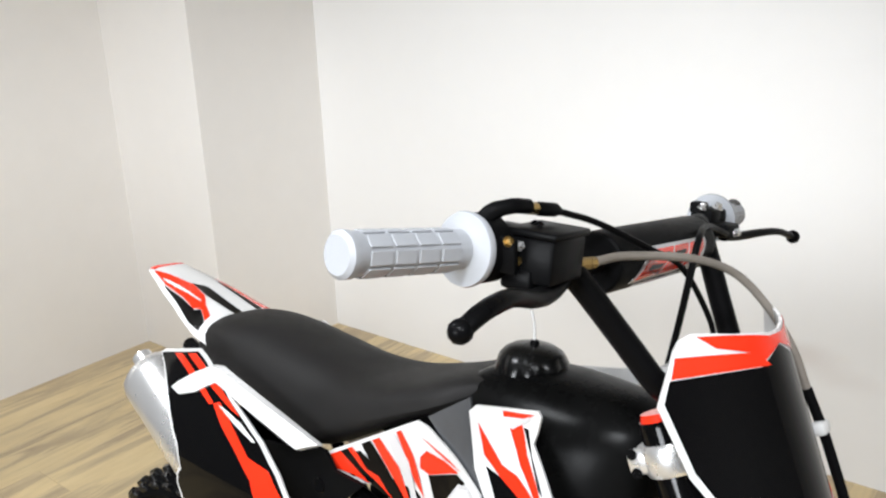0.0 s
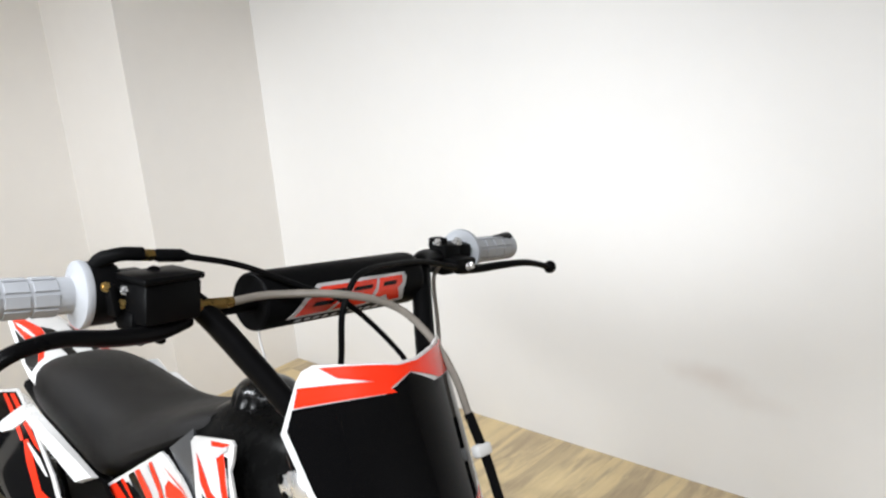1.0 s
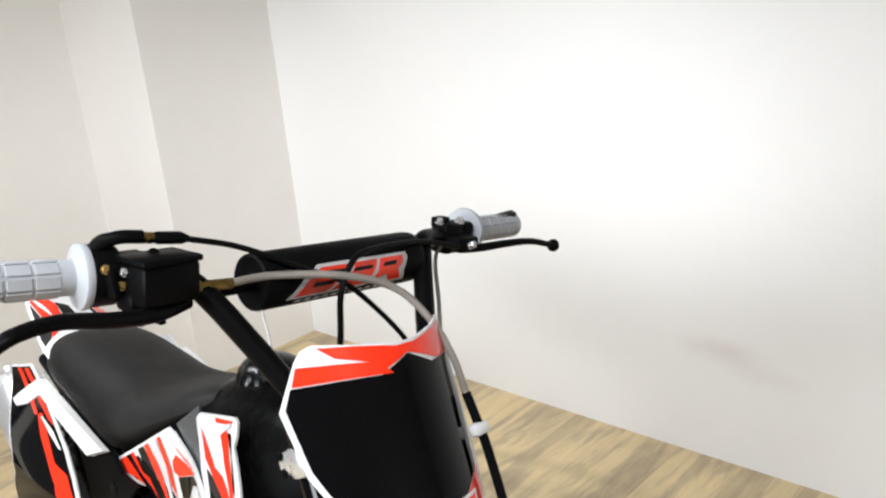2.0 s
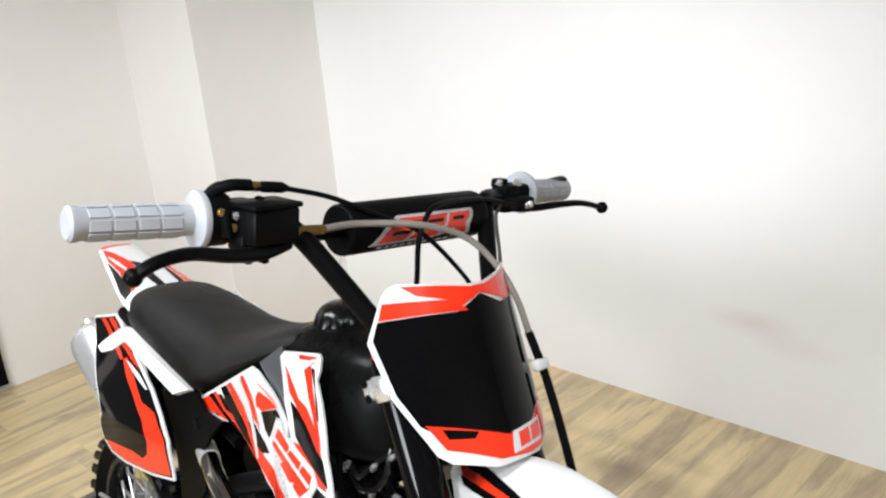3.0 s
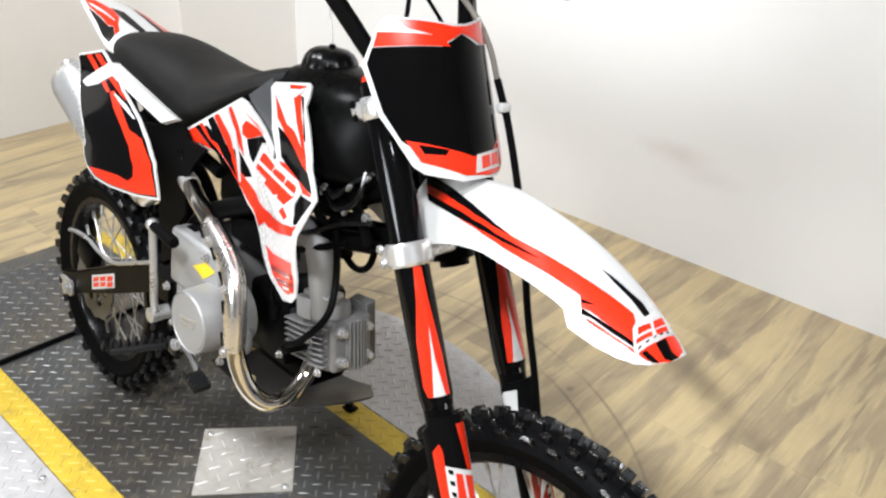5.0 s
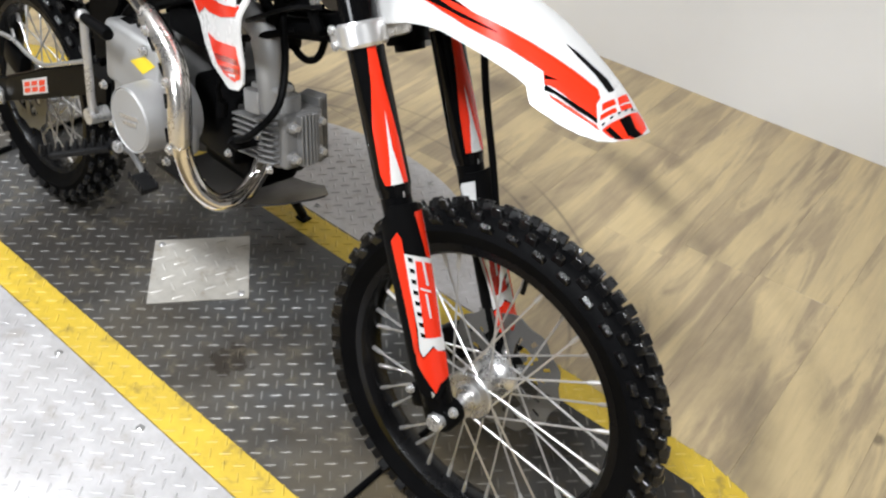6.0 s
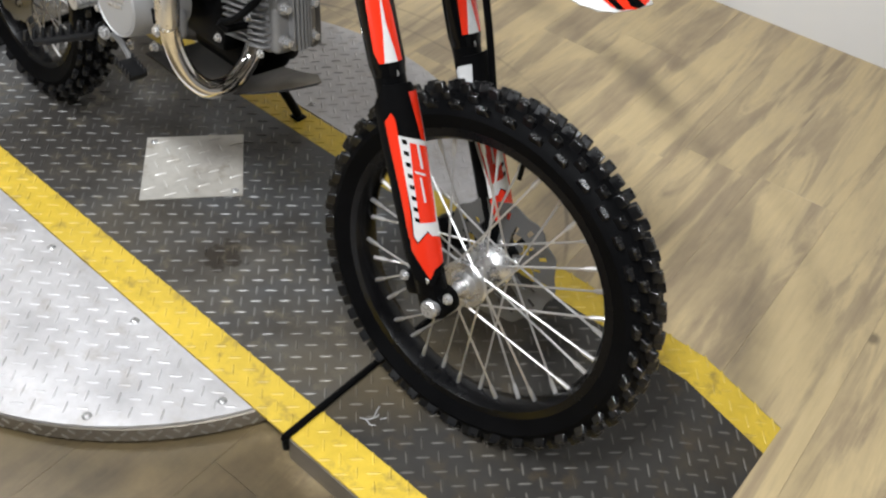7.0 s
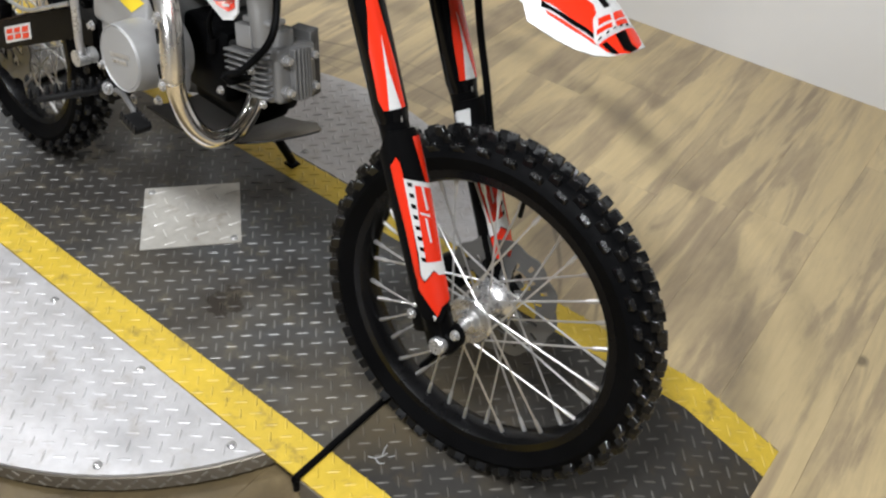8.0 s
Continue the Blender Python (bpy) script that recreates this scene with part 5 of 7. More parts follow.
OUT = {
    "shroud": [(-0.177, 0.755), (-0.015, 0.855), (0.001, 0.853), (0.095, 0.808), (0.098, 0.792), (0.111, 0.799), (0.08, 0.833), (0.061, 0.892), (0.07, 0.902), (0.15, 0.921), (0.155, 0.916), (0.151, 0.886), (0.217, 0.818), (0.26, 0.793), (0.255, 0.743), (0.257, 0.728), (0.27, 0.685), (0.271, 0.66), (0.262, 0.648), (0.227, 0.633), (0.147, 0.632), (0.108, 0.647), (0.083, 0.667), (0.023, 0.691), (-0.023, 0.731), (-0.072, 0.75), (-0.126, 0.737), (-0.153, 0.741)],
    "side": [(-0.537, 0.796), (-0.525, 0.804), (-0.421, 0.835), (-0.406, 0.829), (-0.331, 0.787), (-0.245, 0.756), (-0.198, 0.732), (-0.163, 0.706), (-0.152, 0.671), (-0.147, 0.646), (-0.213, 0.63), (-0.307, 0.615), (-0.366, 0.612), (-0.4, 0.623), (-0.414, 0.642), (-0.416, 0.657), (-0.407, 0.669), (-0.419, 0.699), (-0.486, 0.752)],
    "strut": [(-0.471, 0.76), (-0.458, 0.773), (-0.422, 0.799), (-0.388, 0.819), (-0.367, 0.823), (-0.152, 0.78), (-0.169, 0.772), (-0.185, 0.764), (-0.31, 0.786), (-0.372, 0.798), (-0.413, 0.77), (-0.447, 0.757)],
    "plate_b": [(-0.233, 0.749), (-0.186, 0.766), (-0.159, 0.768), (-0.139, 0.748), (-0.086, 0.749), (-0.117, 0.718), (-0.149, 0.676), (-0.143, 0.616), (-0.176, 0.57), (-0.186, 0.51), (-0.219, 0.495), (-0.234, 0.611), (-0.255, 0.684), (-0.288, 0.736), (-0.252, 0.744)],
    "st_r1": [(-0.1671, 0.7559), (-0.1209, 0.7843), (-0.11, 0.778), (-0.08, 0.755), (-0.0401, 0.7425), (-0.0305, 0.7387), (-0.0598, 0.7501), (-0.0956, 0.7489), (-0.119, 0.749), (-0.1477, 0.7448)],
    "st_k1": [(-0.1414, 0.7717), (-0.1284, 0.7797), (-0.101, 0.764), (-0.0668, 0.7528), (-0.0303, 0.7387), (-0.0404, 0.7426), (-0.0888, 0.7506)],
    "st_k2": [(-0.1038, 0.7949), (-0.0885, 0.8043), (-0.064, 0.786), (-0.033, 0.757), (-0.0068, 0.7229), (-0.0124, 0.7278), (-0.056, 0.752), (-0.09, 0.781)],
    "st_r2": [(-0.0854, 0.8062), (-0.0739, 0.8133), (-0.038, 0.788), (-0.01, 0.742), (-0.0043, 0.7208), (-0.0073, 0.7233), (-0.03, 0.758), (-0.066, 0.789)],
    "st_k3": [(-0.0627, 0.8203), (-0.0493, 0.8285), (-0.022, 0.801), (-0.005, 0.76), (0.001, 0.723), (-0.003, 0.721), (-0.018, 0.767)],
    "st_r3": [(-0.0457, 0.8307), (-0.0384, 0.8352), (-0.016, 0.811), (-0.006, 0.792), (0.005, 0.766), (-0.011, 0.781), (-0.033, 0.813)],
    "sh_k1": [(-0.15, 0.76), (-0.107, 0.784), (-0.076, 0.774), (-0.037, 0.768), (-0.009, 0.77), (0.016, 0.753), (0.029, 0.741), (0.009, 0.734), (-0.021, 0.743), (-0.049, 0.752), (-0.083, 0.756), (-0.117, 0.746), (-0.14, 0.748)],
    "sh_r1": [(-0.105, 0.765), (-0.067, 0.763), (-0.032, 0.753), (0.006, 0.735), (0.036, 0.723), (0.077, 0.714), (0.107, 0.698), (0.079, 0.679), (0.03, 0.693), (-0.001, 0.715), (-0.036, 0.738), (-0.072, 0.754)],
    "sh_r2": [(-0.006, 0.813), (0.003, 0.824), (0.031, 0.822), (0.056, 0.817), (0.01, 0.797), (-0.005, 0.8)],
    "sh_r3": [(-0.003, 0.837), (0.009, 0.834), (0.059, 0.82), (0.034, 0.824)],
    "sh_k2": [(0.009, 0.796), (0.054, 0.815), (0.069, 0.811), (0.033, 0.761), (0.019, 0.773)],
    "sh_g1": [(0.026, 0.757), (0.059, 0.806), (0.075, 0.809), (0.095, 0.797), (0.198, 0.796), (0.221, 0.788), (0.214, 0.770), (0.238, 0.747), (0.174, 0.731), (0.119, 0.724), (0.058, 0.733)],
    "sh_w1": [(0.031, 0.759), (0.061, 0.802), (0.073, 0.805), (0.092, 0.794), (0.196, 0.792), (0.217, 0.786), (0.21, 0.769), (0.234, 0.748), (0.174, 0.735), (0.121, 0.728), (0.062, 0.737)],
    "sh_l1": [(0.043, 0.76), (0.069, 0.794), (0.087, 0.794), (0.118, 0.789), (0.099, 0.761)],
    "sh_l2": [(0.092, 0.754), (0.123, 0.788), (0.163, 0.789), (0.159, 0.762), (0.14, 0.754)],
    "sh_l3": [(0.153, 0.755), (0.169, 0.788), (0.202, 0.789), (0.206, 0.776), (0.186, 0.757)],
    "sh_l4": [(0.177, 0.745), (0.184, 0.754), (0.212, 0.75), (0.204, 0.743)],
    "sh_s1": [(0.052, 0.772), (0.057, 0.778), (0.206, 0.779), (0.203, 0.775)],
    "sh_k3": [(0.22, 0.784), (0.254, 0.787), (0.242, 0.752), (0.233, 0.75), (0.215, 0.769)],
    "sh_r4": [(0.066, 0.714), (0.104, 0.718), (0.178, 0.733), (0.245, 0.751), (0.24, 0.738), (0.184, 0.715), (0.124, 0.699), (0.09, 0.699)],
    "sh_r5": [(0.124, 0.669), (0.166, 0.675), (0.25, 0.702), (0.264, 0.682), (0.266, 0.666), (0.251, 0.654), (0.208, 0.645), (0.173, 0.645), (0.146, 0.655)],
    "sh_d2": [(0.157, 0.654), (0.258, 0.688), (0.261, 0.682), (0.170, 0.650)],
    "sh_d3": [(0.185, 0.648), (0.263, 0.678), (0.264, 0.672), (0.200, 0.648)],
    "sh_w2": [(0.226, 0.655), (0.256, 0.667), (0.257, 0.664), (0.232, 0.654)],
    "fi_r1": [(0.077, 0.884), (0.096, 0.869), (0.119, 0.853), (0.142, 0.85), (0.172, 0.835), (0.208, 0.813), (0.19, 0.816), (0.153, 0.83), (0.119, 0.841), (0.092, 0.854)],
    "fi_k1": [(0.097, 0.843), (0.121, 0.84), (0.159, 0.828), (0.193, 0.815), (0.211, 0.812), (0.245, 0.794), (0.214, 0.794), (0.173, 0.798), (0.144, 0.803), (0.126, 0.807)],
    "fi_r2": [(0.124, 0.8), (0.145, 0.803), (0.191, 0.797), (0.242, 0.793), (0.245, 0.79), (0.213, 0.786), (0.176, 0.787), (0.15, 0.792)],
    "fi_r3": [(0.119, 0.892), (0.133, 0.901), (0.148, 0.873), (0.175, 0.842), (0.202, 0.818), (0.176, 0.832), (0.142, 0.861)],
    "fi_k2": [(0.136, 0.898), (0.142, 0.898), (0.153, 0.875), (0.179, 0.843), (0.171, 0.848)],
    "fi_r4": [(0.107, 0.908), (0.147, 0.916), (0.138, 0.909), (0.108, 0.902)],
    "fi_g1": [(0.116, 0.896), (0.14, 0.912), (0.144, 0.910), (0.123, 0.892)],
    "sd_k1": [(-0.531, 0.796), (-0.523, 0.800), (-0.423, 0.830), (-0.410, 0.825), (-0.333, 0.783), (-0.249, 0.752), (-0.202, 0.728), (-0.168, 0.703), (-0.157, 0.670), (-0.152, 0.650), (-0.213, 0.635), (-0.307, 0.620), (-0.363, 0.617), (-0.395, 0.627), (-0.408, 0.643), (-0.410, 0.657), (-0.401, 0.669), (-0.413, 0.702), (-0.482, 0.755)],
    "sd_r1": [(-0.366, 0.77), (-0.353, 0.776), (-0.309, 0.756), (-0.26, 0.733), (-0.217, 0.73), (-0.173, 0.703), (-0.160, 0.669), (-0.155, 0.652), (-0.213, 0.637), (-0.306, 0.622), (-0.362, 0.620), (-0.388, 0.628), (-0.344, 0.637), (-0.275, 0.649), (-0.242, 0.649), (-0.225, 0.662), (-0.224, 0.683), (-0.243, 0.71), (-0.291, 0.734), (-0.333, 0.751)],
    "sd_r2": [(-0.49, 0.808), (-0.468, 0.815), (-0.427, 0.797), (-0.365, 0.771), (-0.373, 0.767), (-0.42, 0.782)],
    "sd_r3": [(-0.452, 0.819), (-0.428, 0.826), (-0.364, 0.795), (-0.304, 0.771), (-0.326, 0.774), (-0.383, 0.789)],
    "sd_w1": [(-0.354, 0.772), (-0.343, 0.772), (-0.297, 0.765), (-0.256, 0.752), (-0.263, 0.751), (-0.308, 0.760)],
}

SHROUD_FILMS = [(BLACK_GLOSS, "sh_k1", 0), (RED, "sh_r1", 1), (RED, "st_r1", 2), (BLACK_GLOSS, "st_k1", 3), (BLACK_GLOSS, "st_k2", 3), (RED, "st_r2", 2), (GREY_DECAL, "st_k3", 3), (RED, "st_r3", 2), (RED, "sh_r2", 0), (RED, "sh_r3", 1), (BLACK_GLOSS, "sh_k2", 1), (GREY_DECAL, "sh_g1", 2), (WHITE, "sh_w1", 3), (RED, "sh_l1", 4), (RED, "sh_l2", 5), (RED, "sh_l3", 4), (RED, "sh_l4", 4), (WHITE, "sh_s1", 6), (BLACK_GLOSS, "sh_k3", 0), (RED, "sh_r4", 0), (RED, "sh_r5", 0), (DARK_RED, "sh_d2", 1), (DARK_RED, "sh_d3", 2), (WHITE, "sh_w2", 3), (RED, "fi_r1", 1), (BLACK_GLOSS, "fi_k1", 0), (RED, "fi_r2", 1), (RED, "fi_r3", 0), (BLACK_GLOSS, "fi_k2", 1), (RED, "fi_r4", 0), (GREY_DECAL, "fi_g1", 2)]
SIDE_FILMS = [(BLACK_GLOSS, "sd_k1", 0), (RED, "sd_r1", 1), (RED, "sd_r2", 2), (RED, "sd_r3", 1), (WHITE, "sd_w1", 2)]
for side in (-1, 1):
    sp = lambda x, z: (x, side * shroud_y(x, z), z)
    dp = lambda x, z: (x, side * (side_y(x, z) - (0.026 if side > 0 else 0.0)), z)  # no silencer on that side

    def laid(pts, place, thick, lift):
        # keep the outward side outward on both sides of the bike
        if side < 0:
            return sheet(pts, place, thick, 0.014, lift)
        return sheet([(-x, z) for x, z in pts], lambda u, z: place(-u, z), thick, 0.014, lift)
    shroud = part("tank_shroud", laid(OUT["shroud"], sp, 0.003, 0.0), WHITE, bike, "white tank shroud with red, black and grey film")
    for mat, key, lift in SHROUD_FILMS:
        part("shroud_film", laid(OUT[key], sp, 0.0004, 0.0034 + 0.0005 * lift), mat, shroud)
    for k in range(9):
        x, z = 0.052 + 0.0125 * k, 0.752 - 0.0028 * k
        part("letter_bar", laid([(x, z), (x + 0.007, z + 0.006), (x + 0.014, z + 0.005), (x + 0.006, z - 0.002)], sp, 0.0003, 0.0056), GREY_DECAL, shroud)
    panel = part("side_panel", laid(OUT["side"], dp, 0.003, 0.0), WHITE, bike, "white-edged side panel with gloss black and red film")
    for mat, key, lift in SIDE_FILMS:
        part("panel_film", laid(OUT[key], dp, 0.0004, 0.0037 + 0.0006 * lift), mat, panel)
    part("tail_strut", laid(OUT["strut"], lambda x, z: (x, side * (side_y(x, z) - (0.030 if side > 0 else 0.004)), z), 0.011, 0.0), WHITE, tail, "white side strut of the rear fender")
    bm = bmesh.new()
    lathe(bm, [(0, 0.0005), (0.009, 0.0005), (0.0105, -0.001), (0.0105, -0.004), (0, -0.004)], 20, Matrix.Translation((-0.166, side * 0.1155, 0.718)) @ (Matrix.Rotation(math.pi, 4, "Z") if side < 0 else Matrix()))
    part("cover_plug", bm, BLACK_GLOSS, bike, "small round black plug")
    part("frame_cover", laid(OUT["plate_b"], lambda x, z: (x, side * 0.108, z), 0.006, 0.0), BLACK_PLASTIC, bike, "black moulded frame side cover")
    part("knee_panel", laid([(-0.004, 0.862), (0.056, 0.905), (0.066, 0.855), (0.096, 0.806), (0.094, 0.797), (0.055, 0.815)], lambda x, z: (x, side * (shroud_y(x, z) - 0.006), z), 0.003, 0.0), KNEE, bike, "smooth knee panel of the tank, its sheen put in as dark grey")
    bolt(shroud, (0.098, side * 0.099, 0.872), (0, side, 0.2), 0.0075, 0.004)

# ---- frame ----
bm = bmesh.new()
for side in (-1, 1):
    tube(bm, spline([(0.27, side * 0.015, 0.80), (0.16, side * 0.045, 0.74), (0.0, side * 0.075, 0.68), (-0.14, side * 0.085, 0.60), (-0.19, side * 0.085, 0.48), (-0.19, side * 0.08, 0.36)], 6), 0.017, 12)
    tube(bm, [(-0.10, side * 0.075, 0.70), (-0.34, side * 0.075, 0.745), (-0.56, side * 0.06, 0.79)], 0.0115, 10)
    tube(bm, [(-0.18, side * 0.08, 0.50), (-0.36, side * 0.078, 0.66), (-0.45, side * 0.07, 0.765)], 0.010, 10)
    tube(bm, [(0.245, side * 0.03, 0.70), (0.12, side * 0.04, 0.668)], 0.016, 10)
tube(bm, [fk(0.50, -0.036), fk(0.72, -0.036)], 0.030, 20)
tube(bm, spline([(0.30, 0, 0.76), (0.245, 0, 0.70), (0.14, 0, 0.672), (0.10, 0, 0.66)], 5), 0.021, 12)
block(bm, (0.13, 0.09, 0.012), Matrix.Translation((0.19, 0, 0.685)) @ Matrix.Rotation(radians(-14), 4, "Y"), 0.003)
frame_ = part("frame", bm, BLACK, bike, "black tubular steel frame")
bm = bmesh.new()
tube(bm, spline([(0.155, -0.01, 0.665), (0.165, -0.012, 0.645), (0.195, -0.012, 0.634), (0.222, -0.012, 0.65), (0.232, -0.01, 0.69)], 5), 0.0055, 8)
block(bm, (0.012, 0.02, 0.03), Matrix.Translation((0.165, -0.01, 0.655)), 0.003)
part("wiring", bm, BLACK_PLASTIC, frame_, "black loop of wiring under the frame")
bm = bmesh.new()
for k, (p, q) in enumerate((((0.20, -0.05, 0.78), (0.10, -0.06, 0.72)), ((0.22, -0.03, 0.75), (0.06, -0.05, 0.74)), ((0.14, -0.06, 0.80), (0.18, -0.05, 0.70)), ((0.05, -0.06, 0.76), (0.16, -0.06, 0.68)))):
    tube(bm, spline([p, ((p[0] + q[0]) / 2, p[1] - 0.015, (p[2] + q[2]) / 2 - 0.02), q], 5), 0.0045, 8)
block(bm, (0.07, 0.04, 0.05), Matrix.Translation((0.12, -0.03, 0.75)), 0.006)
bmesh.ops.create_icosphere(bm, subdivisions=2, radius=0.022, matrix=Matrix.Translation((0.19, -0.03, 0.80)))
part("wiring", bm, BLACK_PLASTIC, frame_, "black cables and coil under the tank")
LOOM = material("shiny_cable_sheath", (0.006, 0.006, 0.0065), 0.2, spec=0.6, vary=0.2)
for pts in (((0.150, -0.060, 0.775), (0.188, -0.068, 0.760), (0.222, -0.064, 0.792), (0.250, -0.052, 0.815)), ((0.240, -0.056, 0.815), (0.236, -0.066, 0.770), (0.196, -0.068, 0.744), (0.160, -0.062, 0.757)), ((0.115, -0.070, 0.672), (0.150, -0.078, 0.690), (0.208, -0.064, 0.723), (0.262, -0.050, 0.742))):
    bm = bmesh.new()
    tube(bm, spline(pts, 6), 0.0042, 8)
    part("cable", bm, LOOM, frame_, "shiny black cable")
# small steel bits added to give the glints among the cables
for p in ((0.166, -0.068, 0.768), (0.222, -0.070, 0.786), (0.214, -0.066, 0.745), (0.246, -0.058, 0.806)):
    bm = bmesh.new()
    block(bm, (0.010, 0.008, 0.006), Matrix.Translation(p) @ Matrix.Rotation(p[0] * 9, 4, "Y"), 0.0015)
    part("cable_clip", bm, STEEL, frame_, "small bright bit added among the cables for a glint")
for p, q in (((0.10, -0.055, 0.775), (0.165, -0.055, 0.688)), ((0.165, -0.055, 0.688), (0.205, -0.052, 0.778)), ((0.205, -0.052, 0.778), (0.250, -0.042, 0.702)), ((0.09, -0.058, 0.715), (0.235, -0.045, 0.735))):
    bm = bmesh.new()
    rod(bm, p, q, 0.0085, 10)
    part("gusset_strut", bm, BLACK, frame_)
bolt(frame_, (0.205, -0.062, 0.836), (0.2, -1, 0), 0.008, 0.008)
bolt(frame_, (0.192, -0.066, 0.805), (0.2, -1, 0), 0.007, 0.008)
bolt(frame_, (0.15, -0.06, 0.755), (0.2, -1, 0), 0.005, 0.006)
bolt(frame_, (0.245, -0.05, 0.745), (0.2, -1, 0), 0.006, 0.006)

# ---- engine ----
bm = loft(smooth_sections([(-0.19, -0.01, 0.42, 0.56, 0.075, 0.070), (-0.12, -0.01, 0.375, 0.60, 0.100, 0.085), (-0.05, 0.022, 0.365, 0.575, 0.072, 0.065), (0.0, 0.04, 0.385, 0.565, 0.052, 0.048), (0.03, 0.045, 0.42, 0.54, 0.045, 0.04)], 4), 24, 4.0)
engine = part("engine", bm, CASE, bike, "grey cast four-stroke engine, cylinder lying nearly flat")
bm = bmesh.new()
mm = Matrix.Translation((-0.004, -0.118, 0.488)) @ Matrix.Rotation(math.pi, 4, "Z")
lathe(bm, [(0, 0.066), (0.0475, 0.066), (0.0485, 0.0645), (0.0500, 0.0645), (0.0515, 0.0665), (0.0530, 0.0650), (0.0545, 0.052), (0.0555, 0.036), (0.0560, 0.020), (0.0570, -0.03), (0, -0.03)], 56, mm)
block(bm, (0.155, 0.04, 0.105), Matrix.Translation((-0.072, -0.118, 0.545)), 0.010, 3)
block(bm, (0.10, 0.036, 0.12), Matrix.Translation((-0.092, -0.114, 0.455)), 0.015, 3)
block(bm, (0.05, 0.03, 0.05), Matrix.Translation((0.038, -0.112, 0.46)), 0.012, 4)
cover = part("clutch_cover", bm, ALU, bike, "smooth cast aluminium clutch cover with a round boss")
bm = bmesh.new()
for w, dz in ((0.052, 0.006), (0.04, -0.005)):
    block(bm, (w, 0.001, 0.006), Matrix.Translation((-0.004, -0.1848, 0.488 + dz)) @ Matrix.Rotation(radians(-12), 4, "Y"))
part("letter_bar", bm, STEEL, cover)
for x, z in ((0.03, 0.42), (0.055, 0.48), (0.03, 0.555), (-0.03, 0.585), (-0.145, 0.57), (-0.15, 0.48), (-0.125, 0.42), (-0.04, 0.392)):
    bolt(cover, (x, -0.139, z), (0, -1, 0), 0.006, 0.007)
bm = bmesh.new()
lathe(bm, [(0, 0.014), (0.012, 0.014), (0.015, 0.010), (0.015, 0.0), (0, 0)], 16, Matrix.Translation((0.058, -0.138, 0.472)) @ Matrix.Rotation(math.pi, 4, "Z"))
part("oil_plug", bm, STEEL, cover)
part("warning_sticker", sheet([(-0.071, 0.553), (-0.036, 0.543), (-0.002, 0.569), (-0.031, 0.575)], lambda x, z: (x, -0.1383, z), 0.0006, 0.03), YELLOW, cover, "yellow warning sticker")
bm = bmesh.new()
lathe(bm, [(0, 0), (0.017, 0), (0.019, 0.006), (0.019, 0.018), (0.014, 0.024), (0, 0.024)], 16, along((-0.118, -0.11, 0.575), (-0.118, -0.118, 0.60)))
part("oil_cap", bm, BLACK_PLASTIC, engine, "black oil filler cap")

# cylinder: fins stacked along its axis, which rises a little towards the front wheel
CY = Matrix.Translation((0.085, -0.028, 0.499)) @ Matrix.Rotation(radians(-10), 4, "Y")
bm = bmesh.new()
block(bm, (0.075, 0.062, 0.060), CY @ Matrix.Translation((0.040, 0, 0)), 0.004)
cylinder = part("cylinder", bm, CORE, bike, "cylinder barrel with grey fins, the shade between them put in near-black")


def fin_mesh(name, size):
    bm = bmesh.new()
    block(bm, size, Matrix(), 0.0011, 1)
    return mesh_of(name, bm, ALU_DARK, angle=25)


# the barrel's fins run lengthwise, one above the other
FIN = fin_mesh("fin", (0.074, 0.104, 0.0034))
for k in range(7):
    part("fin", FIN, ALU_DARK, cylinder, basis=CY @ Matrix.Translation((0.068, 0, 0.0235 - 0.0098 * k)))
bm = bmesh.new()
block(bm, (0.044, 0.084, 0.086), CY @ Matrix.Translation((0.110, -0.002, -0.003)), 0.008, 3)
lathe(bm, [(0, 0.014), (0.016, 0.014), (0.018, 0.016), (0.0205, 0.014), (0.0215, 0.010), (0.0215, -0.012), (0, -0.012)], 28, CY @ Matrix.Translation((0.118, -0.012, 0.048)) @ Matrix.Rotation(math.pi / 2, 4, "X"))
head = part("cylinder_head", bm, ALU_DARK, bike, "grey finned cylinder head with a round tappet cap")
bm = bmesh.new()
block(bm, (0.036, 0.034, 0.036), CY @ Matrix.Translation((0.081, -0.034, 0.052)), 0.003)
part("intake_block", bm, ALU, head, "pale cast intake block")
FIN2, FIN3 = fin_mesh("fin", (0.040, 0.018, 0.0034)), fin_mesh("fin", (0.046, 0.0032, 0.104))
for k in range(8):
    part("fin", FIN2, ALU_DARK, head, basis=CY @ Matrix.Translation((0.112, -0.046, 0.031 - 0.0096 * k)) @ Matrix.Rotation(radians(-6), 4, "Y"))
for k in range(4):
    part("fin", FIN3, ALU_DARK, head, basis=CY @ Matrix.Translation((0.118 - 0.003 * k, 0.032 + 0.0075 * k, 0.002)))
bm = bmesh.new()
block(bm, (0.020, 0.078, 0.086), CY @ Matrix.Translation((0.136, -0.003, -0.002)), 0.008, 3)
for y in (-0.029, 0.022):
    for z in (-0.0255, 0.0235):
        tube(bm, [CY @ Vector((0.140, y, z)), CY @ Vector((0.151, y, z))], [0.0105, 0.0095], 14)
hcov = part("head_cover", bm, ALU_DARK, bike, "ribbed grey head cover")
for k in range(6):
    y = -0.017 + 0.0067 * k
    deep = 0.016 - 12.0 * (y + 0.003) ** 2
    part("rib", fin_mesh("rib", (deep, 0.0030, 0.082 - 16.0 * (y + 0.003) ** 2)), ALU_DARK, hcov, basis=CY @ Matrix.Translation((0.144 + deep / 2, y, -0.001)))
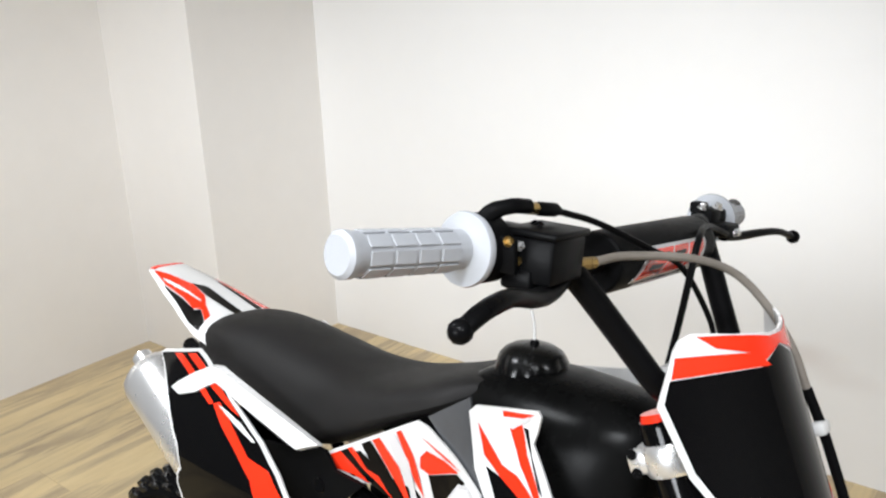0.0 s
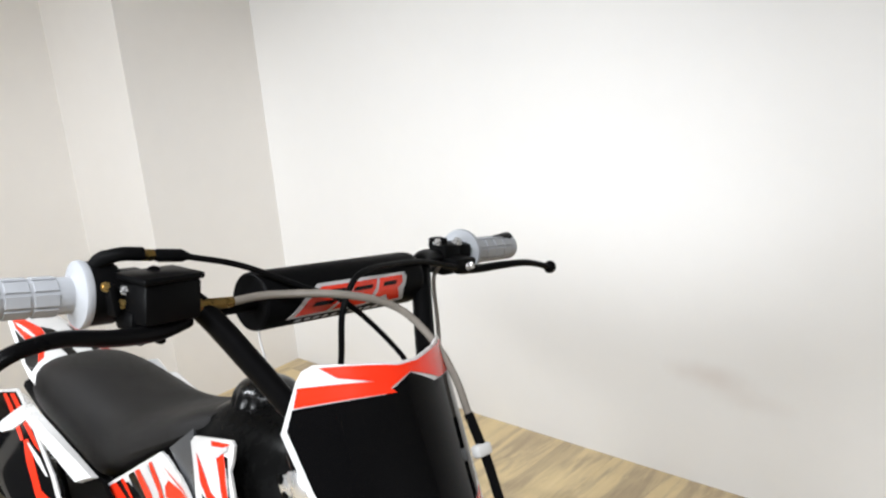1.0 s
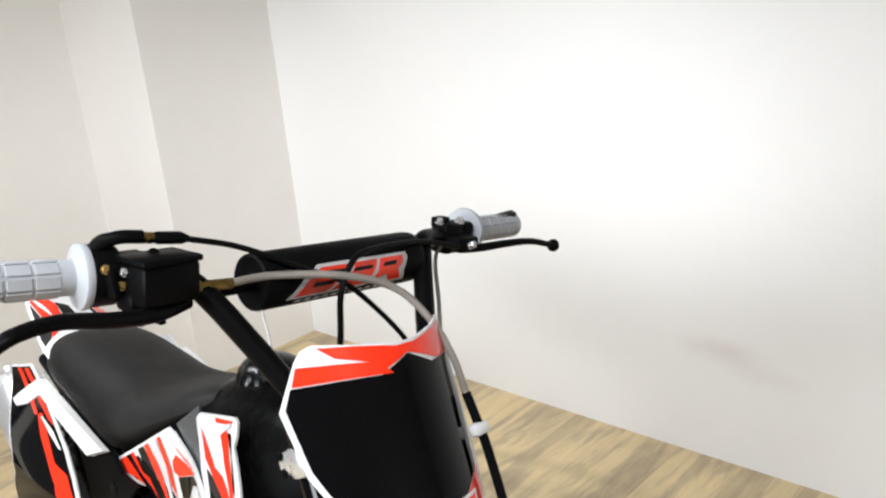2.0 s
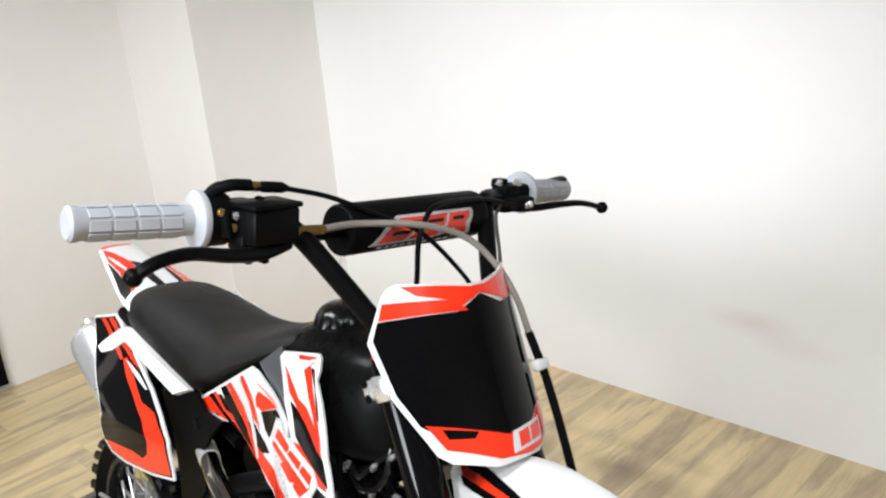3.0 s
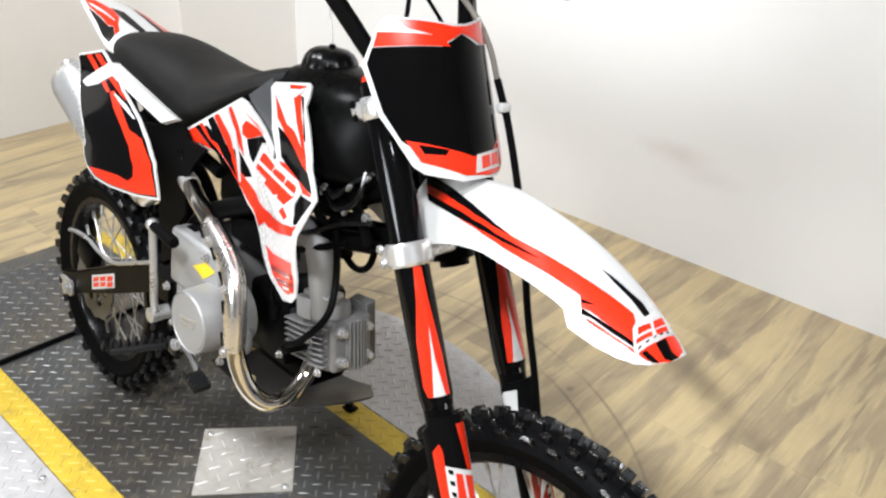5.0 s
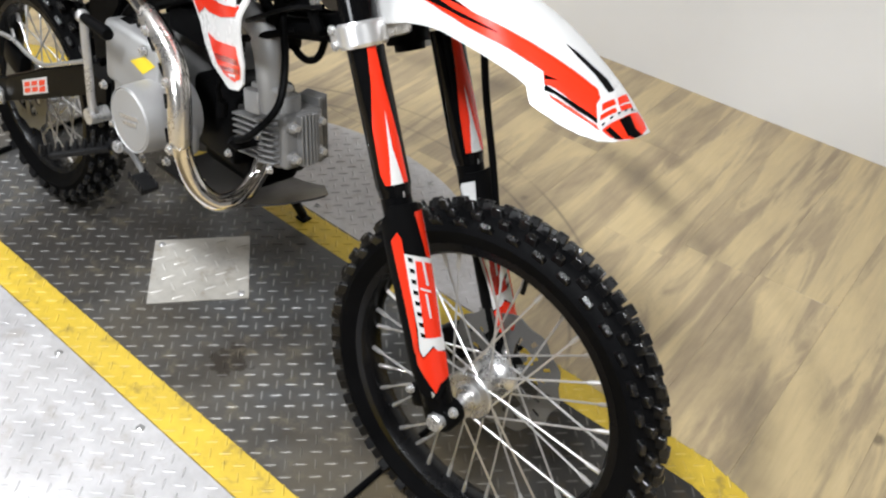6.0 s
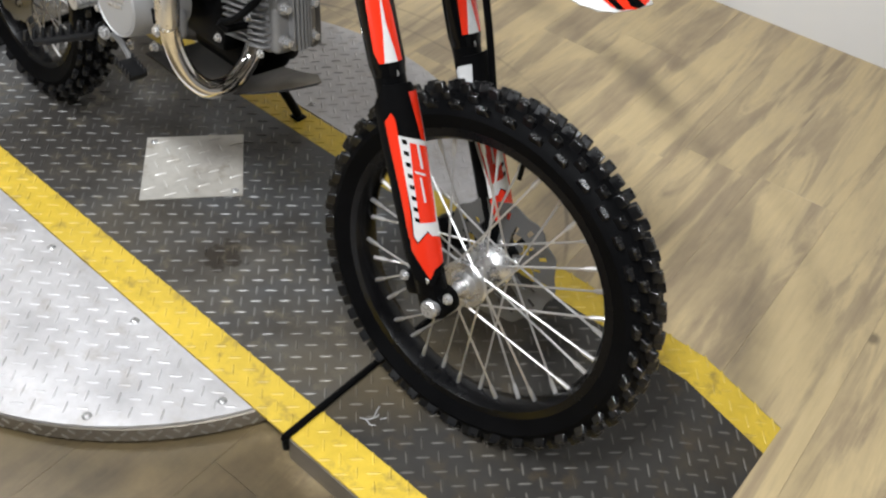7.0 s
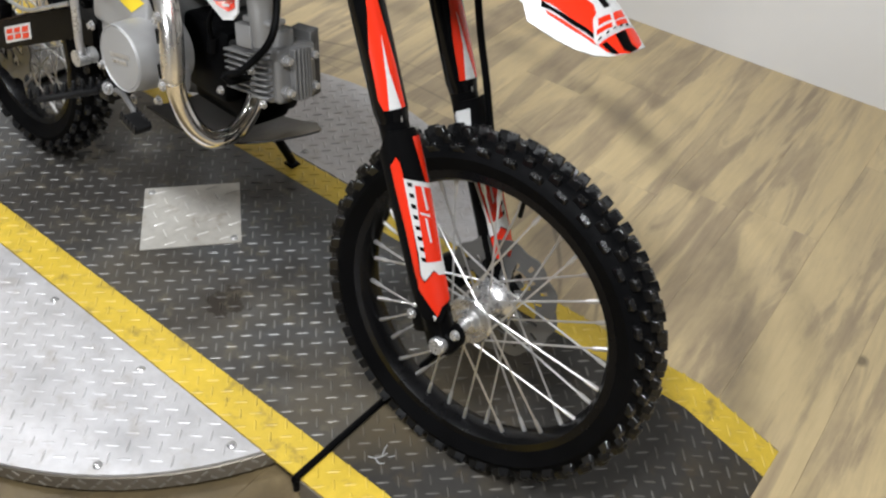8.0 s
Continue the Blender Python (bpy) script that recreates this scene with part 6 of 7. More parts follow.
for y in (-0.029, 0.022):
    for z in (-0.0255, 0.0235):
        bolt(hcov, CY @ Vector((0.151, y, z)), CY.to_3x3() @ Vector((1, 0, 0)), 0.0062, 0.010)
for x, z in ((0.020, -0.045), (0.122, -0.044), (0.100, 0.004)):
    bolt(head, CY @ Vector((x, -0.054, z)), (0, -1, 0), 0.005, 0.006)
bm = bmesh.new()
tube(bm, spline([CY @ Vector(p) for p in ((0.106, -0.026, 0.040), (0.106, -0.029, 0.085), (0.103, -0.030, 0.130), (0.086, -0.030, 0.165), (0.045, -0.032, 0.180))], 6), 0.0225, 18)
block(bm, (0.062, 0.034, 0.010), CY @ Matrix.Translation((0.104, -0.027, 0.076)), 0.004)
part("intake_pipe", bm, ALU, engine, "cast aluminium intake pipe")
bm = bmesh.new()
block(bm, (0.07, 0.05, 0.07), Matrix.Translation((0.03, -0.03, 0.645)), 0.012)
lathe(bm, [(0, 0), (0.024, 0), (0.024, 0.03), (0.018, 0.036), (0, 0.036)], 20, along((0.03, -0.03, 0.675), (0.03, -0.03, 0.70)))
part("carburettor", bm, ALU, engine, "small aluminium carburettor")
bm = bmesh.new()
tube(bm, [CY @ Vector((0.088, -0.05, -0.006)), CY @ Vector((0.084, -0.085, -0.006)), CY @ Vector((0.080, -0.092, 0.002))], [0.010, 0.010, 0.007], 10)
tube(bm, spline([CY @ Vector((0.082, -0.088, 0.0)), CY @ Vector((0.122, -0.086, 0.018)), CY @ Vector((0.160, -0.064, 0.064)), CY @ Vector((0.152, -0.040, 0.118)), CY @ Vector((0.140, -0.030, 0.188)), (0.175, -0.04, 0.72)], 7), 0.0055, 10)
part("spark_lead", bm, BLACK_PLASTIC, engine, "black spark plug cap and lead")
bm = bmesh.new()
tube(bm, spline([(0.075, -0.07, 0.52), (0.085, -0.085, 0.56), (0.11, -0.09, 0.60), (0.14, -0.085, 0.63)], 6), 0.004, 8)
tube(bm, [(0.075, -0.07, 0.505), (0.075, -0.07, 0.53)], 0.009, 10)
part("sensor_lead", bm, BLACK_PLASTIC, engine)
bm = bmesh.new()
tube(bm, spline([(0.12, -0.08, 0.648), (0.17, -0.07, 0.672), (0.21, -0.05, 0.69)], 5), 0.0055, 8)
part("breather_hose", bm, BLACK_PLASTIC, engine)
bm = bmesh.new()
block(bm, (0.10, 0.07, 0.05), Matrix.Translation((-0.01, -0.045, 0.625)), 0.01)
block(bm, (0.05, 0.05, 0.03), Matrix.Translation((0.05, -0.05, 0.61)), 0.008)
block(bm, (0.15, 0.11, 0.13), Matrix.Translation((-0.07, 0.0, 0.69)), 0.02)
part("starter_relay", bm, BLACK_PLASTIC, engine, "black housing above the crankcase")
# inside of the pipe loop: black blocks for the dark lower engine and its shade
for size, at, nm, lab in (((0.115, 0.125, 0.125), (0.045, -0.002, 0.482), "engine_mount", "black block for the shade behind the pipe"), ((0.15, 0.09, 0.05), (0.055, 0.01, 0.405), "engine_cradle", "black block for the shade under the cylinder"), ((0.12, 0.08, 0.06), (0.085, 0.02, 0.43), "mount_plate", "black block for the shade inside the pipe loop")):
    bm = bmesh.new()
    block(bm, size, Matrix.Translation(at), 0.012)
    part(nm, bm, BLACK, engine, lab)


part("cream_label", sheet([(-0.016, 0.336), (0.020, 0.342), (0.021, 0.358), (-0.012, 0.355)], lambda x, z: (x, -0.060, z), 0.0008, 0.03), material("cream_label_film", (0.62, 0.57, 0.34), 0.5), engine, "small cream label under the crankcase")

# ---- exhaust ----
bm = bmesh.new()
PIPE = [(0.140, -0.035, 0.450), (0.147, -0.052, 0.425), (0.153, -0.08, 0.405), (0.150, -0.105, 0.396), (0.141, -0.128, 0.398), (0.124, -0.150, 0.424), (0.110, -0.164, 0.475), (0.109, -0.166, 0.53), (0.100, -0.163, 0.58), (0.075, -0.155, 0.614), (0.03, -0.146, 0.634), (-0.026, -0.135, 0.648), (-0.085, -0.124, 0.66), (-0.137, -0.108, 0.668)]
tube(bm, spline(PIPE, 7), 0.0150, 18)
tube(bm, [(0.138, -0.026, 0.462), (0.141, -0.036, 0.446)], [0.026, 0.026], 16)
pipe = part("exhaust_pipe", bm, CHROME, bike, "polished chrome exhaust header pipe")
bm = bmesh.new()
ps = spline(PIPE, 7)
tube(bm, [p + Vector((0.0, -0.006, 0.0)) for p in ps[44:78]], [0.012] + [0.0192] * 32 + [0.012], 16, flat=((0, 1, 0), 0.75))
part("heat_shield", bm, SHIELD, pipe, "polished slotted heat shield")
for i in (47, 54, 61, 68, 75):
    bm = bmesh.new()
    block(bm, (0.004, 0.004, 0.022), Matrix.Translation(ps[i] + Vector((-0.010, -0.0190, -0.005))) @ Matrix.Rotation(radians(-38 if i > 55 else -12), 4, "Y"), 0.001)
    part("shield_slot", bm, BLACK, pipe)
for i in (44, 58, 72):
    bolt(pipe, ps[i] + Vector((0.0, -0.022, 0.0)), (0, -1, 0), 0.006, 0.004)
bm = bmesh.new()
tube(bm, spline([(-0.137, -0.108, 0.668), (-0.20, -0.09, 0.665), (-0.27, -0.083, 0.62), (-0.335, -0.088, 0.570)], 5), 0.0165, 14)
SA, SB = Vector((-0.335, -0.088, 0.570)), Vector((-0.625, -0.092, 0.735))
tube(bm, [SA.lerp(SB, k) for k in (0, 0.12, 0.42, 0.93, 0.97, 1.0, 1.0, 1.09)], [0.018, 0.024, 0.052, 0.053, 0.050, 0.040, 0.016, 0.016], 30)
part("silencer", bm, CLAMP, bike, "round bright metal silencer")

# ---- rear end ----
bm = bmesh.new()
for side in (-1, 1):
    y = side * 0.096
    vs = []
    for x, z0, z1, w in ((-0.665, 0.250, 0.280, 0.010), (-0.60, 0.254, 0.304, 0.012), (-0.428, 0.331, 0.390, 0.013), (-0.277, 0.402, 0.458, 0.014), (-0.20, 0.415, 0.455, 0.014)):
        vs.append([bm.verts.new((x, y + a * w, z)) for a, z in ((-1, z0), (1, z0), (1, z1), (-1, z1))])
    for a, b in zip(vs, vs[1:]):
        for k in range(4):
            bm.faces.new((a[k], a[(k + 1) % 4], b[(k + 1) % 4], b[k]))
    bm.faces.new(vs[0][::-1])
    bm.faces.new(vs[-1])
block(bm, (0.06, 0.20, 0.05), Matrix.Translation((-0.245, 0, 0.43)), 0.008)
swing = part("swingarm", bm, BLACK, bike, "black box-section swingarm", angle=20)
bm = bmesh.new()
for side in (-1, 1):
    tube(bm, [(-0.60, side * 0.096, 0.3065), (-0.428, side * 0.096, 0.3935), (-0.277, side * 0.096, 0.461)], 0.0065, 8, flat=((0, 0, 1), 0.4))
part("arm_trim", bm, CHROME, swing, "bright edge on the swingarm")
arm = lambda x, z: (x, -0.1095, z)
part("arm_sticker", sheet([(-0.514, 0.302), (-0.412, 0.351), (-0.413, 0.383), (-0.5135, 0.336)], arm, 0.0005, 0.04), WHITE, swing)
for x, dz, tall in ((-0.507, 0.017, 0.010), (-0.507, 0.004, 0.010), (-0.476, 0.017, 0.010), (-0.476, 0.004, 0.010), (-0.445, 0.015, 0.012), (-0.445, 0.002, 0.011)):
    z = 0.336 + (x + 0.5135) * 0.47 - 0.032 + dz
    part("logo_bar", sheet([(x, z), (x + 0.024, z + 0.0113), (x + 0.026, z + 0.0123 + tall), (x + 0.002, z + 0.001 + tall)], arm, 0.0005, 0.04, 0.0007), RED, swing)
bm = bmesh.new()
for side in (-1, 1):
    block(bm, (0.05, 0.008, 0.034), Matrix.Translation((-0.628, side * 0.112, 0.262)), 0.003)
    bolt(swing, (-0.617, side * 0.114, 0.2605), (0, side, 0), 0.013, 0.012)
    rod(bm, (-0.645, side * 0.10, 0.262), (-0.69, side * 0.10, 0.255), 0.0045, 8)
rod(bm, (-0.617, -0.12, 0.2605), (-0.617, 0.12, 0.2605), 0.008, 12)
part("rear_axle", bm, STEEL, swing, "bright rear axle, nuts and chain adjusters")
bm = bmesh.new()
block(bm, (0.07, 0.03, 0.06), Matrix.Translation((-0.60, -0.075, 0.345)) @ Matrix.Rotation(radians(20), 4, "Y"), 0.012)
part("rear_caliper", bm, BLACK, swing, "black rear brake caliper")
bm = bmesh.new()
tube(bm, spline([(-0.66, -0.092, 0.380), (-0.603, -0.100, 0.398), (-0.541, -0.105, 0.407), (-0.479, -0.108, 0.401), (-0.412, -0.112, 0.408), (-0.329, -0.115, 0.443), (-0.252, -0.118, 0.478)], 7), 0.0042, 8)
part("rear_brake_hose", bm, STEEL, swing, "bright braided rear brake hose")
# shock
bm = bmesh.new()
coil = [(-0.21 + 0.10 * t + 0.0, 0.028 * math.cos(2 * math.pi * 7 * t), 0.45 + 0.19 * t + 0.020 * math.sin(2 * math.pi * 7 * t)) for t in [i / 112 for i in range(113)]]
tube(bm, coil, 0.0055, 6)
part("shock_spring", bm, BLACK, bike, "black rear shock spring")
bm = bmesh.new()
tube(bm, [(-0.22, 0, 0.43), (-0.10, 0, 0.66)], 0.014, 12)
part("shock_body", bm, STEEL, bike)
# chain guard / inner mud flap
bm = bmesh.new()
tube(bm, spline([(-0.24, 0, 0.47), (-0.30, 0, 0.56), (-0.39, 0, 0.62), (-0.48, 0, 0.66)], 6), 0.05, 10, flat=((1, 0, 0), 0.25))
part("inner_fender", bm, BLACK_PLASTIC, bike, "black inner mudguard over the rear wheel")
# kick starter
bm = bmesh.new()
tube(bm, spline([(-0.166, -0.135, 0.420), (-0.158, -0.158, 0.436), (-0.150, -0.166, 0.50), (-0.154, -0.168, 0.592)], 6), 0.0068, 10)
bmesh.ops.create_icosphere(bm, subdivisions=2, radius=0.0115, matrix=Matrix.Translation((-0.156, -0.168, 0.60)))
lathe(bm, [(0, 0), (0.014, 0), (0.014, 0.035), (0, 0.035)], 16, Matrix.Translation((-0.165, -0.130, 0.42)) @ Matrix.Rotation(math.pi, 4, "Z"))
kick = part("kick_starter", bm, STEEL, bike, "bright folding kick starter lever")
bm = bmesh.new()
tube(bm, [(-0.150, -0.169, 0.600), (-0.078, -0.175, 0.602), (-0.068, -0.176, 0.602)], [0.008, 0.011, 0.009], 12)
part("kick_pedal", bm, BLACK_PLASTIC, kick, "black folded kick pedal")
# foot pegs and brake pedal
for side in (-1, 1):
    bm = bmesh.new()
    p0, p1 = Vector((-0.128, side * 0.146, 0.377)), Vector((-0.200, side * 0.218, 0.345))
    block(bm, (0.028, 0.105, 0.010), Matrix.Translation((p0 + p1) / 2) @ Matrix.Rotation(radians(45 * side), 4, "Z") @ Matrix.Rotation(radians(-16 * side), 4, "X"), 0.003)
    for k in range(8):
        for d in (-0.010, 0.010):
            q = p0.lerp(p1, k / 7) + Vector((d, -d * side, 0.009))
            block(bm, (0.009, 0.009, 0.018), Matrix.Translation(q), 0.001, 1, 0.55)
    block(bm, (0.03, 0.05, 0.03), Matrix.Translation((-0.115, side * 0.125, 0.375)), 0.006)
    peg = part("foot_peg", bm, PEG, bike, "black toothed steel foot peg")
    bolt(peg, (-0.098, side * 0.150, 0.390), (0.4, side, 0.2), 0.008, 0.006)
bm = bmesh.new()
tube(bm, spline([(-0.10, -0.135, 0.375), (-0.07, -0.150, 0.398), (-0.03, -0.158, 0.400), (0.014, -0.165, 0.380)], 6), 0.0052, 8)
pedal = part("brake_pedal", bm, CASE, bike, "grey steel rear brake pedal")
bm = bmesh.new()
block(bm, (0.040, 0.032, 0.012), Matrix.Translation((0.018, -0.176, 0.384)) @ Matrix.Rotation(radians(15), 4, "Y"), 0.003)
part("pedal_pad", bm, PEG, pedal, "black toothed pedal pad")
bm = bmesh.new()
block(bm, (0.0065, 0.006, 0.014), Matrix(), 0.001, 1, 0.55)
TOOTH = mesh_of("tooth", bm, PEG)
for k in range(5):
    for y in (-0.190, -0.162):
        part("tooth", TOOTH, PEG, pedal, basis=Matrix.Translation((0.001 + 0.0085 * k, y, 0.394 - 0.0023 * k)))
# skid plate
bm = sheet([(-0.10, -0.075), (0.08, -0.08), (0.15, -0.072), (0.20, -0.045), (0.238, -0.012), (0.248, 0.006), (0.238, 0.022), (0.19, 0.06), (0.08, 0.08), (-0.10, 0.075)], lambda x, y: (x, y, 0.325 + 0.10 * clamp01((x + 0.02) / 0.28) ** 1.7 + 1.2 * y * y), 0.003, 0.025)
part("skid_plate", bm, material("grey_skid_plate", (0.022, 0.020, 0.018), 0.42, 0.4, spec=0.3, vary=0.25), bike, "grey metal skid plate")
# side stand
bm = bmesh.new()
tube(bm, [(-0.10, 0.10, 0.36), (-0.13, 0.235, 0.20), (-0.147, 0.331, 0.064)], 0.010, 12)
block(bm, (0.030, 0.026, 0.006), Matrix.Translation((-0.147, 0.334, 0.0545)) @ Matrix.Rotation(radians(8.5), 4, "X"), 0.002)
part("side_stand", bm, BLACK, bike, "black side stand")

# ---- floor ----


def wood_material():
    m = bpy.data.materials.new("oak_vinyl_plank")
    m.use_nodes = True
    n, l = m.node_tree.nodes, m.node_tree.links
    b = n["Principled BSDF"]
    tc, geo, info = n.new("ShaderNodeTexCoord"), n.new("ShaderNodeNewGeometry"), n.new("ShaderNodeObjectInfo")
    off = n.new("ShaderNodeVectorMath")
    off.operation = "MULTIPLY_ADD"
    off.inputs[1].default_value = (13.0, 7.0, 5.0)
    rnd3 = n.new("ShaderNodeCombineXYZ")
    for k in range(3):
        l.new(info.outputs["Random"], rnd3.inputs[k])
    l.new(rnd3.outputs[0], off.inputs[0])
    l.new(tc.outputs["Object"], off.inputs[2])

    def grain(scale, detail, rough, bend):
        mp = n.new("ShaderNodeMapping")
        mp.inputs["Scale"].default_value = scale
        l.new(off.outputs[0], mp.inputs[0])
        g = n.new("ShaderNodeTexNoise")
        g.inputs["Scale"].default_value, g.inputs["Detail"].default_value = 1.0, detail
        g.inputs["Roughness"].default_value, g.inputs["Distortion"].default_value = rough, bend
        l.new(mp.outputs[0], g.inputs["Vector"])
        return g

    # tan heartwood against grey-brown sapwood, long streaks, broad clouds and fine grain
    patch, cloud, streak, g2 = grain((12.0, 1.35, 4.0), 9, 0.60, 0.8), grain((5.5, 2.0, 2.0), 7, 0.65, 0.5), grain((26.0, 2.6, 8.0), 9, 0.68, 0.8), grain((150.0, 9.0, 20.0), 4, 0.6, 0.0)
    sharp = n.new("ShaderNodeMapRange")
    sharp.interpolation_type = "SMOOTHSTEP"
    sharp.inputs["From Min"].default_value, sharp.inputs["From Max"].default_value = 0.44, 0.56
    sharp.inputs["To Min"].default_value, sharp.inputs["To Max"].default_value = 0.405, 0.65
    l.new(patch.outputs["Fac"], sharp.inputs["Value"])
    tint = sharp.outputs[0]
    for g, amount in ((cloud, 0.60), (streak, 0.50), (g2, 0.20)):
        dev = n.new("ShaderNodeMath")
        dev.operation = "SUBTRACT"
        dev.inputs[1].default_value = 0.5
        l.new(g.outputs["Fac"], dev.inputs[0])
        acc = n.new("ShaderNodeMath")
        acc.operation = "MULTIPLY_ADD"
        acc.inputs[1].default_value = amount
        l.new(dev.outputs[0], acc.inputs[0])
        l.new(tint, acc.inputs[2])
        tint = acc.outputs[0]
    cr = n.new("ShaderNodeValToRGB")
    cr.color_ramp.elements[0].position, cr.color_ramp.elements[0].color = 0.12, (0.215, 0.163, 0.104, 1)
    cr.color_ramp.elements[1].position, cr.color_ramp.elements[1].color = 0.88, (0.675, 0.535, 0.312, 1)
    for at, tone in ((0.34, (0.352, 0.272, 0.174, 1)), (0.52, (0.490, 0.384, 0.229, 1)), (0.68, (0.595, 0.465, 0.264, 1))):
        e = cr.color_ramp.elements.new(at)
        e.color = tone
    l.new(tint, cr.inputs[0])
    hue = n.new("ShaderNodeHueSaturation")
    hue.inputs["Saturation"].default_value = 1.04
    pv = n.new("ShaderNodeMapRange")
    pv.inputs["To Min"].default_value, pv.inputs["To Max"].default_value = 0.94, 1.06
    l.new(info.outputs["Random"], pv.inputs["Value"])
    l.new(pv.outputs[0], hue.inputs["Value"])
    l.new(cr.outputs[0], hue.inputs["Color"])
    # knots
    vo = n.new("ShaderNodeTexVoronoi")
    vo.inputs["Scale"].default_value = 2.6
    mp3 = n.new("ShaderNodeMapping")
    mp3.inputs["Scale"].default_value = (1.5, 1.1, 1.0)
    l.new(off.outputs[0], mp3.inputs[0])
    l.new(mp3.outputs[0], vo.inputs["Vector"])
    kn = n.new("ShaderNodeMapRange")
    kn.inputs["From Min"].default_value, kn.inputs["From Max"].default_value = 0.06, 0.025
    kn.inputs["To Min"].default_value, kn.inputs["To Max"].default_value = 0.0, 0.75
    l.new(vo.outputs["Distance"], kn.inputs["Value"])
    mk = n.new("ShaderNodeMix")
    mk.data_type = "RGBA"
    l.new(kn.outputs[0], mk.inputs[0])
    l.new(hue.outputs[0], mk.inputs[6])
    mk.inputs[7].default_value = (0.10, 0.075, 0.05, 1)
    # round scuffs worn by the turning platform
    sep = n.new("ShaderNodeSeparateXYZ")
    l.new(geo.outputs["Position"], sep.inputs[0])
    flat = n.new("ShaderNodeCombineXYZ")
    l.new(sep.outputs[0], flat.inputs[0])
    l.new(sep.outputs[1], flat.inputs[1])
    ln = n.new("ShaderNodeVectorMath")
    ln.operation = "LENGTH"
    l.new(flat.outputs[0], ln.inputs[0])
    nz = n.new("ShaderNodeTexNoise")
    nz.inputs["Scale"].default_value, nz.inputs["Detail"].default_value = 3.0, 4
    l.new(geo.outputs["Position"], nz.inputs["Vector"])
    cur = mk.outputs[2]
    for rad, width, amount in ((1.19, 0.09, 0.62), (0.79, 0.20, 0.45), (0.82, 0.008, 0.75), (0.90, 0.007, 0.6), (1.33, 0.05, 0.25)):
        d = n.new("ShaderNodeMath")
        d.operation = "SUBTRACT"
        d.inputs[1].default_value = rad
        l.new(ln.outputs["Value"], d.inputs[0])
        ab = n.new("ShaderNodeMath")
        ab.operation = "ABSOLUTE"
        l.new(d.outputs[0], ab.inputs[0])
        mr = n.new("ShaderNodeMapRange")
        mr.interpolation_type = "SMOOTHSTEP"
        mr.inputs["From Min"].default_value, mr.inputs["From Max"].default_value = width, 0.0
        mr.inputs["To Min"].default_value, mr.inputs["To Max"].default_value = 0.0, amount
        l.new(ab.outputs[0], mr.inputs["Value"])
        nn = n.new("ShaderNodeMapRange")
        nn.inputs["From Min"].default_value, nn.inputs["From Max"].default_value = 0.38, 0.62
        l.new(nz.outputs["Fac"], nn.inputs["Value"])
        mm = n.new("ShaderNodeMath")
        mm.operation = "MULTIPLY"
        l.new(mr.outputs[0], mm.inputs[0])
        l.new(nn.outputs[0], mm.inputs[1])
        mx = n.new("ShaderNodeMix")
        mx.data_type = "RGBA"
        l.new(mm.outputs[0], mx.inputs[0])
        l.new(cur, mx.inputs[6])
        mx.inputs[7].default_value = (0.10, 0.078, 0.055, 1)
        cur = mx.outputs[2]
    # ground-in brown dirt where bikes are rolled on and off
    away = n.new("ShaderNodeVectorMath")
    away.operation = "DISTANCE"
    away.inputs[1].default_value = (0.44, -0.78, 0.0)
    l.new(flat.outputs[0], away.inputs[0])
    blot = n.new("ShaderNodeTexNoise")
    blot.inputs["Scale"].default_value, blot.inputs["Detail"].default_value, blot.inputs["Roughness"].default_value = 6.0, 7, 0.62
    l.new(geo.outputs["Position"], blot.inputs["Vector"])
    edge = n.new("ShaderNodeMath")
    edge.operation = "MULTIPLY_ADD"
    edge.inputs[1].default_value = 0.5
    l.new(blot.outputs["Fac"], edge.inputs[0])
    l.new(away.outputs["Value"], edge.inputs[2])
    soil = n.new("ShaderNodeMapRange")
    soil.interpolation_type = "SMOOTHSTEP"
    soil.inputs["From Min"].default_value, soil.inputs["From Max"].default_value = 1.06, 0.74
    soil.inputs["To Min"].default_value, soil.inputs["To Max"].default_value = 0.0, 0.9
    l.new(edge.outputs[0], soil.inputs["Value"])
    tone = n.new("ShaderNodeValToRGB")
    tone.color_ramp.elements[0].position, tone.color_ramp.elements[0].color = 0.38, (0.032, 0.022, 0.010, 1)
    tone.color_ramp.elements[1].position, tone.color_ramp.elements[1].color = 0.66, (0.105, 0.072, 0.032, 1)
    l.new(blot.outputs["Fac"], tone.inputs[0])
    mx = n.new("ShaderNodeMix")
    mx.data_type = "RGBA"
    l.new(soil.outputs[0], mx.inputs[0])
    l.new(cur, mx.inputs[6])
    l.new(tone.outputs[0], mx.inputs[7])
    cur = mx.outputs[2]
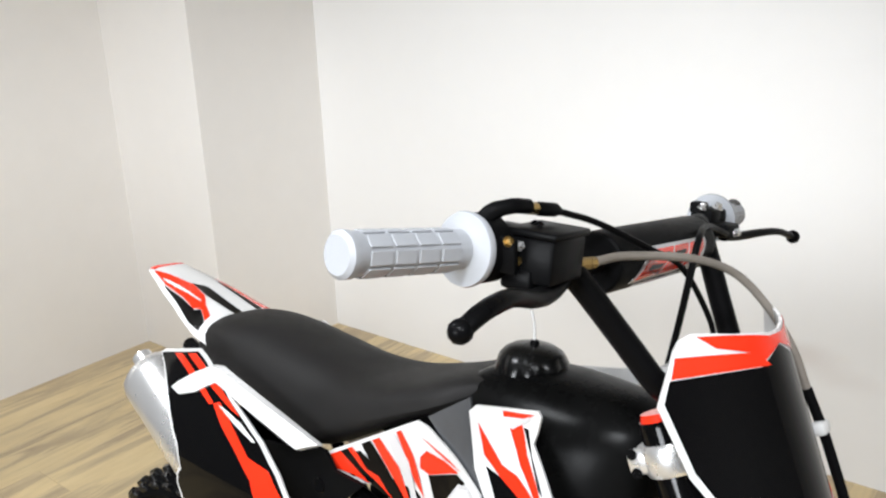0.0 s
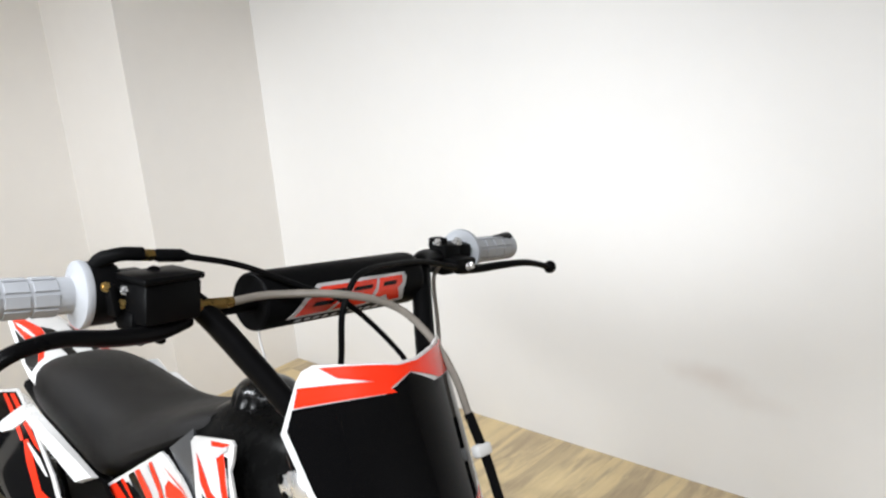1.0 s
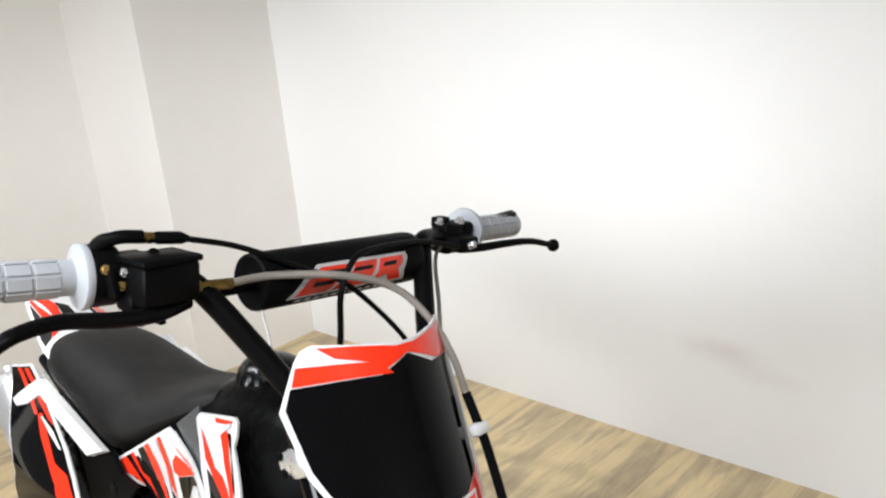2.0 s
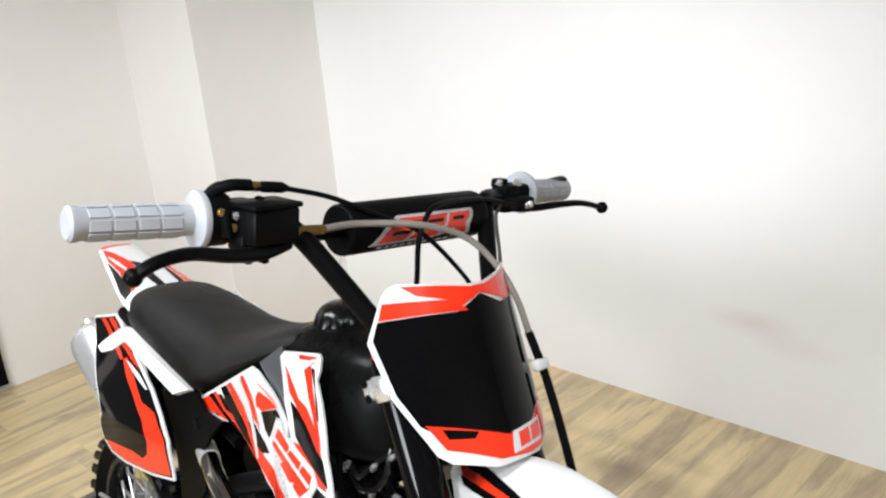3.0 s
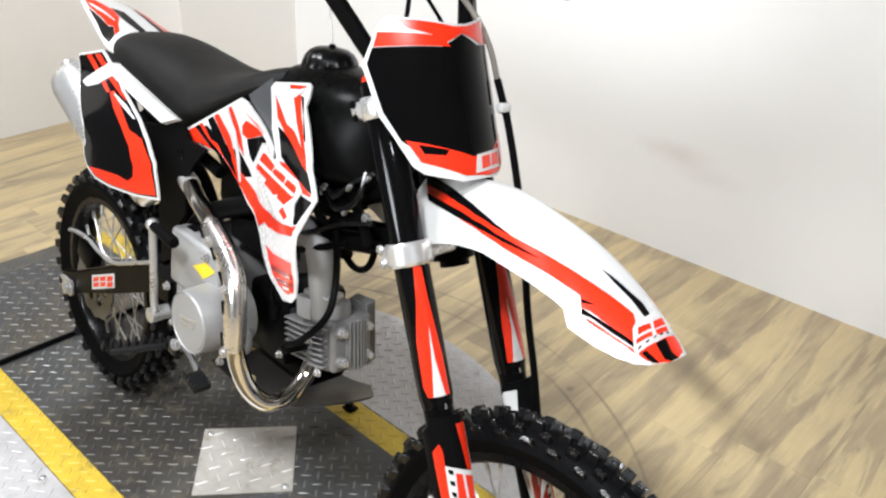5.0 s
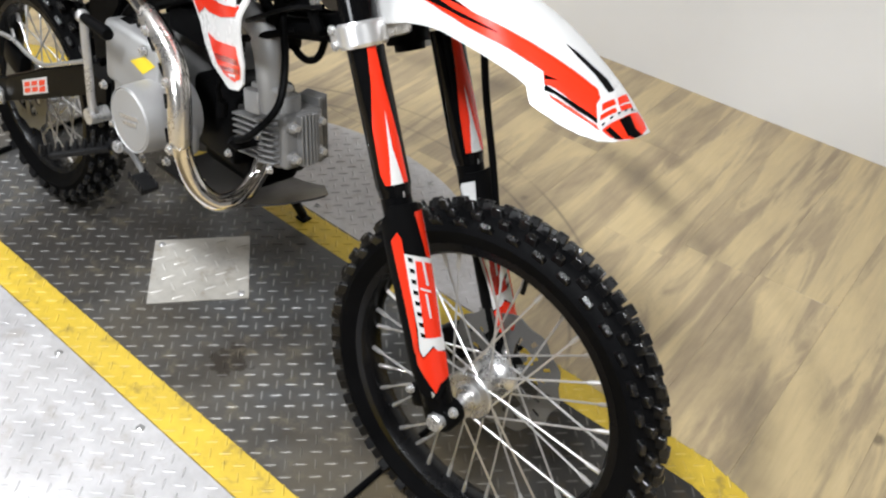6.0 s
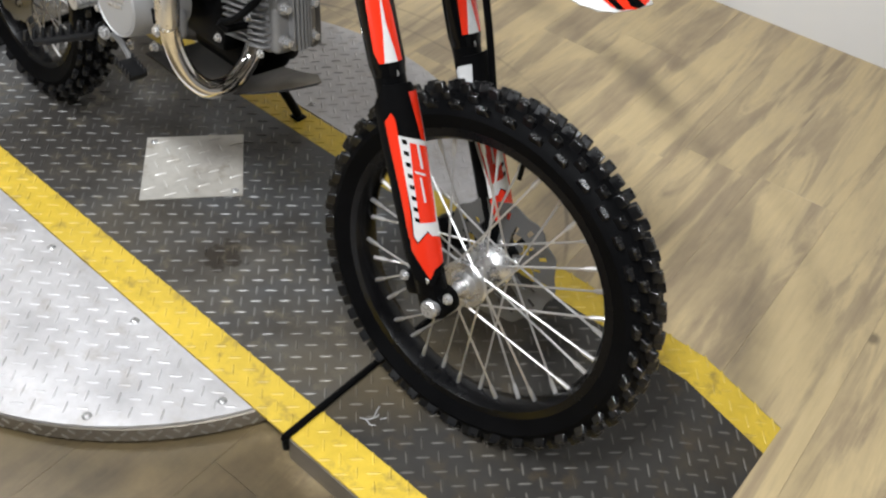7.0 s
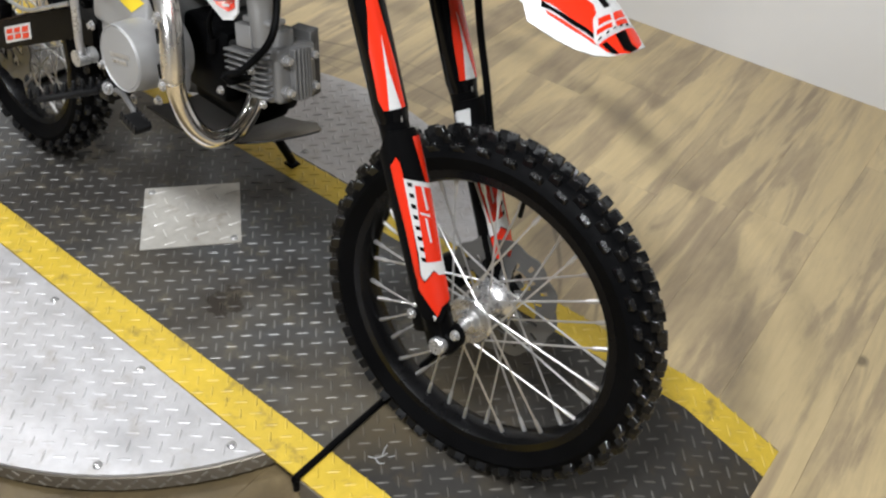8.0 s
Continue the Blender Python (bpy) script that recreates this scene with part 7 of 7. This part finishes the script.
    l.new(cur, b.inputs["Base Color"])
    rr = n.new("ShaderNodeMapRange")
    rr.inputs["To Min"].default_value, rr.inputs["To Max"].default_value = 0.26, 0.46
    l.new(nz.outputs["Fac"], rr.inputs["Value"])
    l.new(rr.outputs[0], b.inputs["Roughness"])
    bp = n.new("ShaderNodeBump")
    bp.inputs["Strength"].default_value, bp.inputs["Distance"].default_value = 0.25, 0.0015
    l.new(g2.outputs["Fac"], bp.inputs["Height"])
    l.new(bp.outputs[0], b.inputs["Normal"])
    return m


WOOD = wood_material()
bm = bmesh.new()
block(bm, (6.2, 4.8, 0.05), pose(0.7, -0.6, -0.0285))
floor = part("floor", bm, material("dark_joint", (0.30, 0.23, 0.14), 0.8), smooth=False, basis=ROOM)
tagged(floor, "light oak plank flooring with knots, scuffs and brown dirt", "floor", kind="structure")


def plank_mesh(length, width=0.1835):
    bm = bmesh.new()
    w, h, c = width / 2 - 0.0002, length / 2 - 0.0002, 0.0003
    top = [bm.verts.new((x * (w - c), y * (h - c), 0)) for x, y in ((-1, -1), (1, -1), (1, 1), (-1, 1))]
    mid = [bm.verts.new((x * w, y * h, -c)) for x, y in ((-1, -1), (1, -1), (1, 1), (-1, 1))]
    low = [bm.verts.new((x * w, y * h, -0.0035)) for x, y in ((-1, -1), (1, -1), (1, 1), (-1, 1))]
    bm.faces.new(top)
    for a, b in ((mid, top), (low, mid)):
        for i in range(4):
            bm.faces.new((a[i], a[(i + 1) % 4], b[(i + 1) % 4], b[i]))
    return mesh_of("plank", bm, WOOD, smooth=False)


WIDTH, LONG = 0.1835, 1.22
planks, rnd = {}, random.Random(11)
for i in range(31):
    x = -2.19 + WIDTH * (i + 0.5)
    y = -2.8 - rnd.uniform(0, LONG)
    while y < 1.6:
        a, b = max(y, -2.8), min(y + LONG, 1.6)
        if b - a > 0.03:
            key = round(b - a, 3)
            if key not in planks:
                planks[key] = plank_mesh(b - a)
            part("plank", planks[key], WOOD, floor, basis=pose(x, (a + b) / 2, 0))
        y += LONG
